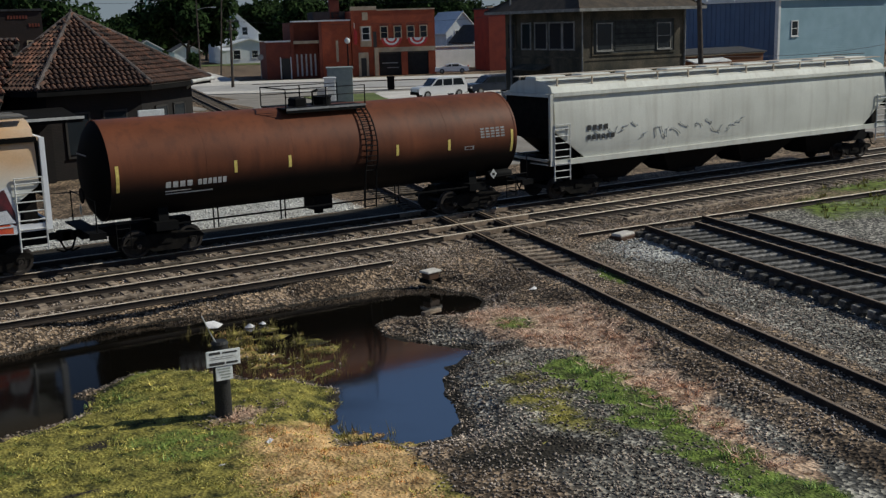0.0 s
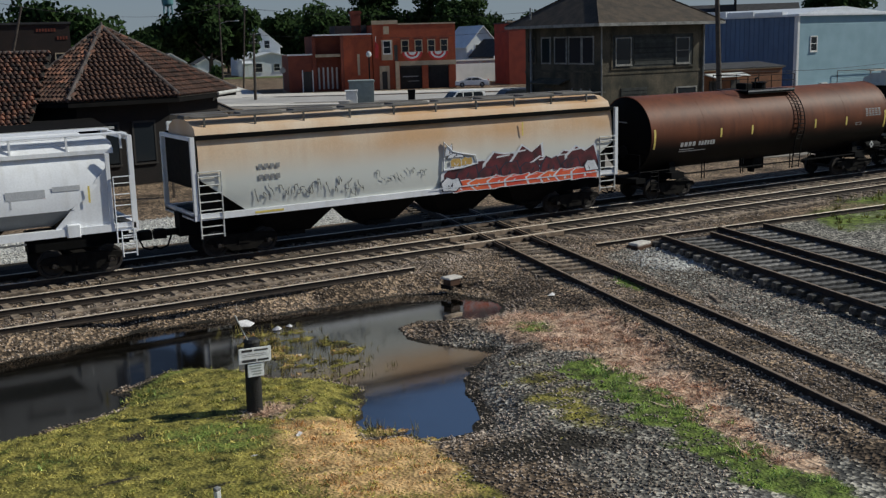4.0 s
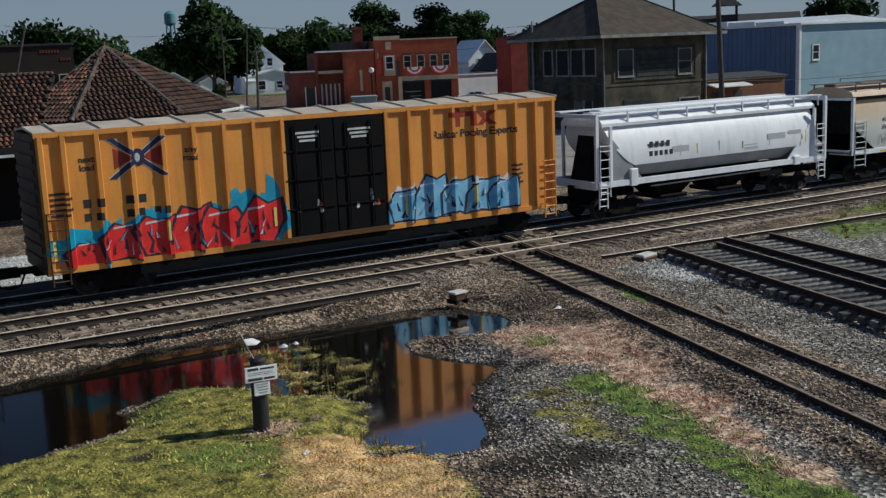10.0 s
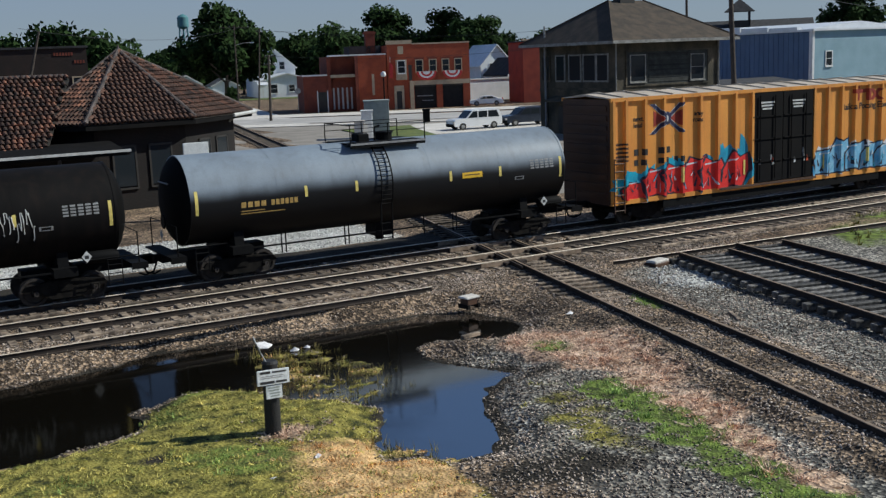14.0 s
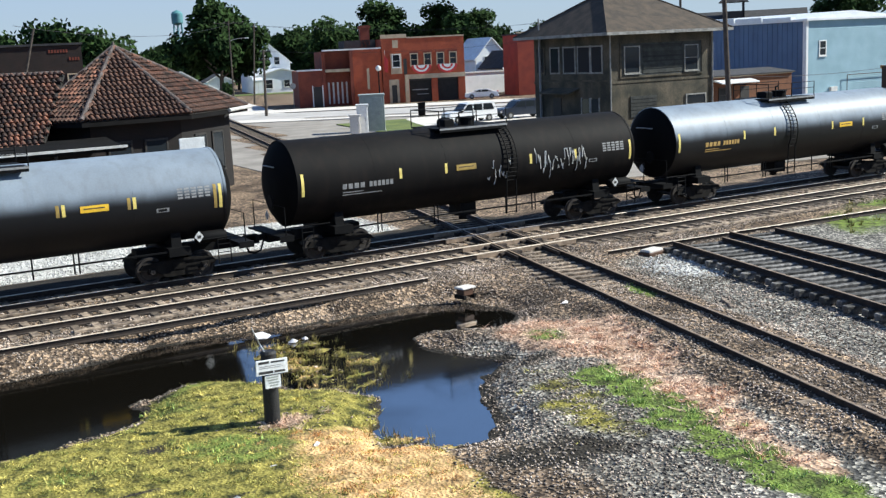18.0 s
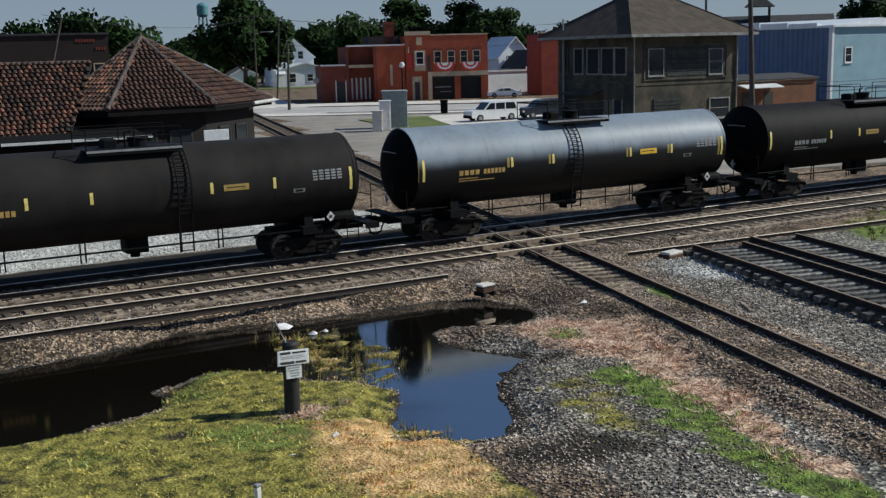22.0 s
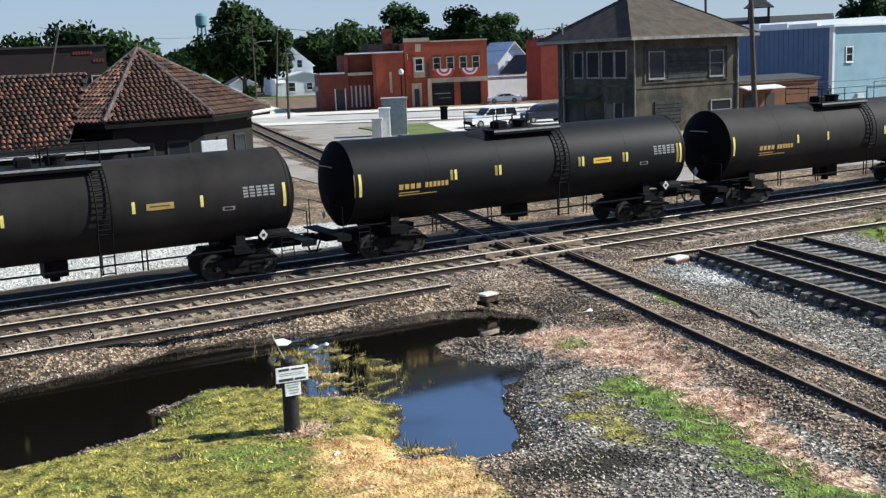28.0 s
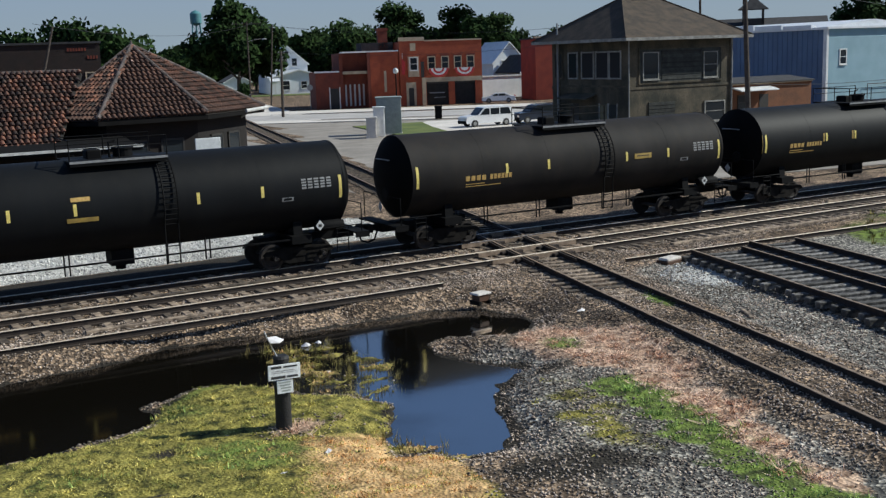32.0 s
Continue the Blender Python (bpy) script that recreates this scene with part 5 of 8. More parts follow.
def white_hopper():
    car = thing("covered_hopper", "small chalky-white covered hopper with open ends and grey lower sides", "railway car", group="freight train")
    h = 6.55
    # upper trough: flat sides that run into slope sheets at both ends
    g = Geo()
    top, mid, low = 3.72, 2.12, 1.66
    curve = ((top, 5.95, 1.08), (3.55, 5.91, 1.22), (3.3, 5.84, 1.34), (3.02, 5.69, 1.43), (2.75, 5.48, 1.485), (2.45, 5.16, 1.5), (2.26, 4.9, 1.495), (mid, 4.6, 1.48))
    g.loft([[(-x, -y, z), (x, -y, z), (x, y, z), (-x, y, z)] for z, x, y in curve])
    part("body", g, HOPPER_WHITE, car, smooth=True)
    # The lower sides get their shade from this grey.
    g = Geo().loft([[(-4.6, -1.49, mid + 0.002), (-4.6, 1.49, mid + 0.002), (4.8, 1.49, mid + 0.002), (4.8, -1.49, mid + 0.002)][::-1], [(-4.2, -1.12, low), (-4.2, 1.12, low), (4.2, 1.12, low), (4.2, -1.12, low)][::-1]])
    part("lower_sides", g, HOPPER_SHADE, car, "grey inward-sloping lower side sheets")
    prof = [(-1.3, top - 0.02), (-1.3, top + 0.1), (-1.1, top + 0.3), (0, top + 0.46), (1.1, top + 0.3), (1.3, top + 0.1), (1.3, top - 0.02)]
    part("roof", Geo().prism(prof, "x", -6.1, 6.1), HOPPER_WHITE, car)
    part("hatch_trough", Geo().cbox(-5.4, -0.35, top + 0.42, 5.4, 0.35, top + 0.58, 0.04), HOPPER_WHITE, car)
    g = Geo().box(-h, -1.3, top + 0.52, h, -0.75, top + 0.56).box(-h, 0.75, top + 0.52, h, 1.3, top + 0.56)
    for i in range(9):
        x = -h + 0.2 + i * (2 * h - 0.4) / 8
        g.box(x - 0.03, -1.3, top + 0.1, x + 0.03, -1.24, top + 0.54)
    part("running_board", g, HOPPER_WHITE, car)
    part("side_sill", Geo().box(-h, -1.56, 1.36, h, -1.36, 1.58).box(-h, 1.36, 1.36, h, 1.56, 1.58), HOPPER_WHITE, car)
    for s in (-1, 1):
        for y in (-1.5, 1.5):
            part("corner_post", Geo().box(s * h - 0.07, y - 0.06, 1.4, s * h + 0.07, y + 0.06, top + 0.5), HOPPER_WHITE, car)
            part("inner_post", Geo().box(s * 5.85 - 0.06, y - 0.05, 1.5, s * 5.85 + 0.06, y + 0.05, top), HOPPER_WHITE, car)
        part("end_beam", Geo().box(s * h - 0.1, -1.5, 1.3, s * h + 0.1, 1.5, 1.6), HOPPER_WHITE, car)
        part("top_beam", Geo().box(s * h - 0.06, -1.5, top + 0.36, s * h + 0.06, 1.5, top + 0.5), HOPPER_WHITE, car)
        a = s * 5.9
        # Left gusset is coloured as shaded, the right one as lit.
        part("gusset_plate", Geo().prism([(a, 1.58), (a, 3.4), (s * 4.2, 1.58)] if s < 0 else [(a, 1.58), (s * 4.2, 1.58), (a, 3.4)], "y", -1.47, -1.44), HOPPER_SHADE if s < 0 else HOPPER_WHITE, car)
        # Added dark web fills the open end, standing in for shade and gear there.
        part("end_web", Geo().prism([(s * 6.3, 1.5), (s * 4.3, 1.5), (s * 5.8, 3.5)], "y", -0.5, 0.5), BOGIE_STEEL, car)
        ladder(car, s * 6.2, -1.6, 1.0, 3.0, 0.5, 6, HOPPER_WHITE, "ladder", 0.018)
        ladder(car, s * 6.3, -1.58, 0.55, 1.36, 0.42, 3, HOPPER_WHITE, "sill_step", 0.022)
        part("sill_pocket", Geo().cbox(s * 4.7 - 0.2, -1.6, 1.32, s * 4.7 + 0.2, -1.45, 2.0 if s < 0 else 1.7, 0.03), HOPPER_WHITE, car)
        part("centre_sill", Geo().box(min(s * 3.6, s * (h + 0.1)), -0.25, 0.75, max(s * 3.6, s * (h + 0.1)), 0.25, 1.4), BLACK_STEEL, car)
        coupler(car, s * (h + 0.02), s)
        bogie(car, s * (h - 1.55))
    for x in (-1.9, 1.3):
        o = part("outlet_hopper", Geo().loft([[(x - 1.6, -1.1, 1.7), (x + 1.6, -1.1, 1.7), (x + 1.6, 1.1, 1.7), (x - 1.6, 1.1, 1.7)], [(x - 0.6, -0.6, 0.62), (x + 0.6, -0.6, 0.62), (x + 0.6, 0.6, 0.62), (x - 0.6, 0.6, 0.62)]]), BOGIE_STEEL, car)
        part("outlet_gate", Geo().cbox(x - 0.75, -0.85, 0.48, x + 0.75, 0.85, 0.64, 0.03), BOGIE_STEEL, o)
    part("train_line", Geo().tube((-3.5, -1.2, 1.15), (3.4, -1.2, 1.2), 0.03, 6), STENCIL_WHITE, car)
    for i in range(4):
        part("lettering", Geo().box(-3.85 + i * 0.3, -1.504, 2.75, -3.66 + i * 0.3, -1.5, 2.98), STENCIL_BLACK, car)
    for i in range(5):
        part("lettering", Geo().box(-3.85 + i * 0.27, -1.504, 2.4, -3.68 + i * 0.27, -1.5, 2.6), STENCIL_BLACK, car)
    for x, m, w, hh in ((-1.25, YELLOW_STRIP, 0.06, 0.42), (1.35, DULL_YELLOW, 0.08, 0.3), (5.2, YELLOW_STRIP, 0.06, 0.5)):
        part("reflective_strip", Geo().box(x, -1.505 if x < 5 else -1.57, 2.3, x + w, -1.5 if x < 5 else -1.56, 2.3 + hh), m, car)
    for x0, x1, z0, z1 in ((-2.6, -1.7, 2.45, 2.7), (1.5, 2.3, 2.25, 2.32), (1.5, 2.3, 2.4, 2.44), (2.9, 4.0, 2.55, 2.8), (4.2, 5.0, 2.7, 2.85)):
        part("data_stencil", Geo().box(x0, -1.504, z0, x1, -1.5, z1), FADED_STENCIL, car)
    for x in (-2.2, 0.0, 3.0):
        part("dark_streak", Geo().box(x, -1.503, 2.3, x + 0.05, -1.5, 2.75), FADED_STENCIL, car)
    return car


def boxcar():
    car = thing("boxcar", "orange ribbed high boxcar with black double doors and spray paint", "railway car", group="freight train")
    h, W2, z0, z1 = 9.3, 1.46, 1.0, 5.0
    part("side_sheet", Geo().box(-h, -W2, z0, -1.75, -W2 + 0.06, z1).box(2.0, -W2, z0 + 0.0, h, -W2 + 0.06, z1).box(-h, W2 - 0.06, z0, h, W2, z1), BOX_ORANGE, car)
    ribs = [-h + 0.12] + [-h + 0.75 + i * 0.98 for i in range(8)] + [2.1 + i * 0.9 for i in range(8)] + [h - 0.12]
    for x in ribs:
        g = Geo().prism([(x - 0.11, -W2), (x - 0.06, -W2 - 0.13), (x + 0.06, -W2 - 0.13), (x + 0.11, -W2)], "z", z0, z1 - 0.05)
        part("side_rib", g, BOX_ORANGE, car)
    part("top_chord", Geo().box(-h - 0.03, -W2 - 0.1, z1 - 0.1, h + 0.03, -W2 + 0.1, z1 + 0.05).box(-h - 0.03, W2 - 0.1, z1 - 0.1, h + 0.03, W2 + 0.1, z1 + 0.05), BOX_ORANGE, car)
    part("side_sill", Geo().box(-h, -W2 - 0.05, z0 - 0.12, h, -W2 + 0.1, z0 + 0.06), BOX_ORANGE, car)
    part("sill_skirt", Geo().box(-6.6, -W2 - 0.02, z0 - 0.45, 6.6, -W2 + 0.06, z0 - 0.12), BLACK_STEEL, car)
    part("floor_frame", Geo().box(-h, -W2 + 0.06, 0.85, h, W2 - 0.06, 1.05), BLACK_STEEL, car)
    # roof panels with seams
    roof = part("roof", Geo().prism([(-W2 - 0.08, z1 + 0.05), (0, z1 + 0.2), (W2 + 0.08, z1 + 0.05), (W2 + 0.08, z1), (0, z1 + 0.12), (-W2 - 0.08, z1)], "x", -h - 0.02, h + 0.02), BOX_ROOF, car, "weathered galvanised panel roof")
    for i in range(15):
        x = -h + 0.62 + i * 1.29
        part("roof_seam", Geo().prism([(-W2 - 0.06, z1 + 0.05), (0, z1 + 0.2), (W2 + 0.06, z1 + 0.05), (W2 + 0.06, z1 + 0.1), (0, z1 + 0.26), (-W2 - 0.06, z1 + 0.1)], "x", x - 0.03, x + 0.03), BOX_ROOF, roof)
    # ribbed ends
    for s in (-1, 1):
        e = part("end_wall", Geo().box(s * h - 0.04, -W2, z0 - 0.1, s * h + 0.04, W2, z1), BOX_END, car, "dark brown corrugated end")
        for i in range(10):
            z = z0 + 0.25 + i * 0.38
            part("end_corrugation", Geo().prism([(-W2 + 0.1, z - 0.1), (W2 - 0.1, z - 0.1), (W2 - 0.14, z + 0.1), (-W2 + 0.14, z + 0.1)], "x", min(s * h, s * (h + 0.1)), max(s * h, s * (h + 0.1))), BOX_END, e)
        ladder(car, s * (h - 0.35), -W2 - 0.13, 0.55, 2.7, 0.5, 7, BOX_ORANGE if s > 0 else BOX_END, "ladder", 0.022)
        part("centre_sill", Geo().box(min(s * 4, s * (h + 0.15)), -0.25, 0.7, max(s * 4, s * (h + 0.15)), 0.25, 0.95), BLACK_STEEL, car)
        coupler(car, s * (h + 0.1), s)
        bogie(car, s * (h - 2.1))
    # doors
    for x0, x1 in ((-1.75, 0.1), (0.14, 2.0)):
        d = part("door", Geo().box(x0, -W2 - 0.1, z0 + 0.1, x1, -W2 - 0.04, z1 - 0.12), BOX_DOOR, car, "black plug door with spray marks")
        for z in (1.95, 2.9, 3.85):
            part("door_beam", Geo().box(x0 + 0.05, -W2 - 0.14, z, x1 - 0.05, -W2 - 0.1, z + 0.05), BOX_DOOR, d)
        for k in range(2):
            part("lock_bar", Geo().tube((x0 + 0.45 + k * 0.9, -W2 - 0.15, 1.2), (x0 + 0.45 + k * 0.9, -W2 - 0.15, 4.75), 0.025, 6), BOX_DOOR, d)
        for k in range(3):
            part("data_stencil", Geo().box(x0 + 0.5 + 0.06 * k, -W2 - 0.106, 4.42 - 0.13 * k, x0 + 1.35 - 0.08 * k, -W2 - 0.1, 4.49 - 0.13 * k), STENCIL_WHITE, d)
        for k in range(5):
            px_, pz = x0 + 0.4 + random.uniform(0, 1.1), random.uniform(1.75, 2.2)
            part("spray_fleck", Geo().prism([(px_, pz), (px_ + 0.12, pz + 0.03), (px_ + 0.1, pz + 0.2), (px_ + 0.02, pz + 0.24)], "y", -W2 - 0.108, -W2 - 0.1), (STENCIL_WHITE, STENCIL_GREY, SPRAY_ORANGE)[k % 3], d)
    part("door_track", Geo().box(-3.6, -W2 - 0.16, z0 - 0.02, 2.2, -W2 - 0.05, z0 + 0.07), BOX_END, car)
    # paint follows the sheet and the ribs
    def lay(geo, m):
        me = geo if isinstance(geo, bpy.types.Mesh) else geo.mesh("paint", m)
        bm = bmesh.new()
        bm.from_mesh(me)
        lo, hi = min(v.co.x for v in bm.verts), max(v.co.x for v in bm.verts)
        for c in ribs:
            for e in (c - 0.112, c - 0.062, c + 0.062, c + 0.112):
                if lo < e < hi:
                    bmesh.ops.bisect_plane(bm, geom=bm.verts[:] + bm.edges[:] + bm.faces[:], plane_co=(e, 0, 0), plane_no=(1, 0, 0), dist=1e-5)
        for v in bm.verts:
            d = min(abs(v.co.x - c) for c in ribs)
            v.co.y -= 0.13 * min(1.0, max(0.0, (0.112 - d) / 0.05))
        bm.to_mesh(me)
        bm.free()
        return me

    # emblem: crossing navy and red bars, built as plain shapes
    y = -W2 - 0.003
    def bar(x0_, z0_, x1_, z1_, w, m, yy_):
        return part("emblem_bar", lay(Geo().prism([(x0_ - w, z0_), (x0_ + w, z0_), (x1_ + w, z1_), (x1_ - w, z1_)], "y", yy_ - 0.004, yy_), m), None, car)
    for e in (-1, 1):
        wedge = [(-6.38 + e * 0.72, 4.45), (-6.38 + e * 0.72, 3.8), (-6.38 + e * 0.1, 4.125)]
        part("emblem_wedge", lay(Geo().prism(wedge, "y", y - 0.003, y), LOGO_RED), None, car)
        for m, w, lift in ((STENCIL_WHITE, 0.15, 0.004), (LOGO_BLUE, 0.115, 0.009)):
            bar(-6.38 + e * 0.78, 4.72, -6.38 - e * 0.78, 3.53, w, m, y - lift - 0.001 * e)
    bow = [(-6.38 + 0.2 * math.cos(a), 4.125 + 0.27 * math.sin(a)) for a in [k * math.pi / 6 for k in range(12)]]
    part("emblem_bow", lay(Geo().prism(bow, "y", y - 0.018, y - 0.015), LOGO_BLUE), None, car)
    part("emblem_glint", lay(Geo().prism([(x * 0.4 - 3.85, z * 0.5 + 2.06) for x, z in bow], "y", y - 0.022, y - 0.019), STENCIL_WHITE), None, car)
    me = text_mesh("Railcar Pooling Experts", 0.38, STENCIL_BLACK)
    me.transform(pose(5.75, y - 0.004, 3.86, 90, 0, 0))
    part("slogan", lay(me, None), None, car, "slogan lettered in black")
    for x0_, z0_, x1_, z1_ in ((4.92, 4.22, 5.14, 5.04), (5.14, 4.9, 5.62, 5.04), (4.66, 4.56, 4.92, 4.74), (5.14, 4.56, 5.58, 4.74), (5.58, 4.22, 5.8, 4.74)):
        part("emblem_bar", lay(Geo().box(x0_, y - 0.006, z0_, x1_, y, z1_), LOGO_RED), None, car)
    bar(5.98, 4.22, 6.5, 4.72, 0.13, LOGO_RED, y)
    bar(6.5, 4.22, 5.98, 4.72, 0.13, LOGO_RED, y - 0.005)
    for body, x, z in (("next", -7.9, 4.1), ("load", -7.9, 3.85), ("any", -4.75, 4.15), ("road", -4.75, 3.9)):
        me = text_mesh(body, 0.26, STENCIL_BLACK)
        me.transform(pose(x, y - 0.004, z, 90, 0, 0))
        part("slogan", lay(me, None), None, car)
    for i, x in enumerate((-8.1, -7.7, -6.85, -6.45)):
        part("lettering", lay(Geo().box(x, y - 0.004, 2.75, x + 0.22, y, 3.0), STENCIL_BLACK), None, car)
    for i, x in enumerate((-8.1, -7.75, -6.85, -6.5, -6.0, -5.7)):
        part("lettering", lay(Geo().box(x, y - 0.004, 2.35, x + 0.2, y, 2.58), STENCIL_BLACK), None, car)
    for k in range(5):
        part("data_stencil", lay(Geo().box(-h + 0.25, y - 0.004, 3.2 - k * 0.16, -h + 0.8 + 0.1 * (k % 2), y, 3.28 - k * 0.16), BOX_END), None, car)
        part("data_stencil", lay(Geo().box(h - 2.0, y - 0.004, 2.6 - k * 0.16, h - 1.5 - 0.1 * (k % 2), y, 2.68 - k * 0.16), BOX_END), None, car)
    # sprayed panels
    cells = [(-h + 0.1 + i * 1.05, 1.05, -h + 1.5 + i * 1.05, 2.1 + 0.3 * ((i * 7) % 3)) for i in range(7)]
    blobs(car, cells, y, SPRAY_CYAN, SPRAY_CYAN, 5, 0.3, cloud=True, lay=lay)
    blobs(car, [(-h + 3.0, 1.6, -h + 3.5, 2.6), (-h + 5.6, 1.9, -h + 6.6, 2.85), (-h + 6.6, 1.2, -h + 7.5, 3.0)], y - 0.0026, SPRAY_CYAN, SPRAY_CYAN, 6, 0.3, cloud=True, lay=lay)
    blobs(car, [(-h + 0.65 + i * 1.06, 1.06, -h + 1.95 + i * 1.06, (1.75, 2.2, 2.3, 2.4, 2.3, 2.45)[i]) for i in range(6)], y - 0.003, SPRAY_DARK, SPRAY_RED, 11, 0.14, SPRAY_WHITE, lay=lay)
    blobs(car, [(-h + 0.7, 1.05, -h + 1.4, 1.4), (-h + 3.4, 1.06, -h + 4.4, 1.35), (-h + 5.3, 1.06, -h + 6.2, 1.3)], y - 0.016, SPRAY_RED, SPRAY_RED, 13, 0.14, lay=lay)
    blobs(car, [(2.1 + i * 1.05, 1.08, 3.4 + i * 1.05, 2.4) for i in range(5)], y, SPRAY_CYAN, SPRAY_WHITE, 22, 0.2, cloud=True, lay=lay)
    blobs(car, [(2.25 + i * 1.0, 1.12, 3.4 + i * 1.0, 2.2 + 0.1 * ((i * 3) % 4)) for i in range(5)], y - 0.003, SPRAY_DARK, SPRAY_LIGHT, 21, 0.12, SPRAY_WHITE, lay=lay)
    rnd = random.Random(77)
    for x0_, x1_, n_, inks in ((-h + 0.9, -h + 7.0, 30, (SPRAY_DARK, SPRAY_DARK, SPRAY_CYAN, SPRAY_WHITE)), (2.4, 7.2, 24, (SPRAY_CYAN, SPRAY_DARK, SPRAY_WHITE, SPRAY_CYAN))):
        for k in range(n_):
            sx, sz, lean = x0_ + (x1_ - x0_) * (k + rnd.random()) / n_, rnd.uniform(1.12, 1.75), rnd.uniform(-0.25, 0.35)
            sliver = [(sx, sz), (sx + rnd.uniform(0.05, 0.11), sz + 0.02), (sx + lean, sz + rnd.uniform(0.2, 0.5))]
            part("spray_sliver", lay(Geo().prism(sliver, "y", y - 0.0290 - 0.0005 * (k % 2), y - 0.0280), inks[k % 4]), None, car)
    blobs(car, [(6.5, 1.1, 7.4, 2.0), (1.9, 1.1, 2.4, 1.6)], y - 0.0026, SPRAY_WHITE, SPRAY_LIGHT, 31, 0.3, cloud=True, lay=lay)
    for x, z in ((-h + 0.2, 1.25), (-h + 3.6, 1.5), (-2.15, 1.5), (2.75, 1.35), (5.6, 1.45)):
        part("reflective_strip", lay(Geo().box(x, y - 0.037, z, x + 0.1, y - 0.032, z + 0.62), YELLOW_STRIP), None, car)
    return car


def graffiti_on_tan(car, h, sill):
    y = -1.535
    cells = [(0.7 + i * 0.92, sill - 0.05 + 0.1 * (i % 2), 2.0 + i * 0.92, sill + 0.8 + 0.14 * ((i * 5) % 4)) for i in range(7)]
    blobs(car, cells, y, SPRAY_WHITE, SPRAY_PURPLE, 41, 0.2, SPRAY_WHITE)
    blobs(car, [(1.2 + i * 0.95, sill + 0.15, 1.9 + i * 0.95, sill + 0.75 - 0.1 * (i % 2)) for i in range(6)], y - 0.016, SPRAY_DARK, SPRAY_PURPLE, 42, 0.25)
    blobs(car, [(0.9 + i * 0.8, sill - 0.17, 1.9 + i * 0.8, sill + 0.26) for i in range(8)], y - 0.030, SPRAY_WHITE, SPRAY_ORANGE, 43, 0.25, SPRAY_WHITE)
    blobs(car, [(0.5, sill - 0.1, 1.2, sill + 0.35), (7.0, sill + 0.1, 7.5, sill + 0.5)], y - 0.046, SPRAY_DARK, SPRAY_WHITE, 44, 0.25)
    part("white_spray_line", Geo().box(0.0, y - 0.060, sill + 0.0, 7.6, y - 0.056, sill + 0.04), SPRAY_WHITE, car)
    rim = Geo().line([(0.55, y - 0.02, 2.2), (0.6, y - 0.02, 3.2), (0.95, y - 0.02, 2.85), (1.35, y - 0.02, 2.75), (1.9, y - 0.02, 2.65), (2.0, y - 0.02, 2.35), (1.4, y - 0.02, 2.25), (0.55, y - 0.02, 2.2)], 0.035, 5)
    part("spray_mark", rim, SPRAY_WHITE, car)
    blobs(car, [(0.9, 2.3, 1.3, 2.6), (1.35, 2.32, 1.75, 2.6)], y - 0.01, STENCIL_WHITE, STENCIL_GOLD, 47, 0.15)
    blobs(car, [(0.68, 2.68, 0.92, 3.1), (0.85, 2.62, 1.3, 2.8)], y - 0.024, SPRAY_DARK, SPRAY_WHITE, 48, 0.3)
    scrawl(car, -6.6, -2.6, 1.75, 2.25, y - 0.01, STENCIL_BLACK, 51, 16, 0.011)
    scrawl(car, -2.2, -0.1, 2.05, 2.35, y - 0.01, STENCIL_BLACK, 53, 10, 0.008)
    for i in range(4):
        part("lettering", Geo().box(-6.4 + i * 0.2, y - 0.006, 2.85, -6.26 + i * 0.2, y, 3.0), STENCIL_GREY, car)
        part("lettering", Geo().box(-6.4 + i * 0.2, y - 0.006, 2.5, -6.26 + i * 0.2, y, 2.66), STENCIL_GREY, car)
    part("reflective_strip", Geo().box(-6.6, -1.56, sill - 0.13, -5.6, -1.552, sill - 0.06), YELLOW_STRIP, car)
    part("reflective_strip", Geo().box(4.0, y - 0.006, 3.2, 4.06, y, 3.7), YELLOW_STRIP, car)


def marks_on_grey(car):
    y = -1.535
    scrawl(car, -7.9, -4.0, 2.2, 2.75, y, HOPPER_SHADE, 61, 7, 0.014)
    scrawl(car, -4.0, 0.5, 2.15, 2.6, y, HOPPER_SHADE, 63, 7, 0.012)
    for i in range(4):
        part("lettering", Geo().box(-8.3 + i * 0.28, y - 0.006, 2.65, -8.12 + i * 0.28, y, 2.85), STENCIL_BLACK, car)
    for i in range(6):
        part("lettering", Geo().box(-8.3 + i * 0.24, y - 0.006, 2.3, -8.14 + i * 0.24, y, 2.48), STENCIL_BLACK, car)


CARS = []
gh = hopper_car("long dusty pale-grey covered hopper with faint spray marks", HOPPER_GREY, 20.2, 4.62, 4.12, 1.62, 1, "grey")
marks_on_grey(gh)
CARS.append((gh, 97.3))
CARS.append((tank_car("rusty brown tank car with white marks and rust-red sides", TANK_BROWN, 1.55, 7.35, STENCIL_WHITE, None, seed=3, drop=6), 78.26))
th = hopper_car("tan rust-washed covered hopper with colourful spray paint", HOPPER_TAN, 17.2, 4.5, 4.0, 1.55, 2, "tan")
graffiti_on_tan(th, 8.6, 1.55)
CARS.append((th, 60.5))
CARS.append((white_hopper(), 43.5))
CARS.append((boxcar(), 25.66))
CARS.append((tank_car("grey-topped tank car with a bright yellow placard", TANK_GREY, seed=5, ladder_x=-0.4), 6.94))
CARS.append((tank_car("sooty black tank car with white spray scrawl", TANK_SOOT, mark=STENCIL_GREY, placard=DULL_YELLOW, placard_at=-0.65, graffiti=True, seed=7), -9.77))
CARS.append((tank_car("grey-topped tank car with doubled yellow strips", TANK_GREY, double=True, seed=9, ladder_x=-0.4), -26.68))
CARS.append((tank_car("rust-dusted black tank car with a faded placard", TANK_RUST, placard=DULL_YELLOW, placard_at=3.0, seed=11), -43.56))
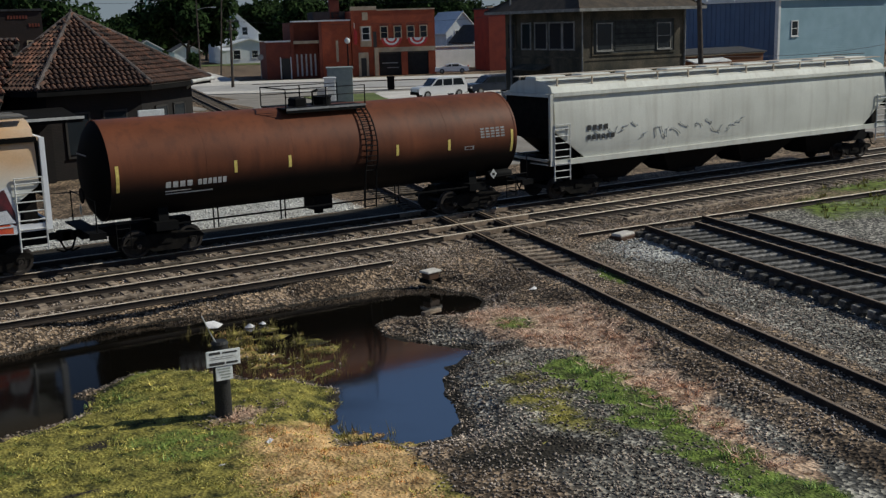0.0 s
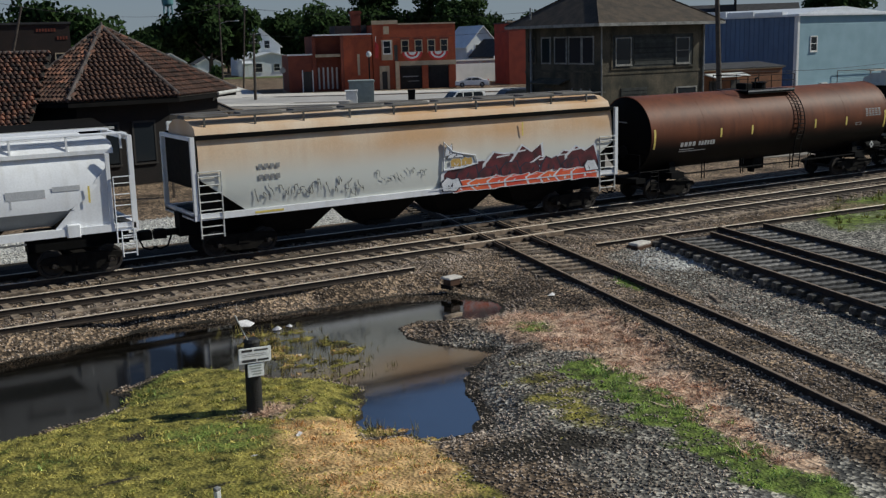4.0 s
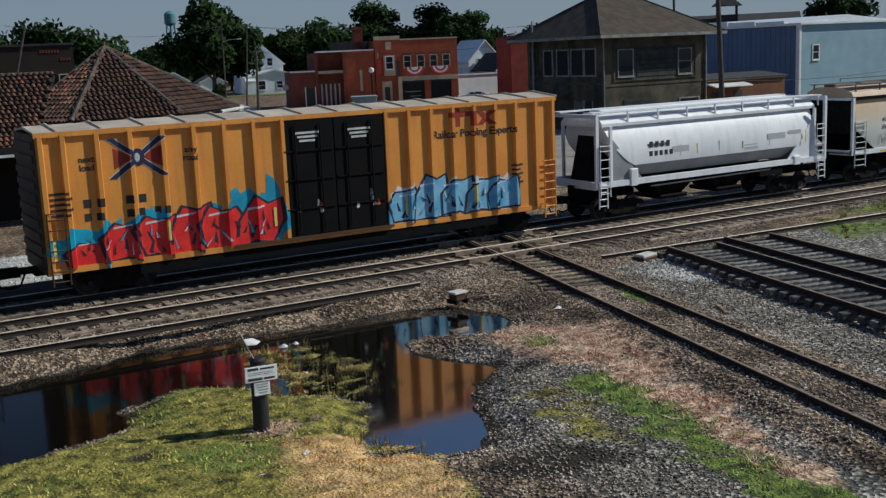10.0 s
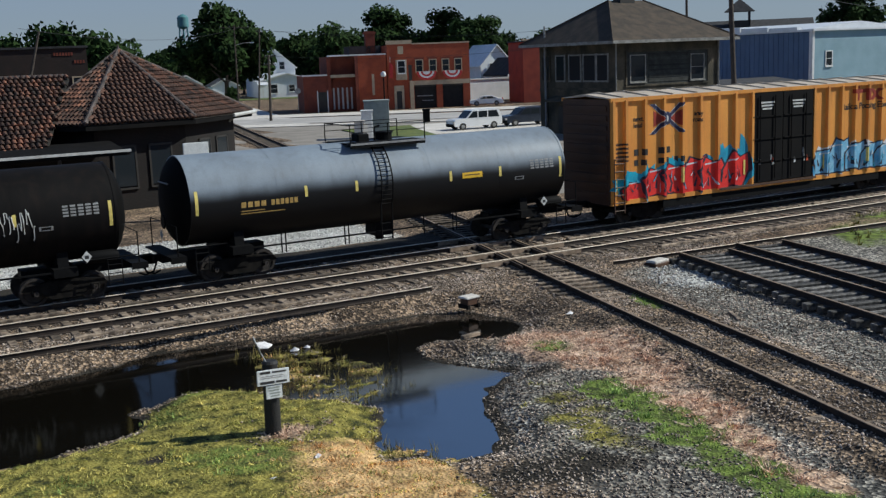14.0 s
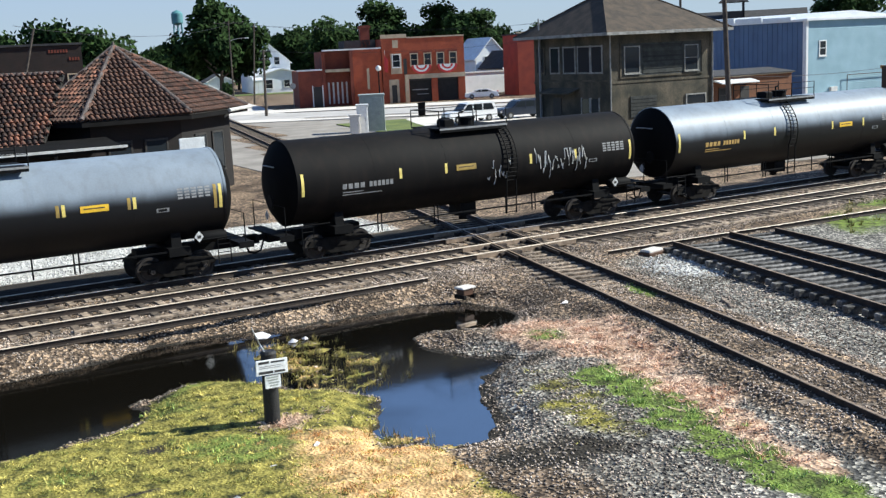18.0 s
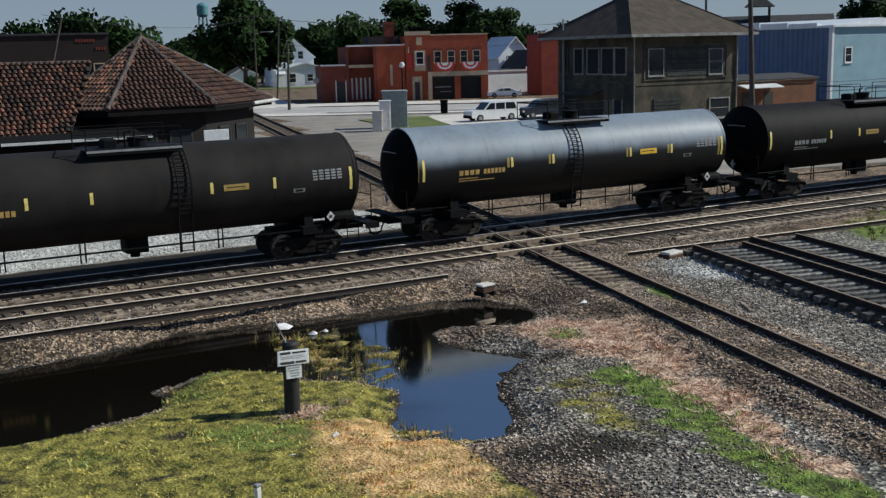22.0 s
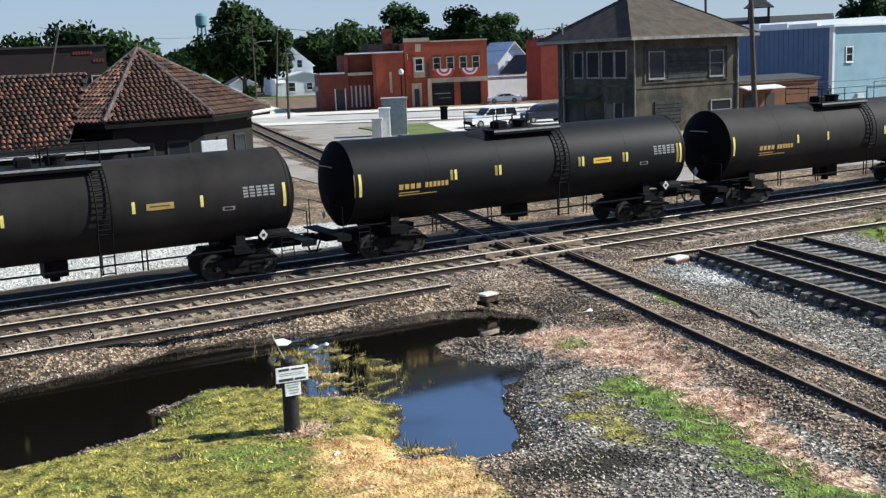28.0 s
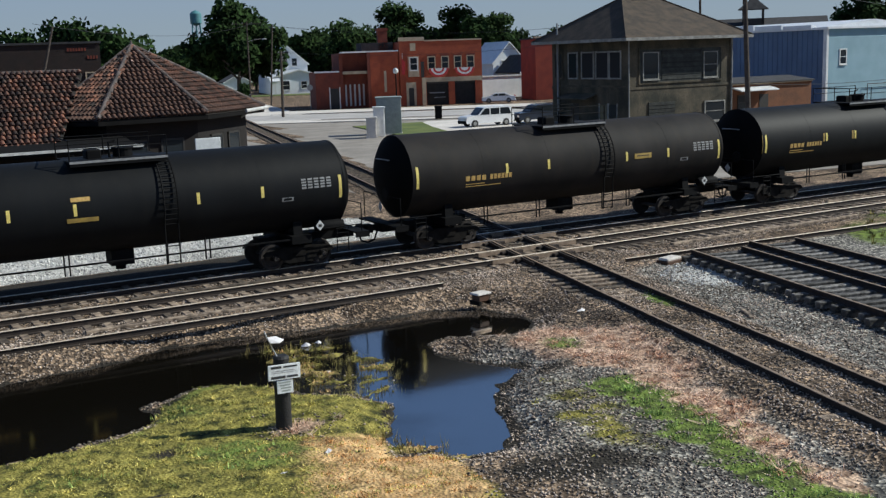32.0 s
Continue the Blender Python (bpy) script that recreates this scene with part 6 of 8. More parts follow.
CARS.append((tank_car("glossy black tank car with a bright yellow placard", TANK_BLACK, double=True, seed=13), -60.53))
CARS.append((tank_car("dusty black tank car with a faded yellow placard", TANK_RUST, placard=DULL_YELLOW, placard_at=3.0, seed=15, mark_x=2.1), -77.3))
CARS.append((tank_car("black tank car with two dull yellow placards", TANK_BLACK, placard=DULL_YELLOW, twin=True, placard_at=-1.3, seed=17), -94.3))


TRAVEL = ((0, -61.81), (2, -51.56), (4, -41.31), (6, -31.05), (8, -20.74), (10, -10.37), (12, 0.0), (14, 10.32), (16, 20.56), (18, 30.74), (20, 40.98),
          (22, 51.37), (24, 61.86), (26, 72.34), (28, 82.79), (30, 93.21), (31.5, 101.04), (32, 101.99))


def travel(t):
    """How far the train has gone at t seconds, from where it stands at 12 s; it is checked at the very end."""
    return float(np.interp(t, [k for k, _ in TRAVEL], [v for _, v in TRAVEL]))


def motions():
    for car, x in CARS:
        walk(car, [(t, pose(x + travel(t), TRAIN_Y, 0)) for t in (*np.arange(0, 31.1, 1.0), 31.5, 31.75, 32.0)])
    for ob, ax in BOGIES:
        walk(ob, [(t, pose(ax, 0, WHEEL_R, 0, math.degrees(travel(t) / WHEEL_R) % 360, 0)) for t in np.arange(0, 32.01, 0.1)])


# ---- the depot with its clay-tiled roofs ----
def tile_slope(parent, a, b, c, d, width, height, budget, mesh):
    """Tiles on a slope: eave from a to b, top from d to c. Single pieces up to the budget, the rest one joined part."""
    a, b, c, d = Vector(a), Vector(b), Vector(c), Vector(d)
    n = (b - a).cross(d - a).normalized()
    if n.z < 0:
        n = -n
    up = (((c + d) - (a + b)) / 2)
    along = (b - a).normalized()
    up = (up - along * up.dot(along))
    L_up = up.length
    up.normalize()
    rest, used = Geo(), 0
    m0 = Matrix((along, up, n)).transposed().to_4x4()
    for r in range(int(L_up / height) + 1):
        f = min(1.0, r * height / L_up)
        p, q = a.lerp(d, f), b.lerp(c, f)
        run = (q - p).dot(along)
        k = math.ceil(run / width)
        for i in range(k):
            o = p + along * ((i + 0.5 + 0.25 * (1 if r % 2 else -1)) * width + (run - k * width) / 2) + n * random.uniform(0.015, 0.03)
            m = Matrix.Translation(o) @ m0 @ pose(0, 0, 0, random.uniform(2, 5), random.uniform(-2, 2), random.uniform(-1.5, 1.5))
            if used < budget:
                part("roof_tile", mesh, None, parent, at=m)
                used += 1
            else:
                rest.add([m @ v.co for v in mesh.vertices], [tuple(f_.vertices) for f_ in mesh.polygons])
    if rest.v:
        tagged(part("joined_roof_tiles", rest, CLAY_TILE, parent), kind="stuff")


def tile_mesh(width, height):
    """A barrel tile with a raised front edge."""
    prof = [(-0.43, -0.03), (-0.33, 0.06), (-0.12, 0.11), (0.12, 0.11), (0.33, 0.06), (0.43, -0.03)]
    vs = [(x * width, 0.0, z + 0.05) for x, z in prof] + [(x * width * 0.94, height * 0.98, z * 0.8 - 0.02) for x, z in prof] + [(x * width, 0.02, z - 0.04) for x, z in prof]
    n = len(prof)
    fs = [(i, i + 1, n + i + 1, n + i) for i in range(n - 1)] + [(2 * n + i, 2 * n + i + 1, i + 1, i) for i in range(n - 1)]
    return Geo().add(vs, fs).mesh("roof_tile", CLAY_TILE, True)


def depot():
    dep = thing("railway_depot", "old brick depot with weathered red clay-tile roofs", "station building")
    ez, az = 4.15, 7.85
    ring = [(9.8, 58.2), (12.0, 55.0), (17.8, 55.6), (22.6, 60.0), (21.0, 66.5), (12.2, 66.5)]
    apex = Vector((15.4, 60.8, az))
    walls = [(x + (15.6 - x) * 0.16, y + (60.8 - y) * 0.16) for x, y in ring]
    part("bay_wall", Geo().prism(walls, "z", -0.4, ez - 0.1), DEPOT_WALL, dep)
    roof = part("bay_roof", Geo().add([(x, y, ez) for x, y in ring] + [tuple(apex)], [(i, (i + 1) % 6, 6) for i in range(6)] + [tuple(range(5, -1, -1))]), DARK_TRIM, dep, "pointed clay-tile roof with pale hips")
    part("eave_board", Geo().prism([(x, y) for x, y in ring], "z", ez - 0.24, ez - 0.03), TAR, dep)
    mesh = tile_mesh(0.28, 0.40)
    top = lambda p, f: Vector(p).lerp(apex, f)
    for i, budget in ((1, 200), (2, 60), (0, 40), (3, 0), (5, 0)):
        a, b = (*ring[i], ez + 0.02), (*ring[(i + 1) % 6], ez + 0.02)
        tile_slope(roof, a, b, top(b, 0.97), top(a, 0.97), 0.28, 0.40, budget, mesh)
    for i in range(6):
        e = Vector((*ring[i], ez + 0.06))
        for k in range(15):
            p, q = e.lerp(apex, k / 15), e.lerp(apex, (k + 1.12) / 15)
            part("ridge_tile", Geo().tube(p + Vector((0, 0, 0.06)), q + Vector((0, 0, 0.1)), 0.13, 8, 0.10), CLAY_RIDGE, roof)
    part("finial", Geo().tube(apex, apex + Vector((0, 0, 0.35)), 0.14, 8, 0.04), CLAY_RIDGE, roof)
    # long lower wing running away beside the tracks
    x0, x1 = -30, 12.6
    sec = [(54.4, 3.0, 9.9), (60.6, 6.6, 12.6), (66.8, 3.0, 12.6), (66.8, 2.85, 12.6), (60.6, 6.4, 12.6), (54.4, 2.85, 9.9)]
    wing = part("wing_roof", Geo().loft([[(x0, y, z) for y, z, _ in sec], [(x, y, z) for y, z, x in sec]]), DARK_TRIM, dep, "long clay-tile gable roof")
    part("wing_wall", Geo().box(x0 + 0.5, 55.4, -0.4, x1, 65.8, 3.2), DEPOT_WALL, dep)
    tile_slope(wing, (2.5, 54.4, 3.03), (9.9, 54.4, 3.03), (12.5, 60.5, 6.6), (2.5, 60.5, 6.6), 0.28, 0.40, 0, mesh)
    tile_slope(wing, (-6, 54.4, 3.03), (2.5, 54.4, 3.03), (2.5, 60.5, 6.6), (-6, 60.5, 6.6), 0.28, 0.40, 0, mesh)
    for k in range(60):
        part("ridge_tile", Geo().tube((12.4 - k * 0.42, 60.6, 6.62), (11.96 - k * 0.42, 60.6, 6.65), 0.13, 8, 0.11), CLAY_RIDGE, wing)
    part("gutter", Geo().box(x0, 54.25, 2.82, 10.0, 54.42, 2.98), DARK_TRIM, dep)
    # platform canopy with a pale edge
    can = part("platform_canopy", Geo().prism([(51.6, 3.0), (55.4, 3.35), (55.4, 3.2), (51.6, 2.86)], "x", -25, 13.2), TAR, dep, "flat platform canopy with a pale edge")
    part("canopy_edge", Geo().box(6.4, 51.5, 3.02, 13.25, 51.6, 3.14), PALE_TRIM, can)
    part("canopy_edge", Geo().box(-25, 51.5, 2.98, 5.2, 51.6, 3.1), PALE_TRIM, can)
    for x in (-20, -14, -8, -2, 4, 10):
        part("canopy_post", Geo().tube((x, 51.9, -0.3), (x, 51.9, 2.95), 0.09, 8), DARK_TRIM, can)
    # eave gutter end, downpipe, windows and doors of the bay
    part("eave_gutter", Geo().tube((20.9, 58.4, ez - 0.05), (22.9, 60.2, ez + 0.02), 0.11, 8), PALE_TRIM, dep)
    part("downpipe", Geo().line([(21.6, 59.6, ez - 0.1), (20.9, 59.9, ez - 0.6), (20.9, 59.9, -0.3)], 0.07), PALE_TRIM, dep)
    for i, u in ((1, 0.3), (1, 0.7), (2, 0.35), (2, 0.7)):
        a, b = Vector((*walls[i], 0)), Vector((*walls[i + 1], 0))
        p = a.lerp(b, u)
        rz = math.degrees(math.atan2(b.y - a.y, b.x - a.x))
        w = part("window", Geo().box(-0.55, -0.06, 0.9, 0.55, 0.02, 2.9), GLASS, dep, at=pose(p.x, p.y, 0, 0, 0, rz))
        part("window_frame", Geo().box(-0.65, -0.08, 0.8, -0.55, 0.02, 3.0).box(0.55, -0.08, 0.8, 0.65, 0.02, 3.0).box(-0.65, -0.08, 2.9, 0.65, 0.02, 3.0).box(-0.65, -0.12, 0.72, 0.65, 0.02, 0.82), DARK_TRIM, w)
    board = thing("notice_board", "white notice board standing before the depot", "sign", at=pose(15.9, 50, -0.33))
    part("panel", Geo().cbox(-0.62, -0.04, 0.85, 0.62, 0.04, 3.65, 0.02), SIGN_WHITE, board)
    part("picture", Geo().box(-0.4, -0.05, 2.2, 0.25, -0.042, 3.05), CABINET_GREY, board)
    part("picture_detail", Geo().box(-0.3, -0.056, 2.3, -0.05, -0.05, 2.65), STENCIL_BLACK, board)
    for k in range(6):
        part("printed_line", Geo().box(-0.45, -0.05, 1.1 + k * 0.17, -0.45 + random.uniform(0.5, 0.9), -0.042, 1.17 + k * 0.17), STENCIL_GREY, board)
    for x in (-0.5, 0.5):
        part("leg", Geo().box(x - 0.05, -0.04, 0, x + 0.05, 0.04, 0.9), POLE_WOOD, board)


depot()


def window(parent, x0, z0, x1, z1, y=0.0, frame_mat=None, frame_w=0.12, bars=1, sill=True):
    """A framed window set in a facade that faces its own -y."""
    w = part("window", Geo().box(x0, y - 0.03, z0, x1, y + 0.04, z1), GLASS, parent)
    f = frame_mat or WHITE_PAINT
    part("window_frame", Geo().box(x0 - frame_w, y - 0.07, z0 - frame_w, x0, y + 0.02, z1 + frame_w).box(x1, y - 0.07, z0 - frame_w, x1 + frame_w, y + 0.02, z1 + frame_w)
         .box(x0, y - 0.07, z1, x1, y + 0.02, z1 + frame_w).box(x0, y - 0.07, z0 - frame_w, x1, y + 0.02, z0), f, w)
    if bars:
        part("glazing_bar", Geo().box(x0, y - 0.05, (z0 + z1) / 2 - 0.03, x1, y - 0.03, (z0 + z1) / 2 + 0.03), f, w)
    if sill:
        part("sill", Geo().box(x0 - 0.15, y - 0.14, z0 - frame_w - 0.08, x1 + 0.15, y, z0 - frame_w), f, w)
    return w


def slab(parent, name, x0, z0, x1, z1, y0, y1, material, label=""):
    return part(name, Geo().box(x0, min(y0, y1), z0, x1, max(y0, y1), z1), material, parent, label)


# ---- the interlocking tower ----
def signal_tower():
    t = thing("signal_tower", "weathered two-storey railway control tower with boarded windows and hipped roof", "tower", at=pose(58.2, 69.9, -0.3, 0, 0, -1.8))
    # local x runs along the sunlit side, local -y faces it; the shaded side runs back along y at x = 0
    W_, D_, E_ = 11.0, 11.2, 7.95
    part("wall", Geo().box(0, 0, 0, W_, D_, E_), TOWER_WALL, t)
    part("water_table", Geo().box(-0.06, -0.06, 3.75, W_ + 0.06, D_ + 0.06, 3.95), TOWER_WALL, t)
    for x in (0.0, W_):
        part("corner_board", Geo().box(x - 0.12, -0.05, 0, x + 0.12, 0.12, E_), TOWER_WALL, t)
    o = 1.35
    e0, e1, f0, f1, rz = -o, W_ + o, -o, D_ + o, 11.5
    cx, cy = W_ / 2, D_ / 2
    roof = part("roof", Geo().add([(e0, f0, E_), (e1, f0, E_), (e1, f1, E_), (e0, f1, E_), (cx - 1.9, cy, rz), (cx + 1.9, cy, rz)], [(0, 1, 5, 4), (1, 2, 5), (2, 3, 4, 5), (3, 0, 4), (3, 2, 1, 0)]), SHINGLE, t, "brown hipped shingle roof")
    part("fascia", Geo().box(e0, f0 - 0.05, E_ - 0.22, e1, f0 + 0.02, E_ + 0.03).box(e0 - 0.05, f0, E_ - 0.22, e0 + 0.02, f1, E_ + 0.03).box(e1 - 0.02, f0, E_ - 0.22, e1 + 0.05, f1, E_ + 0.03), TOWER_TRIM, roof)
    part("soffit", Geo().box(e0 + 0.02, f0 + 0.02, E_ - 0.16, e1 - 0.02, f1 - 0.02, E_ - 0.1), DARK_TRIM, roof)
    part("chimney", Geo().box(cx - 1.0, cy - 0.5, rz - 0.5, cx + 0.6, cy + 0.5, rz + 0.3).box(cx - 1.1, cy - 0.6, rz + 0.3, cx + 0.7, cy + 0.6, rz + 0.42), DARK_TRIM, roof)
    for a, b in (((e0, f0), (cx - 1.9, cy)), ((e1, f0), (cx + 1.9, cy)), ((e0, f1), (cx - 1.9, cy))):
        part("hip_cap", Geo().tube((*a, E_ + 0.03), (*b, rz + 0.03), 0.07, 6), SHINGLE, roof)
    # sunlit side: a broad boarded opening with a sash at each end
    part("recess", Geo().box(1.1, -0.03, 4.3, 9.9, 0.03, 7.0), TOWER_BOARD, t)
    for i in range(13):
        part("board", Geo().box(3.4, -0.07, 4.45 + i * 0.19, 7.7, -0.03, 4.61 + i * 0.19), TOWER_BOARD, t, at=pose(0, 0, random.uniform(-0.01, 0.01), 0, random.uniform(-0.4, 0.4), 0))
    window(t, 1.45, 4.6, 2.95, 6.7, -0.06, TOWER_TRIM, 0.09, 0)
    window(t, 8.0, 4.55, 9.4, 6.6, -0.06, TOWER_TRIM, 0.09, 1)
    part("opening_trim", Geo().box(0.95, -0.1, 4.15, 10.05, 0, 4.31).box(0.95, -0.08, 7.0, 10.05, 0, 7.12).box(0.95, -0.08, 4.31, 1.1, 0, 7.0).box(9.9, -0.08, 4.31, 10.05, 0, 7.0), TOWER_WALL, t)
    window(t, 8.2, 0.8, 10.3, 2.35, -0.03, TOWER_TRIM, 0.12, 1)
    part("boarded_panel", Geo().box(2.0, -0.05, 0.8, 4.8, 0, 2.6), TOWER_BOARD, t)
    for i in range(6):
        part("board", Geo().box(2.0, -0.09, 0.85 + 0.3 * i, 4.8, -0.05, 1.1 + 0.3 * i), TOWER_BOARD, t)
    # shaded side, facing the street end
    side = part("shaded_side", Geo().box(0, -0.02, 3.95, D_, 0.02, 4.1), TOWER_WALL, t, at=pose(0, D_, 0, 0, 0, -90))
    for x0, x1 in ((0.5, 1.6), (2.7, 3.9), (4.7, 6.3), (6.8, 8.4), (8.7, 10.1)):
        part("sash_window", Geo().box(x0, -0.06, 4.75, x1, 0.01, 6.85), GLASS, side)
        part("sash_frame", Geo().box(x0 - 0.14, -0.09, 4.6, x0, 0, 7.0).box(x1, -0.09, 4.6, x1 + 0.14, 0, 7.0).box(x0, -0.09, 6.85, x1, 0, 6.97).box(x0, -0.09, 4.62, x1, 0, 4.75), TOWER_TRIM if x0 > 1 else TOWER_WALL, side)
    part("door_canopy", Geo().prism([(-1.2, 3.0), (0, 3.4), (0, 3.27), (-1.2, 2.9)], "x", 2.2, 6.8), TOWER_WALL, side)
    part("door", Geo().box(2.9, -0.05, 0.1, 4.1, 0, 2.5), DARK_TRIM, side)
    part("low_window", Geo().box(7.2, -0.05, 0.9, 9.6, 0, 2.5), GLASS, side)
    for fx0, fx1 in ((8.3, 8.55), (7.1, 7.2), (9.6, 9.7)):
        part("window_post", Geo().box(fx0, -0.09, 0.8, fx1, 0, 2.6), TOWER_TRIM, side)
    for x, y, r in ((W_ + 0.1, -0.1, 0.08), (-0.1, -0.12, 0.06), (-0.1, D_ * 0.9, 0.08)):
        part("downpipe", Geo().tube((x, y, 0), (x, y, E_ - 0.2), r, 8), TOWER_TRIM, t)
    part("vent_pipe", Geo().tube((-0.5, D_ * 0.86, 0), (-0.5, D_ * 0.86, E_ + 1.6), 0.08, 8), STENCIL_GREY, t)


signal_tower()


# ---- brick fire station and its annex ----
STATION_RZ = -19


def fire_station():
    s = thing("fire_station", "two-storey red-brick fire station with two open bays and holiday bunting", "building", at=pose(79.4, 137.3, -0.3, 0, 0, STATION_RZ))
    part("wall", Geo().box(-6.2, 0.35, 0, 6.0, 14, 9.2), BRICK_RED, s)
    # front wall built round its openings
    for nm, x0, z0, x1, z1 in (("pier", -6.2, 0, -2.35, 4.0), ("pier", 0.95, 0, 1.85, 3.35), ("pier", 4.95, 0, 6.0, 4.0), ("upper_wall", -6.2, 4.0, 6.0, 9.3)):
        slab(s, nm, x0, z0, x1, z1, 0, 0.35, BRICK_RED)
    slab(s, "parapet", -6.25, 9.3, -2.5, 9.85, -0.05, 0.4, STONE_TRIM)
    slab(s, "parapet", -2.5, 9.2, 6.05, 9.4, -0.06, 0.4, STONE_TRIM)
    slab(s, "belt_course", -2.4, 3.35, 6.02, 4.0, -0.1, 0.35, STONE_TRIM, "buff stone band over the bays")
    for x0, x1 in ((-2.35, 0.95), (1.85, 4.95)):
        # A flat near-black sheet stands in for the unlit inside of each bay.
        b = slab(s, "vehicle_bay", x0, 0.02, x1, 3.35, 0.3, 0.34, BAY_DARK, "dark open vehicle bay")
        slab(b, "door_head", x0, 3.1, x1, 3.3, 0.1, 0.28, DARK_TRIM)
    slab(s, "sign_board", -1.9, 1.7, 0.4, 1.85, 0.2, 0.28, STENCIL_GREY)
    slab(s, "sign_board", -1.2, 1.05, 0.5, 1.15, 0.2, 0.28, STENCIL_GREY)
    for x0, x1 in ((-1.95, -1.05), (0.05, 0.95), (1.95, 2.85), (3.85, 4.75)):
        window(s, x0, 5.35, x1, 6.9, 0, STONE_TRIM, 0.14, 1)
        slab(s, "lintel", x0 - 0.25, 7.05, x1 + 0.25, 7.3, -0.08, 0.05, BRICK_DARK)
    # tall stair bay with a pale oriel and the door
    slab(s, "oriel", -5.0, 4.2, -3.4, 7.1, -0.35, 0.05, STONE_TRIM, "buff oriel over the entrance")
    window(s, -4.7, 5.2, -3.7, 6.9, -0.36, WHITE_PAINT, 0.1, 1)
    slab(s, "door_surround", -5.35, 0, -3.9, 3.4, -0.15, 0.05, STONE_TRIM)
    slab(s, "door", -5.0, 0.05, -4.25, 2.6, -0.2, -0.1, DARK_TRIM)
    slab(s, "stone_medallion", -4.6, 7.9, -3.8, 9.0, -0.08, 0.05, STONE_TRIM)
    slab(s, "hanging_sign", -3.2, 4.1, -2.7, 6.3, -0.5, -0.42, DARK_TRIM)
    slab(s, "timber_post", -3.05, 0, -2.5, 4.0, -0.5, -0.05, STONE_TRIM)
    for cx in (-0.5, 3.35):
        b = thing("bunting", "red and white half-round holiday bunting under windows", "bunting", at=pose(79.4, 137.3, -0.3, 0, 0, STATION_RZ), group="station bunting")
        for r0, r1, m, w in ((0.0, 0.55, WHITE_PAINT, 0.0), (0.55, 0.85, BUNT_RED, 0.01), (0.85, 1.15, WHITE_PAINT, 0.02), (1.15, 1.5, BUNT_RED, 0.03)):
            pts = [(cx + r1 * math.cos(math.pi + math.pi * i / 12), 5.3 + 0.85 * r1 * math.sin(math.pi + math.pi * i / 12)) for i in range(13)]
            pts += [(cx + r0 * math.cos(2 * math.pi - math.pi * i / 12), 5.3 + 0.85 * r0 * math.sin(2 * math.pi - math.pi * i / 12)) for i in range(13)]
            part("fold", Geo().prism(pts, "y", -0.24 - w, -0.2 - w), m, b)
    part("flag", Geo().add([(-6.0, -0.6, 4.6), (-5.6, -0.9, 4.5), (-5.5, -0.95, 6.3), (-5.95, -0.6, 6.9), (-6.0, -0.58, 4.6), (-5.6, -0.88, 4.5), (-5.5, -0.93, 6.3), (-5.95, -0.58, 6.9)], [(0, 1, 2, 3), (7, 6, 5, 4), (0, 3, 7, 4), (1, 5, 6, 2)]), BUNT_RED, s)
    part("flag_staff", Geo().tube((-5.8, 0, 5.2), (-5.9, -0.9, 7.6), 0.03, 6), WHITE_PAINT, s)
    part("roof", Geo().box(-6.0, 0.5, 9.2, 5.8, 13.8, 9.25), ROOF_DARK, s)
    a = thing("brick_annex", "long dark-red brick annex with pale copings and low entrance wing", "building", at=pose(79.4, 137.3, -0.3, 0, 0, STATION_RZ))
    part("wall", Geo().box(-10.5, 0.2, 0, -6.3, 16, 7.9), BRICK_RED, a)
    # The set-back wall takes darker brick, with the recess shade in its colour.
    part("wall", Geo().box(-14.5, 2.4, 0, -10.5, 16, 7.9), BRICK_DARK, a)
    part("wing_wall", Geo().box(-18.3, 1.6, 0, -14.5, 14, 5.2), BRICK_DARK, a)
    slab(a, "coping", -14.6, 7.9, -6.3, 8.1, 0.1, 2.6, WHITE_PAINT)
    slab(a, "coping", -18.4, 5.2, -14.5, 5.42, 1.5, 2.2, WHITE_PAINT)
    slab(a, "canopy", -14.4, 4.9, -10.6, 5.3, 0.4, 2.5, STONE_TRIM)
    slab(a, "upper_roof", -11, 8.1, -6.3, 9.3, 5, 12, ROOF_DARK)
    part("chimney", Geo().box(-8.5, 5, 8, -7.1, 6.4, 11.4).box(-8.65, 4.85, 11.0, -6.95, 6.55, 11.3), BRICK_DARK, a)
    slab(a, "slit_window", -8.5, 2.2, -8.15, 5.2, 0.14, 0.22, STONE_TRIM)
    slab(a, "pilaster", -10.9, 0, -10.45, 7.9, 0.0, 0.3, BRICK_DARK)
    slab(a, "pilaster", -14.8, 0, -14.3, 7.9, 1.4, 2.4, BRICK_DARK)
    for i in range(5):
        slab(a, "louvre_post", -14.0 + i * 0.65, 0.3, -13.75 + i * 0.65, 3.4, 2.3, 2.4, PALE_TRIM)
    slab(a, "entrance", -16.2, 0, -15.0, 2.9, 1.5, 1.65, DARK_TRIM)
    for x in (-16.4, -14.95):
        slab(a, "door_jamb", x, 0, x + 0.15, 3.1, 1.4, 1.6, WHITE_PAINT)


fire_station()


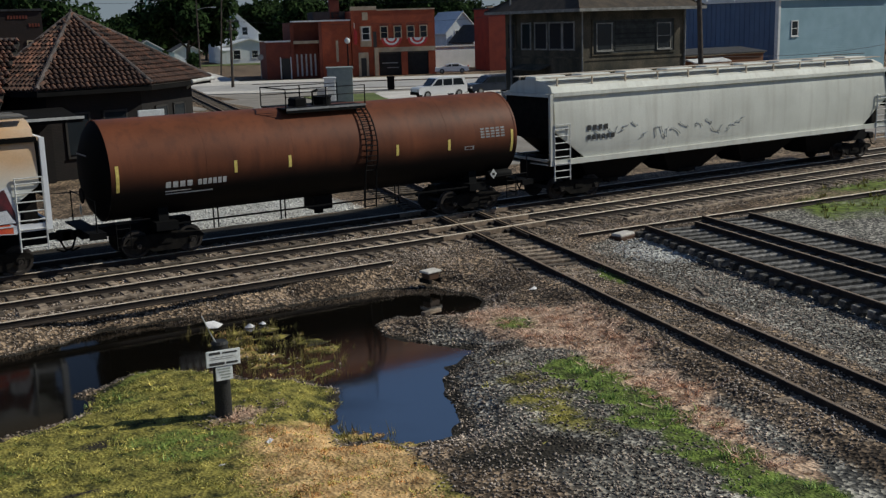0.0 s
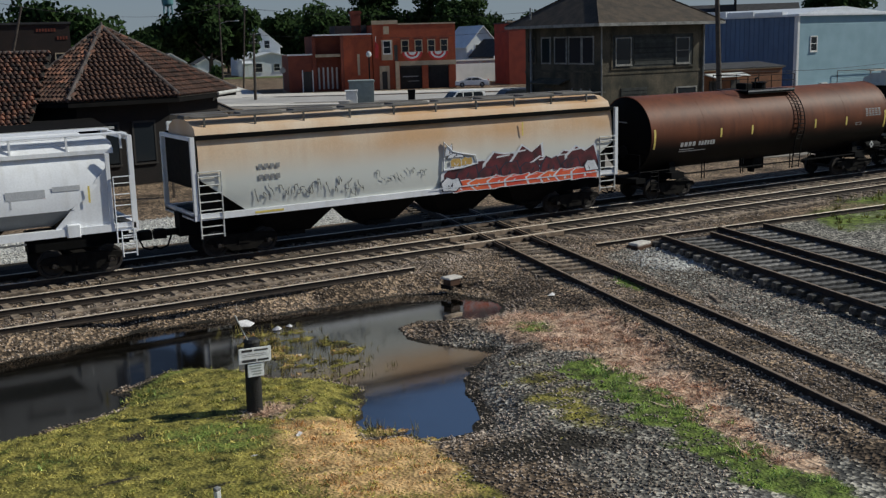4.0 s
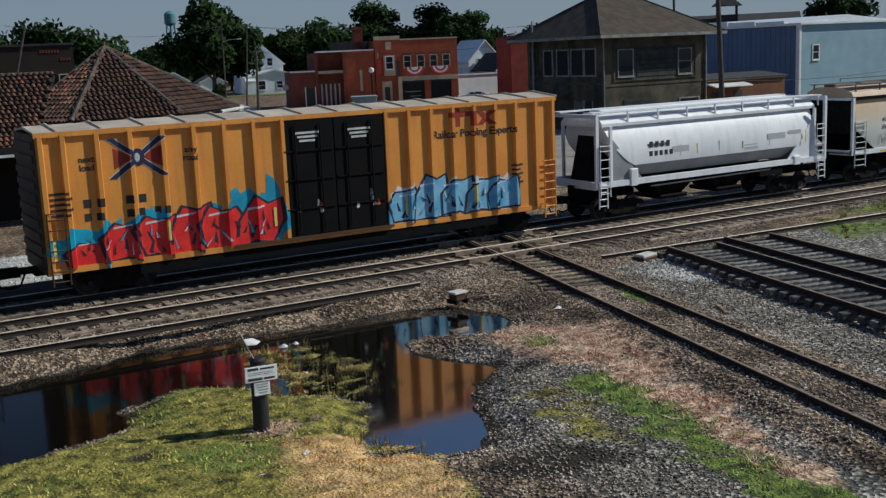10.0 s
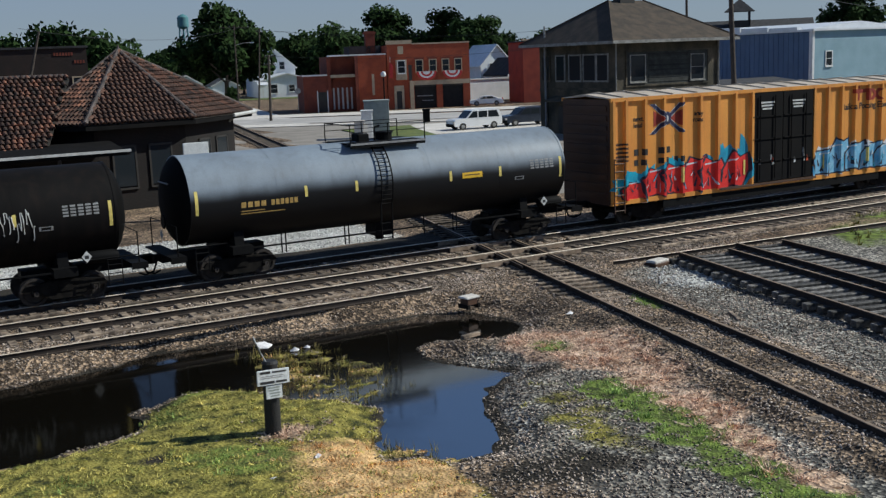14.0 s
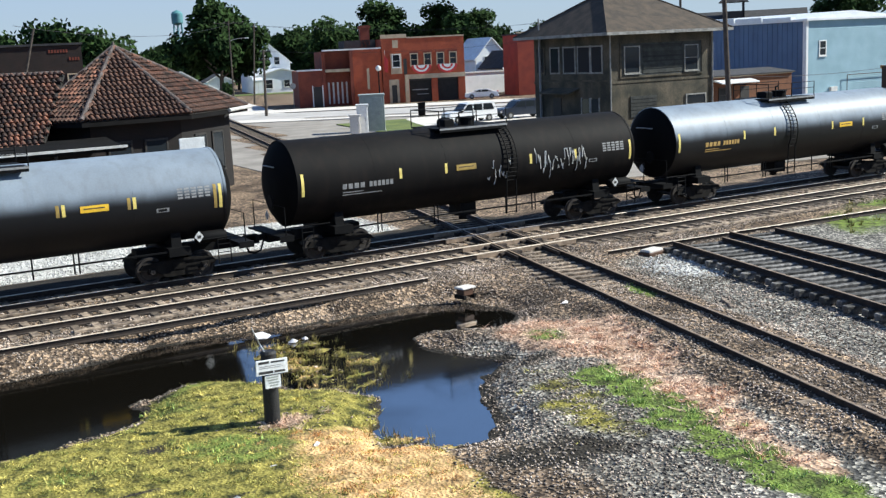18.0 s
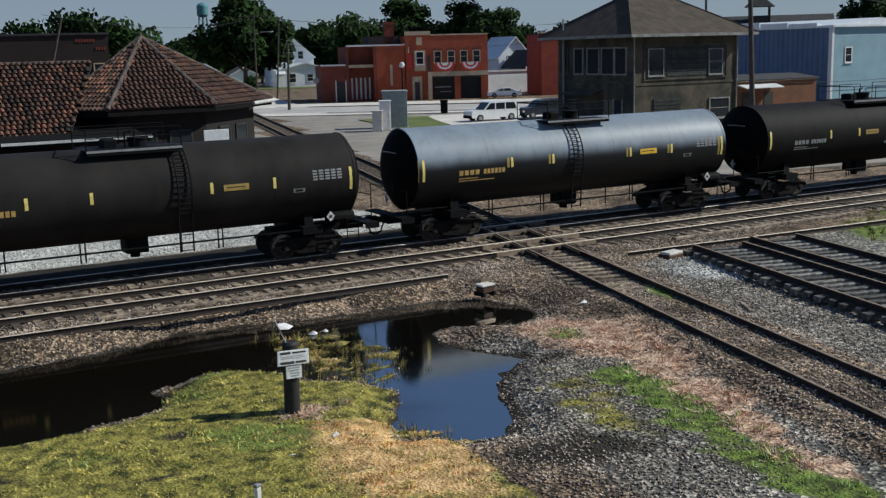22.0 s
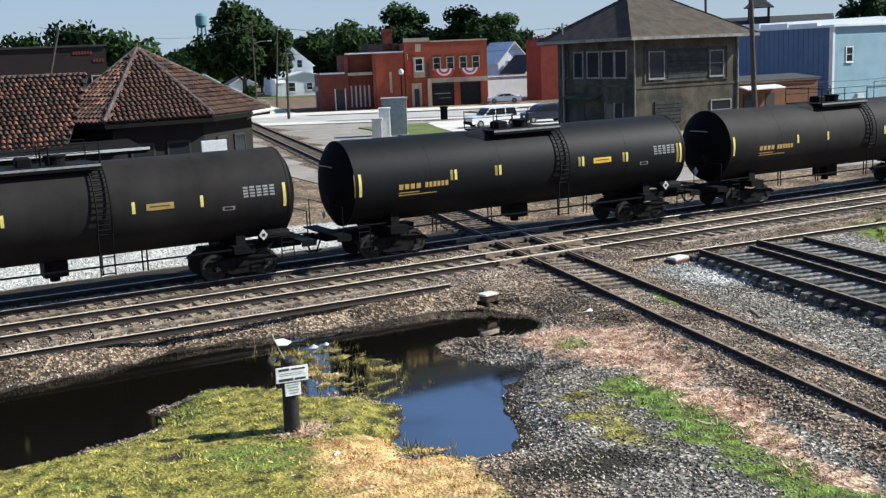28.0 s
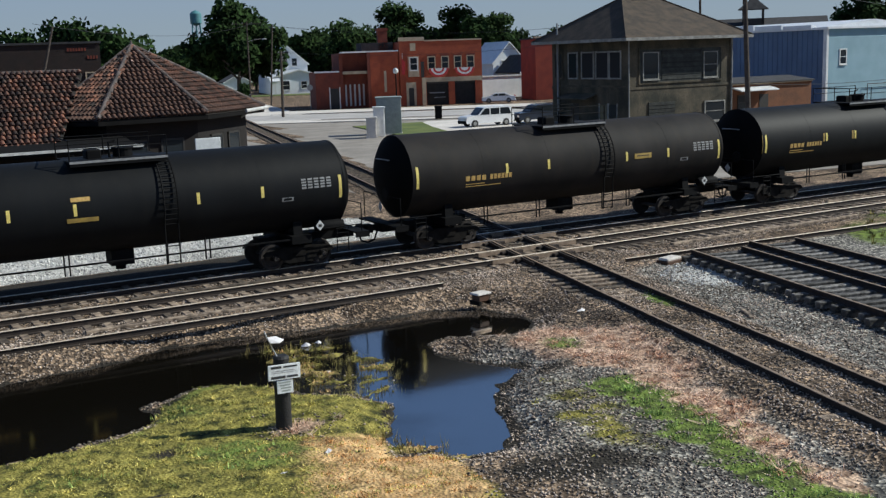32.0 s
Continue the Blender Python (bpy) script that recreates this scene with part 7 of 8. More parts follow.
# ---- houses and sheds of the town ----
def gable_house(name, label, at, w, d, wall, ridge, wall_mat, roof_mat, windows=(), porch=None, o=0.4):
    """A house with its gable end to its own -y."""
    h = thing(name, label, "house", at=at)
    part("wall", Geo().prism([(-w / 2, 0), (w / 2, 0), (w / 2, wall), (0, ridge - 0.15), (-w / 2, wall)], "y", 0, d), wall_mat, h)
    k = (ridge - wall) / (w / 2)
    for s in (-1, 1):
        part("roof", Geo().prism([(0, ridge), (s * (w / 2 + o), wall - k * o), (s * (w / 2 + o), wall - k * o - 0.18), (0, ridge - 0.18)], "y", -o, d + o), roof_mat, h)
    part("bargeboard", Geo().prism([(-w / 2 - o, wall - k * o), (0, ridge), (w / 2 + o, wall - k * o), (w / 2 + o, wall - k * o - 0.25), (0, ridge - 0.25), (-w / 2 - o, wall - k * o - 0.25)], "y", -o - 0.06, -o), WHITE_PAINT, h)
    for x0, z0, x1, z1 in windows:
        window(h, x0, z0, x1, z1, -0.02, WHITE_PAINT, 0.1, 1)
    if porch:
        x0, x1, z, dep = porch
        part("porch_roof", Geo().prism([(0, z + 0.8), (-dep, z), (-dep, z - 0.15), (0, z + 0.6)], "x", x0, x1), roof_mat, h)
        for x in (x0 + 0.1, (x0 + x1) / 2, x1 - 0.1):
            part("porch_post", Geo().box(x - 0.08, -dep + 0.1, 0, x + 0.08, -dep + 0.26, z), WHITE_PAINT, h)
    return h


gable_house("white_house", "white clapboard house with a broad gable before dark trees", pose(92.4, 229.5, -0.3, 0, 0, -12), 9.6, 11, 6.6, 10.8, SIDING_WHITE, ROOF_WHITE, ((-2.6, 6.0, -1.5, 7.6), (-0.6, 7.8, 0.6, 9.2), (1.3, 6.0, 2.4, 7.6)), None)
gable_house("white_garage", "low white garage with a wide shallow gable", pose(91.6, 220.5, -0.3, 0, 0, -12), 12.2, 8, 3.7, 5.2, SIDING_WHITE, ROOF_WHITE, ((-3.6, 1.0, -2.2, 2.8), (0.4, 1.2, 1.6, 2.6), (2.2, 1.2, 3.4, 2.6)), (-6.6, -4.4, 2.9, 1.4))
gable_house("white_house", "tall white house behind the fire station", pose(108.2, 163, -0.3, 0, 0, -6), 6.4, 9, 5.8, 9.2, SIDING_WHITE, ROOF_WHITE, ((-1.4, 4.4, -0.6, 5.8),))
gable_house("small_house", "small white house with a dark roof", pose(107.4, 154, -0.3, 0, 0, -4), 5.4, 8, 4.2, 6.8, SIDING_WHITE, ROOF_DARK, ((-0.9, 1.4, 0.1, 3.0),))
gable_house("tan_shed", "small tan board shed", pose(101.6, 141.5, -0.3, 0, 0, -10), 3.6, 4, 4.9, 5.1, TAN_WALL, ROOF_DARK)
gable_house("pale_house", "pale blue-grey house half hidden by trees", pose(71, 226, -0.3, 0, 0, -14), 6.0, 10, 3.8, 5.6, SIDING_PALE, ROOF_DARK, ((-2, 1, -1, 3), (1, 1, 2, 3)))
gable_house("pale_house", "white house beside the big tree", pose(79.5, 226, -0.3, 0, 0, -12), 5.4, 10, 3.2, 4.6, SIDING_WHITE, ROOF_DARK)


def flat_block(name, label, at, w, d, h, wall, roof, category="building", cop=None):
    b = thing(name, label, category, at=at)
    part("wall", Geo().box(-w / 2, 0, 0, w / 2, d, h), wall, b)
    part("roof", Geo().box(-w / 2 - 0.15, -0.15, h, w / 2 + 0.15, d + 0.15, h + 0.2), roof, b)
    if cop:
        part("coping", Geo().box(-w / 2 - 0.2, -0.2, h + 0.2, w / 2 + 0.2, 0.1, h + 0.4), cop, b)
    return b


rb = flat_block("red_outbuilding", "plain red-painted block beside the control tower", pose(96.6, 134, -0.3, 0, 0, -16), 5.0, 7, 9.0, RED_WALL, ROOF_DARK, cop=STONE_TRIM)
flat_block("white_fence", "low white wall beside the fire station", pose(97.6, 149, -0.3, 0, 0, -8), 9.0, 0.5, 3.4, SIDING_WHITE, WHITE_PAINT, "wall")
db = flat_block("dark_brick_warehouse", "dark brick warehouse with faint painted sign", pose(12.0, 109.6, -0.3, 0, 0, -10), 24.8, 16, 9.4, SHADE_BRICK, ROOF_DARK)
for row, (x0, n) in enumerate(((9.4, 7), (11.2, 4))):
    for i in range(n):
        slab(db, "painted_sign", x0 + i * 0.26, 8.7 - row * 0.75, x0 + 0.17 + i * 0.26, 9.0 - row * 0.75, -0.05, 0.0, BRICK_DARK)
for x in (-9, -5, -1, 3, 7, 11):
    window(db, x, 4.5, x + 1.3, 6.6, -0.02, STONE_TRIM, 0.12, 1)


def blue_building():
    b = thing("blue_warehouse", "blue metal warehouse with a white roof, its long side in shade", "building", at=pose(96.6, 82.6, -0.3, 0, 0, -1.8))
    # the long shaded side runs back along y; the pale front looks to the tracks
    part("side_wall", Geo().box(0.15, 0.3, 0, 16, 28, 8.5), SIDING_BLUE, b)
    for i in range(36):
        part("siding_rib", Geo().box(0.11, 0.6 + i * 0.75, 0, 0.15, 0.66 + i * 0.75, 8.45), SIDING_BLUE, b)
    part("roof", Geo().prism([(-0.2, 8.45), (-0.2, 8.7), (8, 9.5), (16.2, 8.7), (16.2, 8.45)], "y", 0.32, 28), ROOF_WHITE, b, "white stepped metal roof")
    for i in range(5):
        part("roof_step", Geo().box(-0.3, 2.0 + i * 4.4, 8.6, 0.5, 6.2 + i * 4.4, 9.0 + i * 0.14), ROOF_WHITE, b)
    f = thing("pale_clapboard_house", "pale blue clapboard house with one small window", "house", at=pose(96.6, 82.6, -0.3, 0, 0, -1.8))
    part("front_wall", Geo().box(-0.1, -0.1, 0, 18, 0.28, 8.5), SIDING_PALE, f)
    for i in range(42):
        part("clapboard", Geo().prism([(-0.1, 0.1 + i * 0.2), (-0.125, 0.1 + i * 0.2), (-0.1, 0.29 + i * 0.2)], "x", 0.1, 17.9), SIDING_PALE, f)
    part("corner_board", Geo().box(-0.2, -0.2, 0, 0.12, 0.3, 8.5), WHITE_PAINT, f)
    part("eave", Geo().box(-0.4, -0.5, 8.5, 18.3, 0.3, 8.72), ROOF_WHITE, f)
    window(f, 2.0, 4.7, 2.9, 6.2, -0.12, WHITE_PAINT, 0.12, 1)
    part("wall_box", Geo().box(3.6, -0.45, 0.6, 4.6, -0.1, 1.1), PALE_TRIM, f)
    part("wire_bracket", Geo().line([(6.2, -0.4, 2.3), (14.0, -0.4, 2.3)], 0.05).line([(6.2, -0.4, 0), (6.2, -0.4, 2.3)], 0.05), POLE_WOOD, f)
    g = thing("brick_garage", "low orange-brick garage with dark roof and white awning", "garage", at=pose(83.5, 78, -0.3, 0, 0, -1.8))
    part("wall", Geo().box(-5.6, 0, 0, 5.4, 7, 3.3), BRICK_ORANGE, g)
    part("roof", Geo().prism([(-0.3, 3.3), (-0.3, 3.42), (3.5, 3.85), (7.3, 3.5), (7.3, 3.3)], "x", -5.8, 5.6), ROOF_DARK, g)
    part("coping", Geo().box(-5.7, -0.1, 3.2, 5.5, 0, 3.35), STONE_TRIM, g)
    part("awning", Geo().prism([(-1.3, 2.7), (0, 3.0), (0, 2.85), (-1.3, 2.6)], "x", -5.4, -0.4), WHITE_PAINT, g)
    window(g, -4.6, 0.8, -3.2, 2.1, -0.02, DARK_TRIM)
    part("door", Geo().box(-1.8, -0.05, 0, -0.6, 0.0, 2.2), DARK_TRIM, g)
    c = thing("church_belfry", "dark open belfry on a long church roof", "church", at=pose(136.6, 132.1, -0.3, 0, 0, -46))
    part("nave_wall", Geo().box(-6, 0, 0, 12, 20, 8.5), SIDING_WHITE, c)
    part("nave_roof", Geo().prism([(-0.6, 8.2), (9, 11.6), (20.6, 8.2)], "x", -6.5, 12.2), ROOF_DARK, c)
    for x in (-1.8, 1.4):
        for y in (4.0, 7.2):
            part("belfry_post", Geo().box(x, y, 8, x + 0.4, y + 0.4, 13.1), DARK_TRIM, c)
    part("belfry_base", Geo().box(-1.8, 4.0, 8, 1.8, 7.6, 11.5), DARK_TRIM, c)
    part("belfry_roof", Geo().add([(-2.5, 3.3, 13.0), (2.5, 3.3, 13.0), (2.5, 8.3, 13.0), (-2.5, 8.3, 13.0), (0, 5.8, 15.2)], [(0, 1, 4), (1, 2, 4), (2, 3, 4), (3, 0, 4), (3, 2, 1, 0)]), ROOF_DARK, c)


blue_building()


def water_tower():
    w = thing("water_tower", "teal water tower on tall splayed legs", "water tower", at=pose(126.3, 400.4, -0.3, 0, 0, 0))
    g = Geo().lathe_x([(21.2, 0.2), (21.6, 1.6), (22.2, 2.1), (25.6, 2.1), (26.3, 1.5), (26.9, 0.1)], 20)
    part("tank", Geo().add([(p[1], p[2], p[0]) for p in g.v], g.f), TEAL, w, smooth=True)
    for a in range(4):
        c, s = math.cos(a * math.pi / 2 + 0.5), math.sin(a * math.pi / 2 + 0.5)
        part("leg", Geo().tube((3.6 * c, 3.6 * s, 0), (1.9 * c, 1.9 * s, 22.3), 0.28, 8), TEAL, w)
        for k in range(3):
            z0, z1 = 2 + 6.5 * k, 8.5 + 6.5 * k
            r0, r1 = 3.6 - 1.7 * z0 / 22.3, 3.6 - 1.7 * z1 / 22.3
            c2, s2 = math.cos(a * math.pi / 2 + 0.5 + math.pi / 2), math.sin(a * math.pi / 2 + 0.5 + math.pi / 2)
            part("brace", Geo().tube((r0 * c, r0 * s, z0), (r1 * c2, r1 * s2, z1), 0.06, 5), TEAL, w)
    part("riser", Geo().tube((0, 0, 0), (0, 0, 21.5), 0.35, 8), TEAL, w)


water_tower()


# ---- street, pavement, lawn and lot, laid a little above the ground ----
def patch(name, label, category, poly, material, z, drop=0.06):
    thing(name, label, category, kind="structure", geo=Geo().prism(poly, "z", z - drop, z), material=material)


def band(cx, cy, rz, length, width):
    c, s = math.cos(radians(rz)), math.sin(radians(rz))
    return [(cx + a * c - b * s, cy + a * s + b * c) for a, b in ((-length / 2, -width / 2), (length / 2, -width / 2), (length / 2, width / 2), (-length / 2, width / 2))]


patch("lot", "dusty gravel lot beyond the tracks", "ground", [(24, 46), (60, 40), (110, 60), (70, 118), (34, 150), (28, 110)], LOT_GRAVEL, -0.29)
patch("road", "worn pale asphalt street before the fire station", "road", band(64, 120, -34, 170, 13), ASPHALT, -0.262)
patch("road", "side street running off between the houses", "road", band(60, 178, 76, 120, 13), CONCRETE, -0.266)
patch("pavement", "bright concrete apron before the fire station", "pavement", band(74.2, 128.6, -31, 46, 8.0), CONCRETE, -0.22)
patch("pavement", "bright concrete pavement along the near kerb", "pavement", band(58.8, 109.4, -34, 120, 2.6), CONCRETE, -0.20)
patch("parking", "sunlit concrete parking strip behind the tracks", "pavement", [(49.5, 88.5), (72, 84), (78, 92), (58, 104), (52, 97)], CONCRETE, -0.235)
patch("lawn", "small mown lawn beside the parked cars", "lawn", [(45.5, 86.5), (50.5, 86.0), (53.5, 95.0), (56.5, 102.5), (48.5, 103.0)], LAWN, -0.2)
patch("lawn", "lawn of the white house", "lawn", band(90, 214, -22, 40, 10), LAWN, -0.24)


# ---- parked vehicles ----
def vehicle(label, paint, at, long=4.9, tall=1.75, suv=True):
    c = thing("parked_car", label, "car", at=at, group="parked cars")
    h = long / 2
    if suv:
        side = [(-h, 0.45), (-h + 0.05, 0.95), (-h + 0.25, 1.06), (-h + 1.35, 1.14), (-h + 2.05, tall - 0.05), (-h + 2.4, tall), (h - 0.6, tall), (h - 0.3, tall - 0.08), (h - 0.02, 1.12), (h, 0.5), (h - 0.1, 0.35), (-h + 0.1, 0.35)]
        glass = [(-h + 1.55, 1.16), (-h + 2.12, tall - 0.14), (h - 0.62, tall - 0.12), (h - 0.35, 1.14)]
    else:
        side = [(-h, 0.4), (-h + 0.05, 0.8), (-h + 1.2, 0.95), (-h + 1.9, tall - 0.02), (h - 1.5, tall), (h - 0.7, 1.0), (h, 0.9), (h, 0.4), (h - 0.1, 0.3), (-h + 0.1, 0.3)]
        glass = [(-h + 1.4, 0.98), (-h + 2.0, tall - 0.1), (h - 1.6, tall - 0.1), (h - 0.95, 1.0)]
    part("body", Geo().prism(side, "y", -0.9, 0.9), paint, c)
    part("side_glass", Geo().prism(glass, "y", -0.915, 0.915), GLASS, c)
    for x in (-0.1, 1.0):
        part("pillar", Geo().box(x, -0.925, 1.0, x + 0.1, 0.925, tall - 0.1), paint, c)
    part("windscreen", Geo().prism([(-h + 1.4, 1.16), (-h + 1.98, tall - 0.12), (-h + 1.92, tall - 0.08), (-h + 1.3, 1.16)], "y", -0.75, 0.75), GLASS, c)
    part("bumper", Geo().cbox(-h - 0.06, -0.88, 0.32, -h + 0.2, 0.88, 0.62, 0.04), BLACK_STEEL if suv else paint, c)
    part("bumper", Geo().cbox(h - 0.2, -0.88, 0.32, h + 0.06, 0.88, 0.6, 0.04), BLACK_STEEL if suv else paint, c)
    for y in (-0.7, 0.7):
        part("headlight", Geo().cbox(-h - 0.03, y - 0.15, 0.66, -h + 0.1, y + 0.15, 0.84, 0.02), STENCIL_WHITE, c)
        part("tail_light", Geo().cbox(h - 0.1, y - 0.12, 0.8, h + 0.03, y + 0.12, 1.05, 0.02), BUNT_RED, c)
    for x in (-h + 0.95, h - 0.95):
        for s in (-1, 1):
            w = part("wheel", Geo().tube((x, s * 0.72, 0.35), (x, s * 0.94, 0.35), 0.35, 16), TYRE, c)
            part("rim", Geo().tube((x, s * 0.9, 0.35), (x, s * 0.955, 0.35), 0.2, 12), STENCIL_GREY, w)
    if suv:
        part("roof_rack", Geo().line([(-0.6, -0.6, tall + 0.06), (h - 0.5, -0.6, tall + 0.06)], 0.03).line([(-0.6, 0.6, tall + 0.06), (h - 0.5, 0.6, tall + 0.06)], 0.03), paint, c)
    return c


vehicle("white sport utility car with dark bumper, parked beyond the tracks", CAR_WHITE, pose(57.4, 90.8, -0.235, 0, 0, -4), 5.4, 1.9)
vehicle("dark blue pickup-sized car parked beside the white one", CAR_DARK, pose(63.6, 90.6, -0.235, 0, 0, -4), 5.6, 1.8)
vehicle("white saloon parked beside the fire station", CAR_WHITE, pose(86.0, 132.5, -0.22, 0, 0, -32), 4.8, 1.4, False)
vehicle("dark saloon parked by the white house", CAR_DARK, pose(94.5, 212.0, -0.24, 0, 0, -22), 4.8, 1.4, False)
vehicle("blue saloon parked further along", CAR_DARK, pose(99.0, 216.0, -0.24, 0, 0, -22), 4.8, 1.4, False)


# ---- street furniture, poles and wires ----
def utility_pole(label, x, y, height, lean=0.0, arms=((0.4, 2.6),), arm_rz=-25, lamp=None, r=0.15):
    p = thing("utility_pole", label, "utility pole", at=pose(x, y, -0.33, 0, lean, arm_rz))
    part("post", Geo().tube((0, 0, 0), (0, 0, height), r, 10, r * 0.65), POLE_WOOD, p)
    for drop, w in arms:
        a = part("crossarm", Geo().box(-w / 2, -0.06, height - drop - 0.12, w / 2, 0.06, height - drop), POLE_WOOD, p)
        for i in range(4):
            xx = -w / 2 + 0.15 + (w - 0.3) * i / 3
            part("insulator", Geo().tube((xx, 0, height - drop), (xx, 0, height - drop + 0.18), 0.05, 6), STENCIL_GREY, a)
    if lamp:
        z, reach = lamp
        a = part("lamp_arm", Geo().line([(0, 0, z), (reach * 0.5, 0, z + 0.35), (reach, 0, z + 0.4)], 0.05), STENCIL_GREY, p)
        part("lamp_head", Geo().cbox(reach - 0.1, -0.15, z + 0.3, reach + 0.6, 0.15, z + 0.48, 0.04), STENCIL_WHITE, a)
    return p


utility_pole("tall wooden utility pole with crossarm and street light", 65.0, 178.5, 14.0, 0.4, ((0.35, 5.0),), -20, (10.6, 2.6))
utility_pole("leaning wooden utility pole before the big tree", 64.6, 168, 13.0, 4.0, ((0.5, 1.2),), -21)
utility_pole("short wooden pole at the street corner", 51.6, 130.3, 8.4, 1.5, ((0.2, 1.0), (1.2, 1.4)), -22, None, 0.2)
utility_pole("dark leaning pole beside the control tower", 53.8, 52.2, 14.5, -2.5, ((0.5, 1.6),), -45, None, 0.2)
utility_pole("thin dark pole behind the control tower", 75.7, 79.9, 15.0, -1.0, ((0.4, 1.4),), -43, None, 0.16)
utility_pole("far pole with a wide crossarm beside dark trees", 133, 96, 12.5, 0, ((0.4, 6.0),), -50)
utility_pole("slanting bare pole behind the depot wing", 15.2, 97, 11.0, 15.0, (), -10)
utility_pole("short pole behind the depot wing", 9.0, 96, 10.0, 0, ((0.4, 1.2),), -10)


def wires():
    for i, (a, b, sag) in enumerate((((66, 178.5, 13.3), (16.5, 97, 10.6), 1.5), ((65.2, 178.3, 13.2), (136, 150, 12.5), 2.2), ((64.6, 168, 12.5), (120, 140, 12.0), 2.0), ((53.8, 52.2, 12), (133, 96, 12), 1.5), ((51.6, 130.3, 7.9), (84, 118, 7.6), 0.7), ((53.8, 52.2, 4.2), (110, 74, 4.0), 0.7))):
        a, b = Vector(a), Vector(b)
        pts = [a.lerp(b, k / 14) - Vector((0, 0, sag * 4 * (k / 14) * (1 - k / 14))) for k in range(15)]
        thing("overhead_wire", "thin black overhead wire strung between poles", "wire", group="overhead wires", geo=Geo().line(pts, 0.022, 4), material=WIRE)


wires()


def street_things():
    lamp = thing("street_lamp", "black post lamp with a white globe", "street lamp", at=pose(57.3, 109.6, -0.2))
    part("post", Geo().tube((0, 0, 0), (0, 0, 5.2), 0.1, 10, 0.07), BLACK_STEEL, lamp)
    part("base", Geo().tube((0, 0, 0), (0, 0, 0.9), 0.2, 10, 0.13), BLACK_STEEL, lamp)
    g = Geo().lathe_x([(5.15, 0.1), (5.25, 0.26), (5.45, 0.33), (5.65, 0.26), (5.8, 0.05)], 14)
    part("globe", Geo().add([(p[1], p[2], p[0]) for p in g.v], g.f), BULB, lamp, smooth=True)
    bin_ = thing("litter_bin", "black square litter bin on the pavement", "bin", at=pose(60.6, 105.9, -0.2, 0, 0, -30))
    part("body", Geo().cbox(-0.4, -0.4, 0, 0.4, 0.4, 1.25, 0.05), BLACK_STEEL, bin_)
    part("lid", Geo().cbox(-0.45, -0.45, 1.25, 0.45, 0.45, 1.45, 0.06), BLACK_STEEL, bin_)
    for i, (x, y, z, w, d, h, m, lab) in enumerate(((42.9, 87.2, -0.3, 0.9, 0.8, 1.9, CONCRETE, "grey weathered relay box"), (43.9, 87.6, -0.3, 1.0, 0.9, 2.75, WHITE_PAINT, "white upright relay cabinet"), (46.3, 90.3, -0.3, 2.3, 2.0, 3.5, CABINET_GREY, "grey-green signal hut with a flat top"))):
        c = thing("relay_cabinet", lab + " beyond the tracks", "cabinet", at=pose(x, y, z, 0, 0, -26), group="signal cabinets")
        part("housing", Geo().cbox(-w / 2, -d / 2, 0.1, w / 2, d / 2, h - 0.12, 0.03), m, c)
        part("lid", Geo().cbox(-w / 2 - 0.08, -d / 2 - 0.08, h - 0.14, w / 2 + 0.08, d / 2 + 0.08, h, 0.03), m, c)
        part("plinth", Geo().box(-w / 2 - 0.05, -d / 2 - 0.05, 0, w / 2 + 0.05, d / 2 + 0.05, 0.12), CONCRETE, c)
        dd = part("door", Geo().cbox(-w * 0.4, -d / 2 - 0.03, 0.25, w * 0.4, -d / 2, h - 0.3, 0.01), m, c)
        part("handle", Geo().box(w * 0.25, -d / 2 - 0.06, h * 0.45, w * 0.28, -d / 2 - 0.03, h * 0.55), STENCIL_GREY, dd)
    s = thing("road_sign", "road sign on a thin post at the crossing street", "sign", at=pose(61.8, 145, -0.3, 0, 0, -24))
    part("post", Geo().tube((0, 0, 0), (0, 0, 3.6), 0.05, 8), STENCIL_GREY, s)
    part("plate", Geo().prism([(0.45 * math.cos(math.pi * (i + 0.5) / 4), 3.2 + 0.45 * math.sin(math.pi * (i + 0.5) / 4)) for i in range(8)], "y", -0.08, -0.05), STENCIL_GREY, s)


street_things()


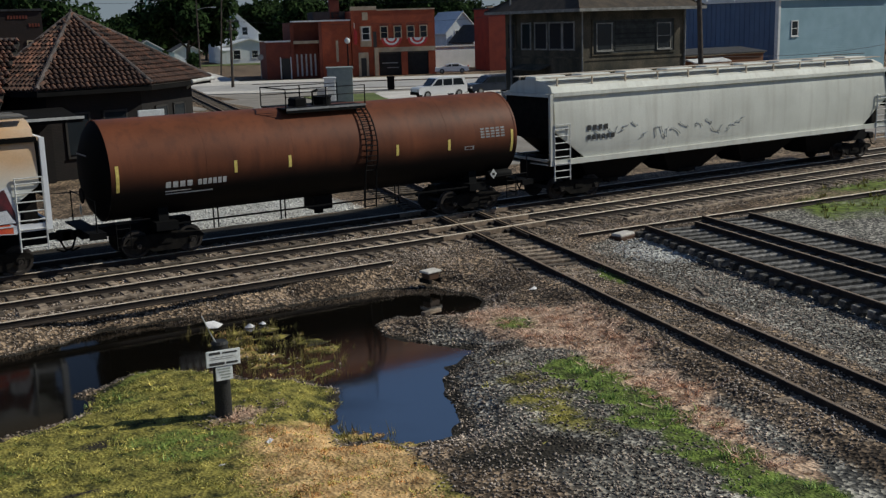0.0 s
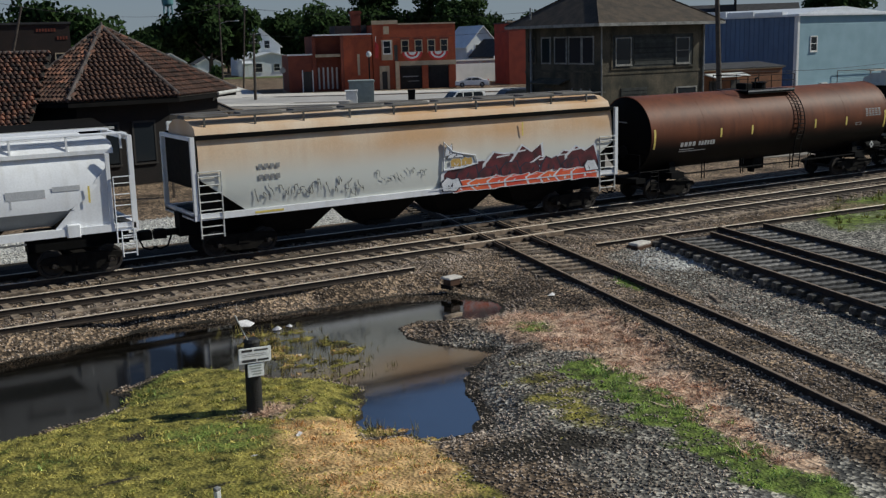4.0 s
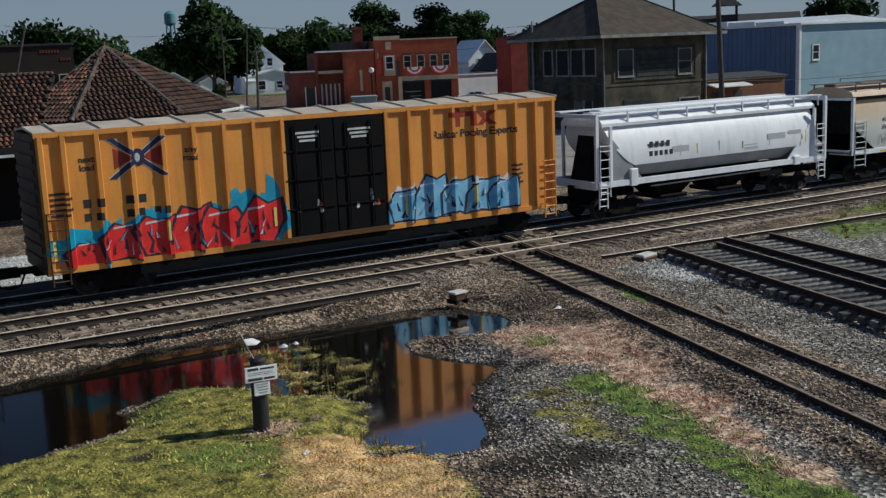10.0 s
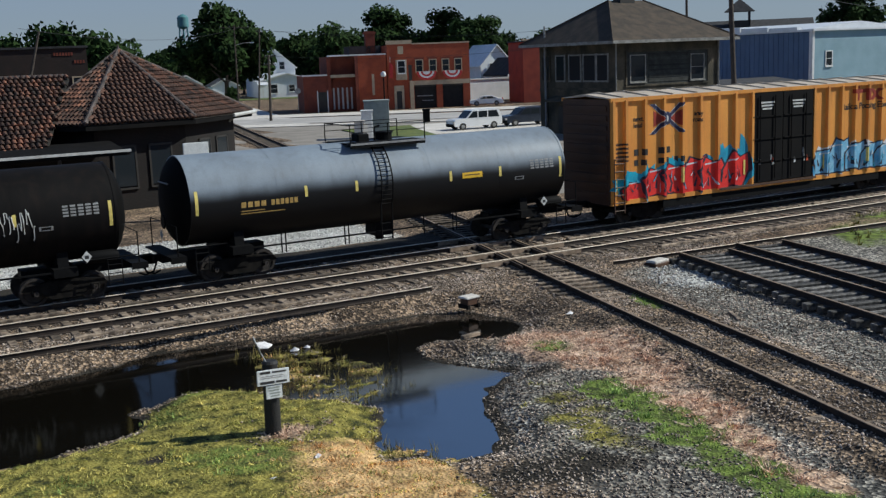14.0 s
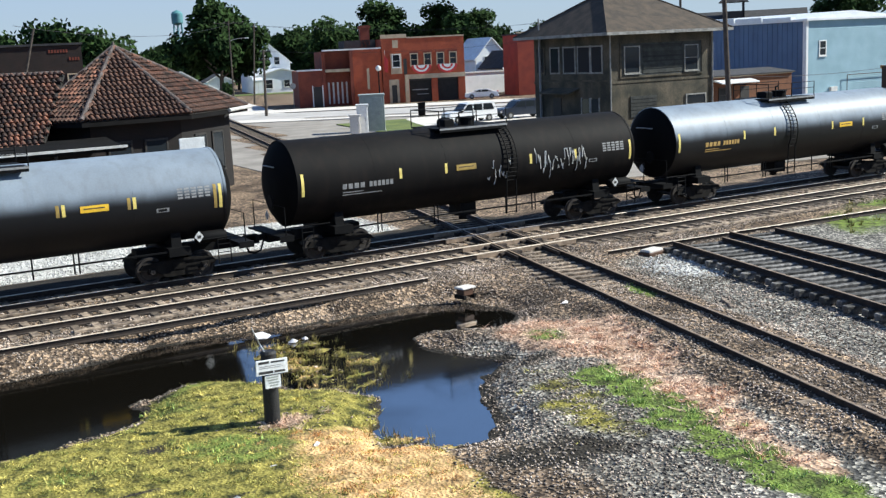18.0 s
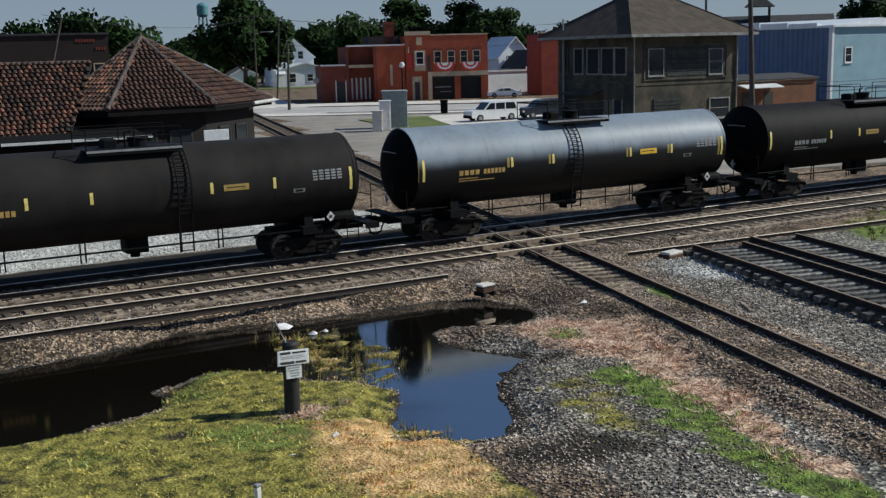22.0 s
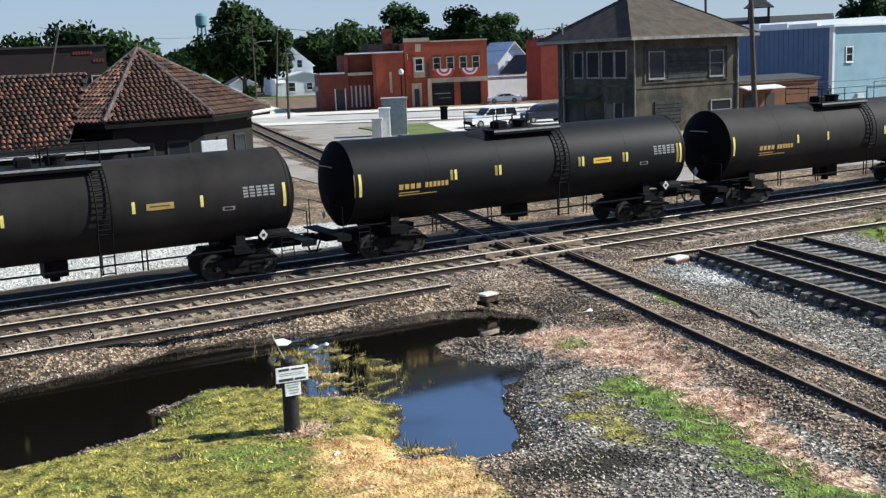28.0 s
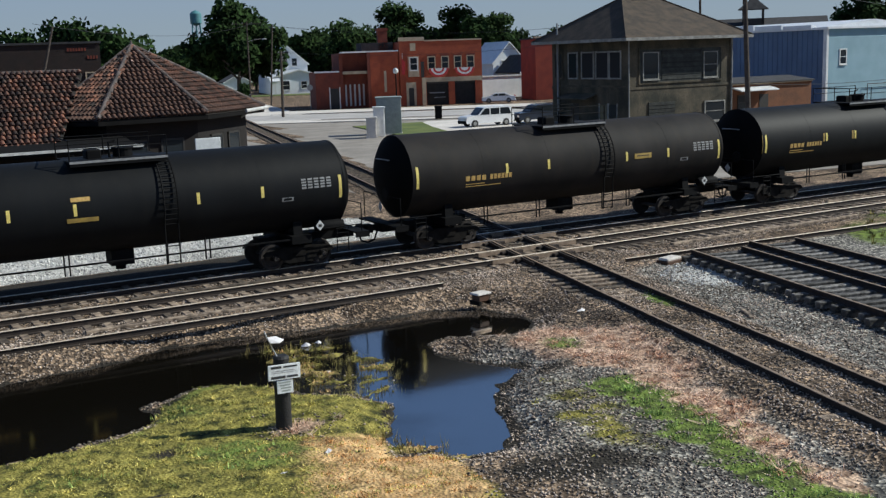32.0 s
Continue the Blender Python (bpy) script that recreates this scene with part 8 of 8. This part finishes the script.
# ---- trees ----
def tree_parts(seed, height, spread, base=0.28, n=2600, leaf=0.5):
    """Trunk with limbs, and a crown of many leaf clumps gathered round the limbs' ends."""
    rnd = random.Random(seed)
    trunk = Geo()
    th = height * base
    trunk.tube((0, 0, -0.3), (0.1, 0, th), height * 0.03, 10, height * 0.022)
    tips = []
    for i in range(13):
        a = i * 2.4 + rnd.uniform(-0.3, 0.3)
        z0 = th * rnd.uniform(0.75, 1.0) + height * 0.02 * i
        r = spread * rnd.uniform(0.45, 0.95) * (1.0 if i < 9 else 0.45)
        z1 = th + (height - th) * (0.25 + 0.062 * i) * rnd.uniform(0.85, 1.1)
        p0, p1 = Vector((0.05, 0, min(z0, th * 1.3))), Vector((r * math.cos(a), r * math.sin(a), min(z1, height * 0.93)))
        mid = p0.lerp(p1, 0.5) + Vector((0, 0, height * 0.04))
        trunk.tube(p0, mid, height * 0.012, 6, height * 0.008).tube(mid, p1, height * 0.008, 6, height * 0.003)
        tips += [(p1, 1.0), (mid.lerp(p1, 0.4), 0.8)]
    vs, fs = [], []
    for k in range(n):
        c, s = tips[rnd.randrange(len(tips))]
        d = Vector((rnd.gauss(0, 1), rnd.gauss(0, 1), rnd.gauss(0, 0.75)))
        d = d.normalized() * (rnd.random() ** 0.45)
        p = c + d * spread * 0.38 * s
        if p.z < th * 0.75:
            continue
        u = Vector((rnd.gauss(0, 1), rnd.gauss(0, 1), rnd.gauss(0, 1))).normalized()
        v = u.orthogonal().normalized()
        w = leaf * rnd.uniform(0.6, 1.4)
        b = len(vs)
        vs += [p + u * w, p + v * w * 0.6 + Vector((0, 0, 0.1)), p - u * w * 0.8, p - v * w * 0.6]
        fs.append((b, b + 1, b + 2, b + 3))
    crown = Geo()
    crown.v, crown.f = [tuple(p) for p in vs], fs
    me = bpy.data.meshes.new("crown")
    me.from_pydata(crown.v, [], crown.f)
    me.materials.append(LEAF)
    return trunk, me


def tree(label, at, seed, height, spread, base=0.28, n=2600, leaf=0.5):
    t = thing("tree", label, "tree", at=at, group="street trees")
    trunk, crown = tree_parts(seed, height, spread, base, n, leaf)
    part("trunk", trunk, BARK, t)
    part("crown", crown, None, t)
    return t


big = tree("large dark broadleaf tree by the houses", pose(69.9, 198.0, -0.3), 1, 17.4, 8.2, 0.24, 11000, 0.62)
mid = tree("round-crowned shade tree behind the brick buildings", pose(128, 244, -0.3), 2, 19.5, 7.2, 0.14, 5200, 0.62)
low = tree("broad lower tree in the row behind the town", pose(112, 238, -0.3), 3, 15.0, 7.8, 0.12, 5200, 0.62)
tall = tree("upright tree with a ragged top", pose(150, 120, -0.3), 4, 17.0, 5.0, 0.14, 4000, 0.55)


tree("round dark clipped shrub at the street corner", pose(64.6, 180.5, -0.3), 9, 3.4, 1.3, 0.2, 900, 0.3)


def town_trees():
    rz, c, s = -27.4, math.cos(radians(-27.4)), math.sin(radians(-27.4))
    rnd = random.Random(5)
    row = ((-22.4, mid, 0.65), (-17.4, low, 0.92), (-11.4, low, 0.76), (-6.4, mid, 0.63), (-1.4, low, 0.92), (4.6, mid, 0.91), (11.1, low, 0.88), (16.6, mid, 0.93), (21.1, mid, 0.79), (27.3, mid, 0.82), (33.1, low, 0.74), (39.6, low, 0.69), (46.6, low, 0.70), (53.6, mid, 0.62))
    for u, src, k in row:
        back = rnd.uniform(-6, 10)
        m = pose(124.2 + u * c - back * s, 239.8 + u * s + back * c, -0.3, 0, 0, rnd.uniform(0, 360))
        t = copy_thing(src, m)
        t.scale = (k * 1.05, k * 1.05, k)
    for x, y, src, k in ((24, 150, low, 0.74), (30, 149, low, 0.82), (36, 152, low, 0.76), (19, 158, low, 0.66), (6, 150, low, 0.75), (-4, 155, mid, 0.6), (60, 235, low, 0.42), (56, 250, low, 0.5), (48, 262, mid, 0.42), (40, 240, low, 0.45), (88, 260, mid, 0.72), (97, 262, low, 0.85), (105, 264, mid, 0.68), (142, 112, mid, 0.62), (160, 128, low, 0.7), (168, 116, mid, 0.75), (178, 112, low, 0.8), (118, 160, low, 0.7), (126, 166, low, 0.66), (190, 150, low, 0.72), (205, 170, mid, 0.7), (150, 190, low, 0.66), (165, 205, low, 0.7), (112, 178, mid, 0.62), (66, 232, low, 0.6)):
        t = copy_thing(src, pose(x, y, -0.3, 0, 0, rnd.uniform(0, 360)))
        t.scale = (k, k, k)
    wood = Geo()
    rg = np.random.default_rng(3)
    for i in range(22000):
        a = rg.uniform(-5, 85)
        d = rg.uniform(330, 420)
        x, y = d * math.sin(radians(a)), d * math.cos(radians(a))
        z = rg.uniform(0, 1) * (9.5 + 2.2 * math.sin(a * 0.9) + 1.5 * math.sin(a * 2.3 + 1))
        w = rg.uniform(0.8, 1.8)
        u = rg.normal(size=3)
        u /= np.linalg.norm(u)
        v = np.cross(u, rg.normal(size=3))
        v /= np.linalg.norm(v)
        wood.v += [(x + u[0] * w, y + u[1] * w, z + u[2] * w), (x + v[0] * w, y + v[1] * w, z + v[2] * w), (x - u[0] * w, y - u[1] * w, z - u[2] * w), (x - v[0] * w, y - v[1] * w, z - v[2] * w)]
        b = 4 * i
        wood.f.append((b, b + 1, b + 2, b + 3))
    me = bpy.data.meshes.new("far_woods")
    me.from_pydata(wood.v, [], wood.f)
    me.materials.append(LEAF)
    tagged(new("far_woods", me), "distant dark tree line beyond the town", "trees", kind="stuff")


town_trees()


# ---- things before the tracks ----
def marker_post():
    p = thing("marker_post", "short black timber post with two white warning signs", "sign post", at=pose(7.25, 19.3, -0.34))
    part("post", Geo().tube((0, 0, -0.2), (0.02, 0, 1.42), 0.165, 14, 0.155), POST_BLACK, p, smooth=True)
    part("post_cap", Geo().tube((0.02, 0, 1.42), (0.02, 0, 1.47), 0.17, 14, 0.13), POST_BLACK, p)
    s = part("large_sign", Geo().cbox(-0.34, -0.012, -0.15, 0.34, 0.012, 0.15, 0.01), SIGN_WHITE, p, "white enamel warning plate with black lettering", at=pose(0.0, -0.19, 1.19, -4, 3, 2))
    for x0, z0, x1, z1 in ((-0.28, 0.075, -0.06, 0.12), (-0.02, 0.08, 0.27, 0.11), (-0.28, -0.125, 0.02, -0.075), (0.05, -0.12, 0.28, -0.08), (-0.26, 0.02, 0.22, 0.03), (-0.26, -0.015, 0.24, -0.005)):
        part("lettering", Geo().box(x0, -0.018, z0, x1, -0.013, z1), STENCIL_BLACK if z1 - z0 > 0.02 else STENCIL_GREY, s)
    s2 = part("small_sign", Geo().cbox(-0.17, -0.012, -0.13, 0.17, 0.012, 0.13, 0.01), SIGN_WHITE, p, "small white number plate", at=pose(0.0, -0.19, 0.89, -4, 2, 2))
    for k in range(4):
        part("lettering", Geo().box(-0.13 + 0.02 * k, -0.018, 0.07 - k * 0.055, 0.12 - 0.015 * (k % 2), -0.013, 0.1 - k * 0.055), CABINET_GREY, s2)
    f = thing("wire_flag", "tiny white marker flag on a bent wire", "flag", at=pose(7.12, 19.28, 1.1))
    part("wire", Geo().line([(0.08, 0, 0), (-0.02, 0.02, 0.22), (-0.16, 0.0, 0.56)], 0.011, 5), FADED_STENCIL, f)
    top = [(-0.1, 0.06, 0.42), (0.1, 0.1, 0.41), (0.24, 0.02, 0.34), (0.1, -0.1, 0.32), (-0.07, -0.06, 0.33)]
    part("cloth", Geo().add(top + [(x, y, z - 0.012) for x, y, z in top], [(4, 3, 2, 1, 0), (5, 6, 7, 8, 9)] + [(i, (i + 1) % 5, 5 + (i + 1) % 5, 5 + i) for i in range(5)]), RAG, f)


marker_post()


def small_things():
    b = thing("switch_box", "low rusty box with a pale lid beside the pond", "box", at=pose(16.2, 26.25, -0.33, 0, 0, 10))
    part("housing", Geo().cbox(-0.2, -0.16, 0, 0.2, 0.16, 0.2, 0.02), BOX_END, b)
    part("lid", Geo().cbox(-0.27, -0.2, 0.2, 0.27, 0.2, 0.25, 0.02), CONCRETE, b, "pale weathered lid")
    for x in (-0.2, 0.2):
        part("foot", Geo().box(x - 0.04, -0.22, -0.1, x + 0.04, 0.22, 0.02), BOGIE_STEEL, b)
    c = thing("valve_box", "low dark box with a pale concrete lid half sunk in gravel", "box", at=pose(23.9, 26.7, -0.36, 0, 0, 12))
    part("housing", Geo().cbox(-0.42, -0.24, 0, 0.42, 0.24, 0.24, 0.03), BOX_END, c)
    part("lid", Geo().cbox(-0.36, -0.2, 0.24, 0.4, 0.22, 0.31, 0.03), CONCRETE, c)
    k = thing("white_stake", "white wooden marker stake in the grass", "stake", at=pose(5.05, 15.3, -0.36, 2, -2, 20))
    part("shaft", Geo().cbox(-0.05, -0.04, 0, 0.05, 0.04, 0.34, 0.015), WHITE_PAINT, k)
    part("dark_top", Geo().cbox(-0.052, -0.042, 0.34, 0.052, 0.042, 0.39, 0.01), STENCIL_GREY, k)
    rnd = random.Random(8)
    for x, y, z, s in ((10.42, 25.7, -0.63, 0.2), (10.78, 25.72, -0.63, 0.18), (7.4, 17.5, -0.33, 0.12), (6.3, 17.0, -0.35, 0.1), (17.6, 23.2, -0.3, 0.2)):
        g = Geo()
        ring = [(s * rnd.uniform(0.6, 1.1) * math.cos(a), s * 0.6 * rnd.uniform(0.6, 1.1) * math.sin(a), rnd.uniform(0, 0.05)) for a in [2 * math.pi * i / 8 for i in range(8)]]
        g.add(ring + [(0, 0, s * 0.55), (0.05, 0, s * 0.3)], [(i, (i + 1) % 8, 8) for i in range(8)] + [tuple(range(7, -1, -1))])
        thing("litter", "crumpled white litter on the ground", "litter", at=pose(x, y, z, 0, 0, rnd.uniform(0, 90)), group="scattered litter", geo=g, material=RAG)
    for x, y, rz, m, l in ((18.6, 22.8, 20, 0, 1.2), (17.9, 21.2, -35, 0, 0.7), (14.2, 23.0, 10, 0, 0.6), (20.8, 20.2, 60, 0, 0.9)):
        thing("timber_scrap", "weathered scrap of timber on the gravel", "timber", at=pose(x, y, -0.32, 0, 0, rz), group="timber scraps", geo=Geo().cbox(-l / 2, -0.07, 0, l / 2, 0.07, 0.09, 0.02), material=TIE)
    # old boards laid along the near track
    for x, y, l in ((-8, 32.35, 14), (7.5, 32.3, 8.0), (24.5, 32.4, 12), (38, 32.3, 16), (-6, 28.95, 9), (5.5, 29.05, 9), (26, 28.9, 10)):
        thing("track_plank", "weathered plank lying beside the rails", "plank", at=pose(x, y, -0.19, 0, 0, random.uniform(-0.6, 0.6)), group="planks beside the rails", geo=Geo().cbox(0, -0.1, 0, l, 0.1, 0.075, 0.015), material=TIE)


small_things()


# ---- loose cover: stones, grass, straw ----
def scatter(n, box, keep, seed):
    rg = np.random.default_rng(seed)
    x, y = rg.uniform(box[0], box[2], n), rg.uniform(box[1], box[3], n)
    z, w = ground_height(x, y)
    k = keep(x, y, z, w, rg)
    return x[k], y[k], z[k], {a: b[k] for a, b in w.items()}, rg


def joined(name, label, category, V, F, material):
    me = bpy.data.meshes.new(name)
    me.vertices.add(len(V))
    me.vertices.foreach_set("co", V.astype(np.float32).ravel())
    n = F.shape[1]
    me.loops.add(F.size)
    me.loops.foreach_set("vertex_index", F.astype(np.int32).ravel())
    me.polygons.add(len(F))
    me.polygons.foreach_set("loop_start", np.arange(0, F.size, n))
    me.polygons.foreach_set("loop_total", np.full(len(F), n))
    me.update(calc_edges=True)
    me.materials.append(material)
    tagged(new(name, me), label, category, kind="stuff")


OCTA_F = np.array([(0, 2, 4), (2, 1, 4), (1, 3, 4), (3, 0, 4), (2, 0, 5), (1, 2, 5), (3, 1, 5), (0, 3, 5)])


def stones(name, label, n, box, keep, size, material, seed):
    x, y, z, w, rg = scatter(n, box, keep, seed)
    m = len(x)
    base = np.array([(1, 0, 0), (-1, 0, 0), (0, 1, 0), (0, -1, 0), (0, 0, 1), (0, 0, -1)], float)
    s = rg.uniform(*size, (m, 1, 1)) * rg.uniform(0.6, 1.25, (m, 6, 1))
    a = rg.uniform(0, 6.28, m)
    c, q = np.cos(a)[:, None], np.sin(a)[:, None]
    B = base[None] * s * np.array([1.0, 0.8, 0.6])
    B = B + rg.normal(0, 0.18, B.shape) * s
    V = np.stack([B[..., 0] * c - B[..., 1] * q + x[:, None], B[..., 0] * q + B[..., 1] * c + y[:, None], B[..., 2] + z[:, None] + 0.012], -1)
    F = (OCTA_F[None] + 6 * np.arange(m)[:, None, None]).reshape(-1, 3)
    joined(name, label, "gravel", V.reshape(-1, 3), F, material)


def blades(name, label, n, box, keep, tall, wide, material, seed, lean=0.5):
    """Tufts: each blade a narrow bent triangle."""
    x, y, z, w, rg = scatter(n // 9, box, keep, seed)
    x, y = np.repeat(x, 9), np.repeat(y, 9)
    x, y = x + rg.normal(0, 0.05, x.shape), y + rg.normal(0, 0.045, x.shape)
    z, _ = ground_height(x, y)
    m = len(x)
    a, h = rg.uniform(0, 6.28, m), rg.uniform(*tall, m)
    h = h * (0.45 + 1.1 * ease(-0.35, 0.6, waves(x, 1.6 * y, 0.15) + 0.5 * waves(y, x, 0.35)))
    b = rg.uniform(0, 6.28, m)
    l = rg.uniform(0.1, lean, m) * h
    wd = rg.uniform(*wide, m)
    P0 = np.stack([x - wd * np.cos(a), y - wd * np.sin(a), z - 0.01], -1)
    P1 = np.stack([x + wd * np.cos(a), y + wd * np.sin(a), z - 0.01], -1)
    P2 = np.stack([x + l * np.cos(b), y + l * np.sin(b), z + h], -1)
    V = np.stack([P0, P1, P2], 1).reshape(-1, 3)
    joined(name, label, "grass", V, np.arange(3 * m).reshape(-1, 3), material)


def bare(x, y, z, w, rg):
    return (z > WATER_Z + 0.015) & (rg.uniform(0, 1, x.shape) > np.maximum.reduce([w["dry"], w["green"], w["straw"] * 0.95, w["pale"]])) & (w["mud"] < 0.9)


stones("gravel", "brown-grey loose gravel between pond and tracks", 76000, (3, 11, 30, 29.2), bare, (0.016, 0.044), STONE, 21)
stones("track_ballast", "brown ballast stones round the rails", 42000, (3, 28.5, 46, 35.4), lambda x, y, z, w, rg: rg.uniform(0, 1, x.shape) > 0.2, (0.02, 0.05), STONE, 22)
stones("pale_ballast", "pale limestone ballast beyond the train", 9000, (2, 37, 22, 44.5), lambda x, y, z, w, rg: w["pale"] > 0.4, (0.03, 0.07), STONE_PALE, 23)
stones("pale_ballast", "pale stones beside the track panels", 2600, (21, 21, 27, 27), lambda x, y, z, w, rg: w["pale"] > 0.25, (0.025, 0.06), STONE_PALE, 24)
def sparse(kind, lo=0.25, hi=1.0, size=0.4):
    """Blades grow in uneven tufts where the ground carries this cover."""
    return lambda x, y, z, w, rg: (w[kind] + 0.3 * waves(x, y, size) + 0.2 * waves(y, x, size * 0.4) > rg.uniform(lo, hi, x.shape)) & (z > WATER_Z - 0.04)


def rough_lawn(x, y, z, w, rg):
    return sparse("dry", 0.3, 1.15)(x, y, z, w, rg) & (waves(0.6 * x + 3, y * 1.9, 0.5) + 0.35 * waves(0.6 * x, 1.5 * y, 0.2) < rg.uniform(0.05, 0.6, x.shape)) & (rg.uniform(0, 1, x.shape) > 0.75 * np.maximum(w["green"], w["gold"]))


blades("dry_grass", "yellowing short grass along the pond", 125000, (0.5, 12.5, 14.0, 26), rough_lawn, (0.015, 0.05), (0.008, 0.018), GRASS_DRY, 31, 3.0)
blades("golden_grass", "sun-bleached golden grass near the pond", 70000, (4.5, 12.5, 12.5, 26), sparse("gold", 0.3, 1.1, 0.3), (0.015, 0.06), (0.007, 0.016), GRASS_GOLD, 35, 1.3)
blades("green_grass", "patches of fresh green grass", 105000, (0.5, 10, 21, 26), sparse("green", 0.35, 1.2, 0.35), (0.03, 0.11), (0.007, 0.016), GRASS_GREEN, 32, 1.0)
def drowned(x, y, z, w, rg):
    d = np.minimum(sdist(x, y, FLOODED), sdist(x, y, SHALLOW) + 0.3) + 0.5 * waves(x, y, 0.5)
    return (d < rg.uniform(-0.9, 0.3, x.shape)) & (z < WATER_Z + 0.08)


blades("drowned_grass", "thin brown grass standing drowned in the pond", 15000, (7, 15, 13, 27), drowned, (0.08, 0.2), (0.006, 0.013), REED, 36, 0.6)
blades("straw", "flattened dead straw between grass and gravel", 90000, (6, 11.5, 18, 24), sparse("straw", 0.3, 1.0, 0.3), (0.03, 0.09), (0.008, 0.018), STRAW, 33, 4.0)
blades("yard_grass", "rough grass beyond the track panels", 16000, (30, 21, 60, 31), sparse("green", 0.3, 1.0, 0.8), (0.05, 0.2), (0.012, 0.03), GRASS_DULL, 34, 0.9)


motions()
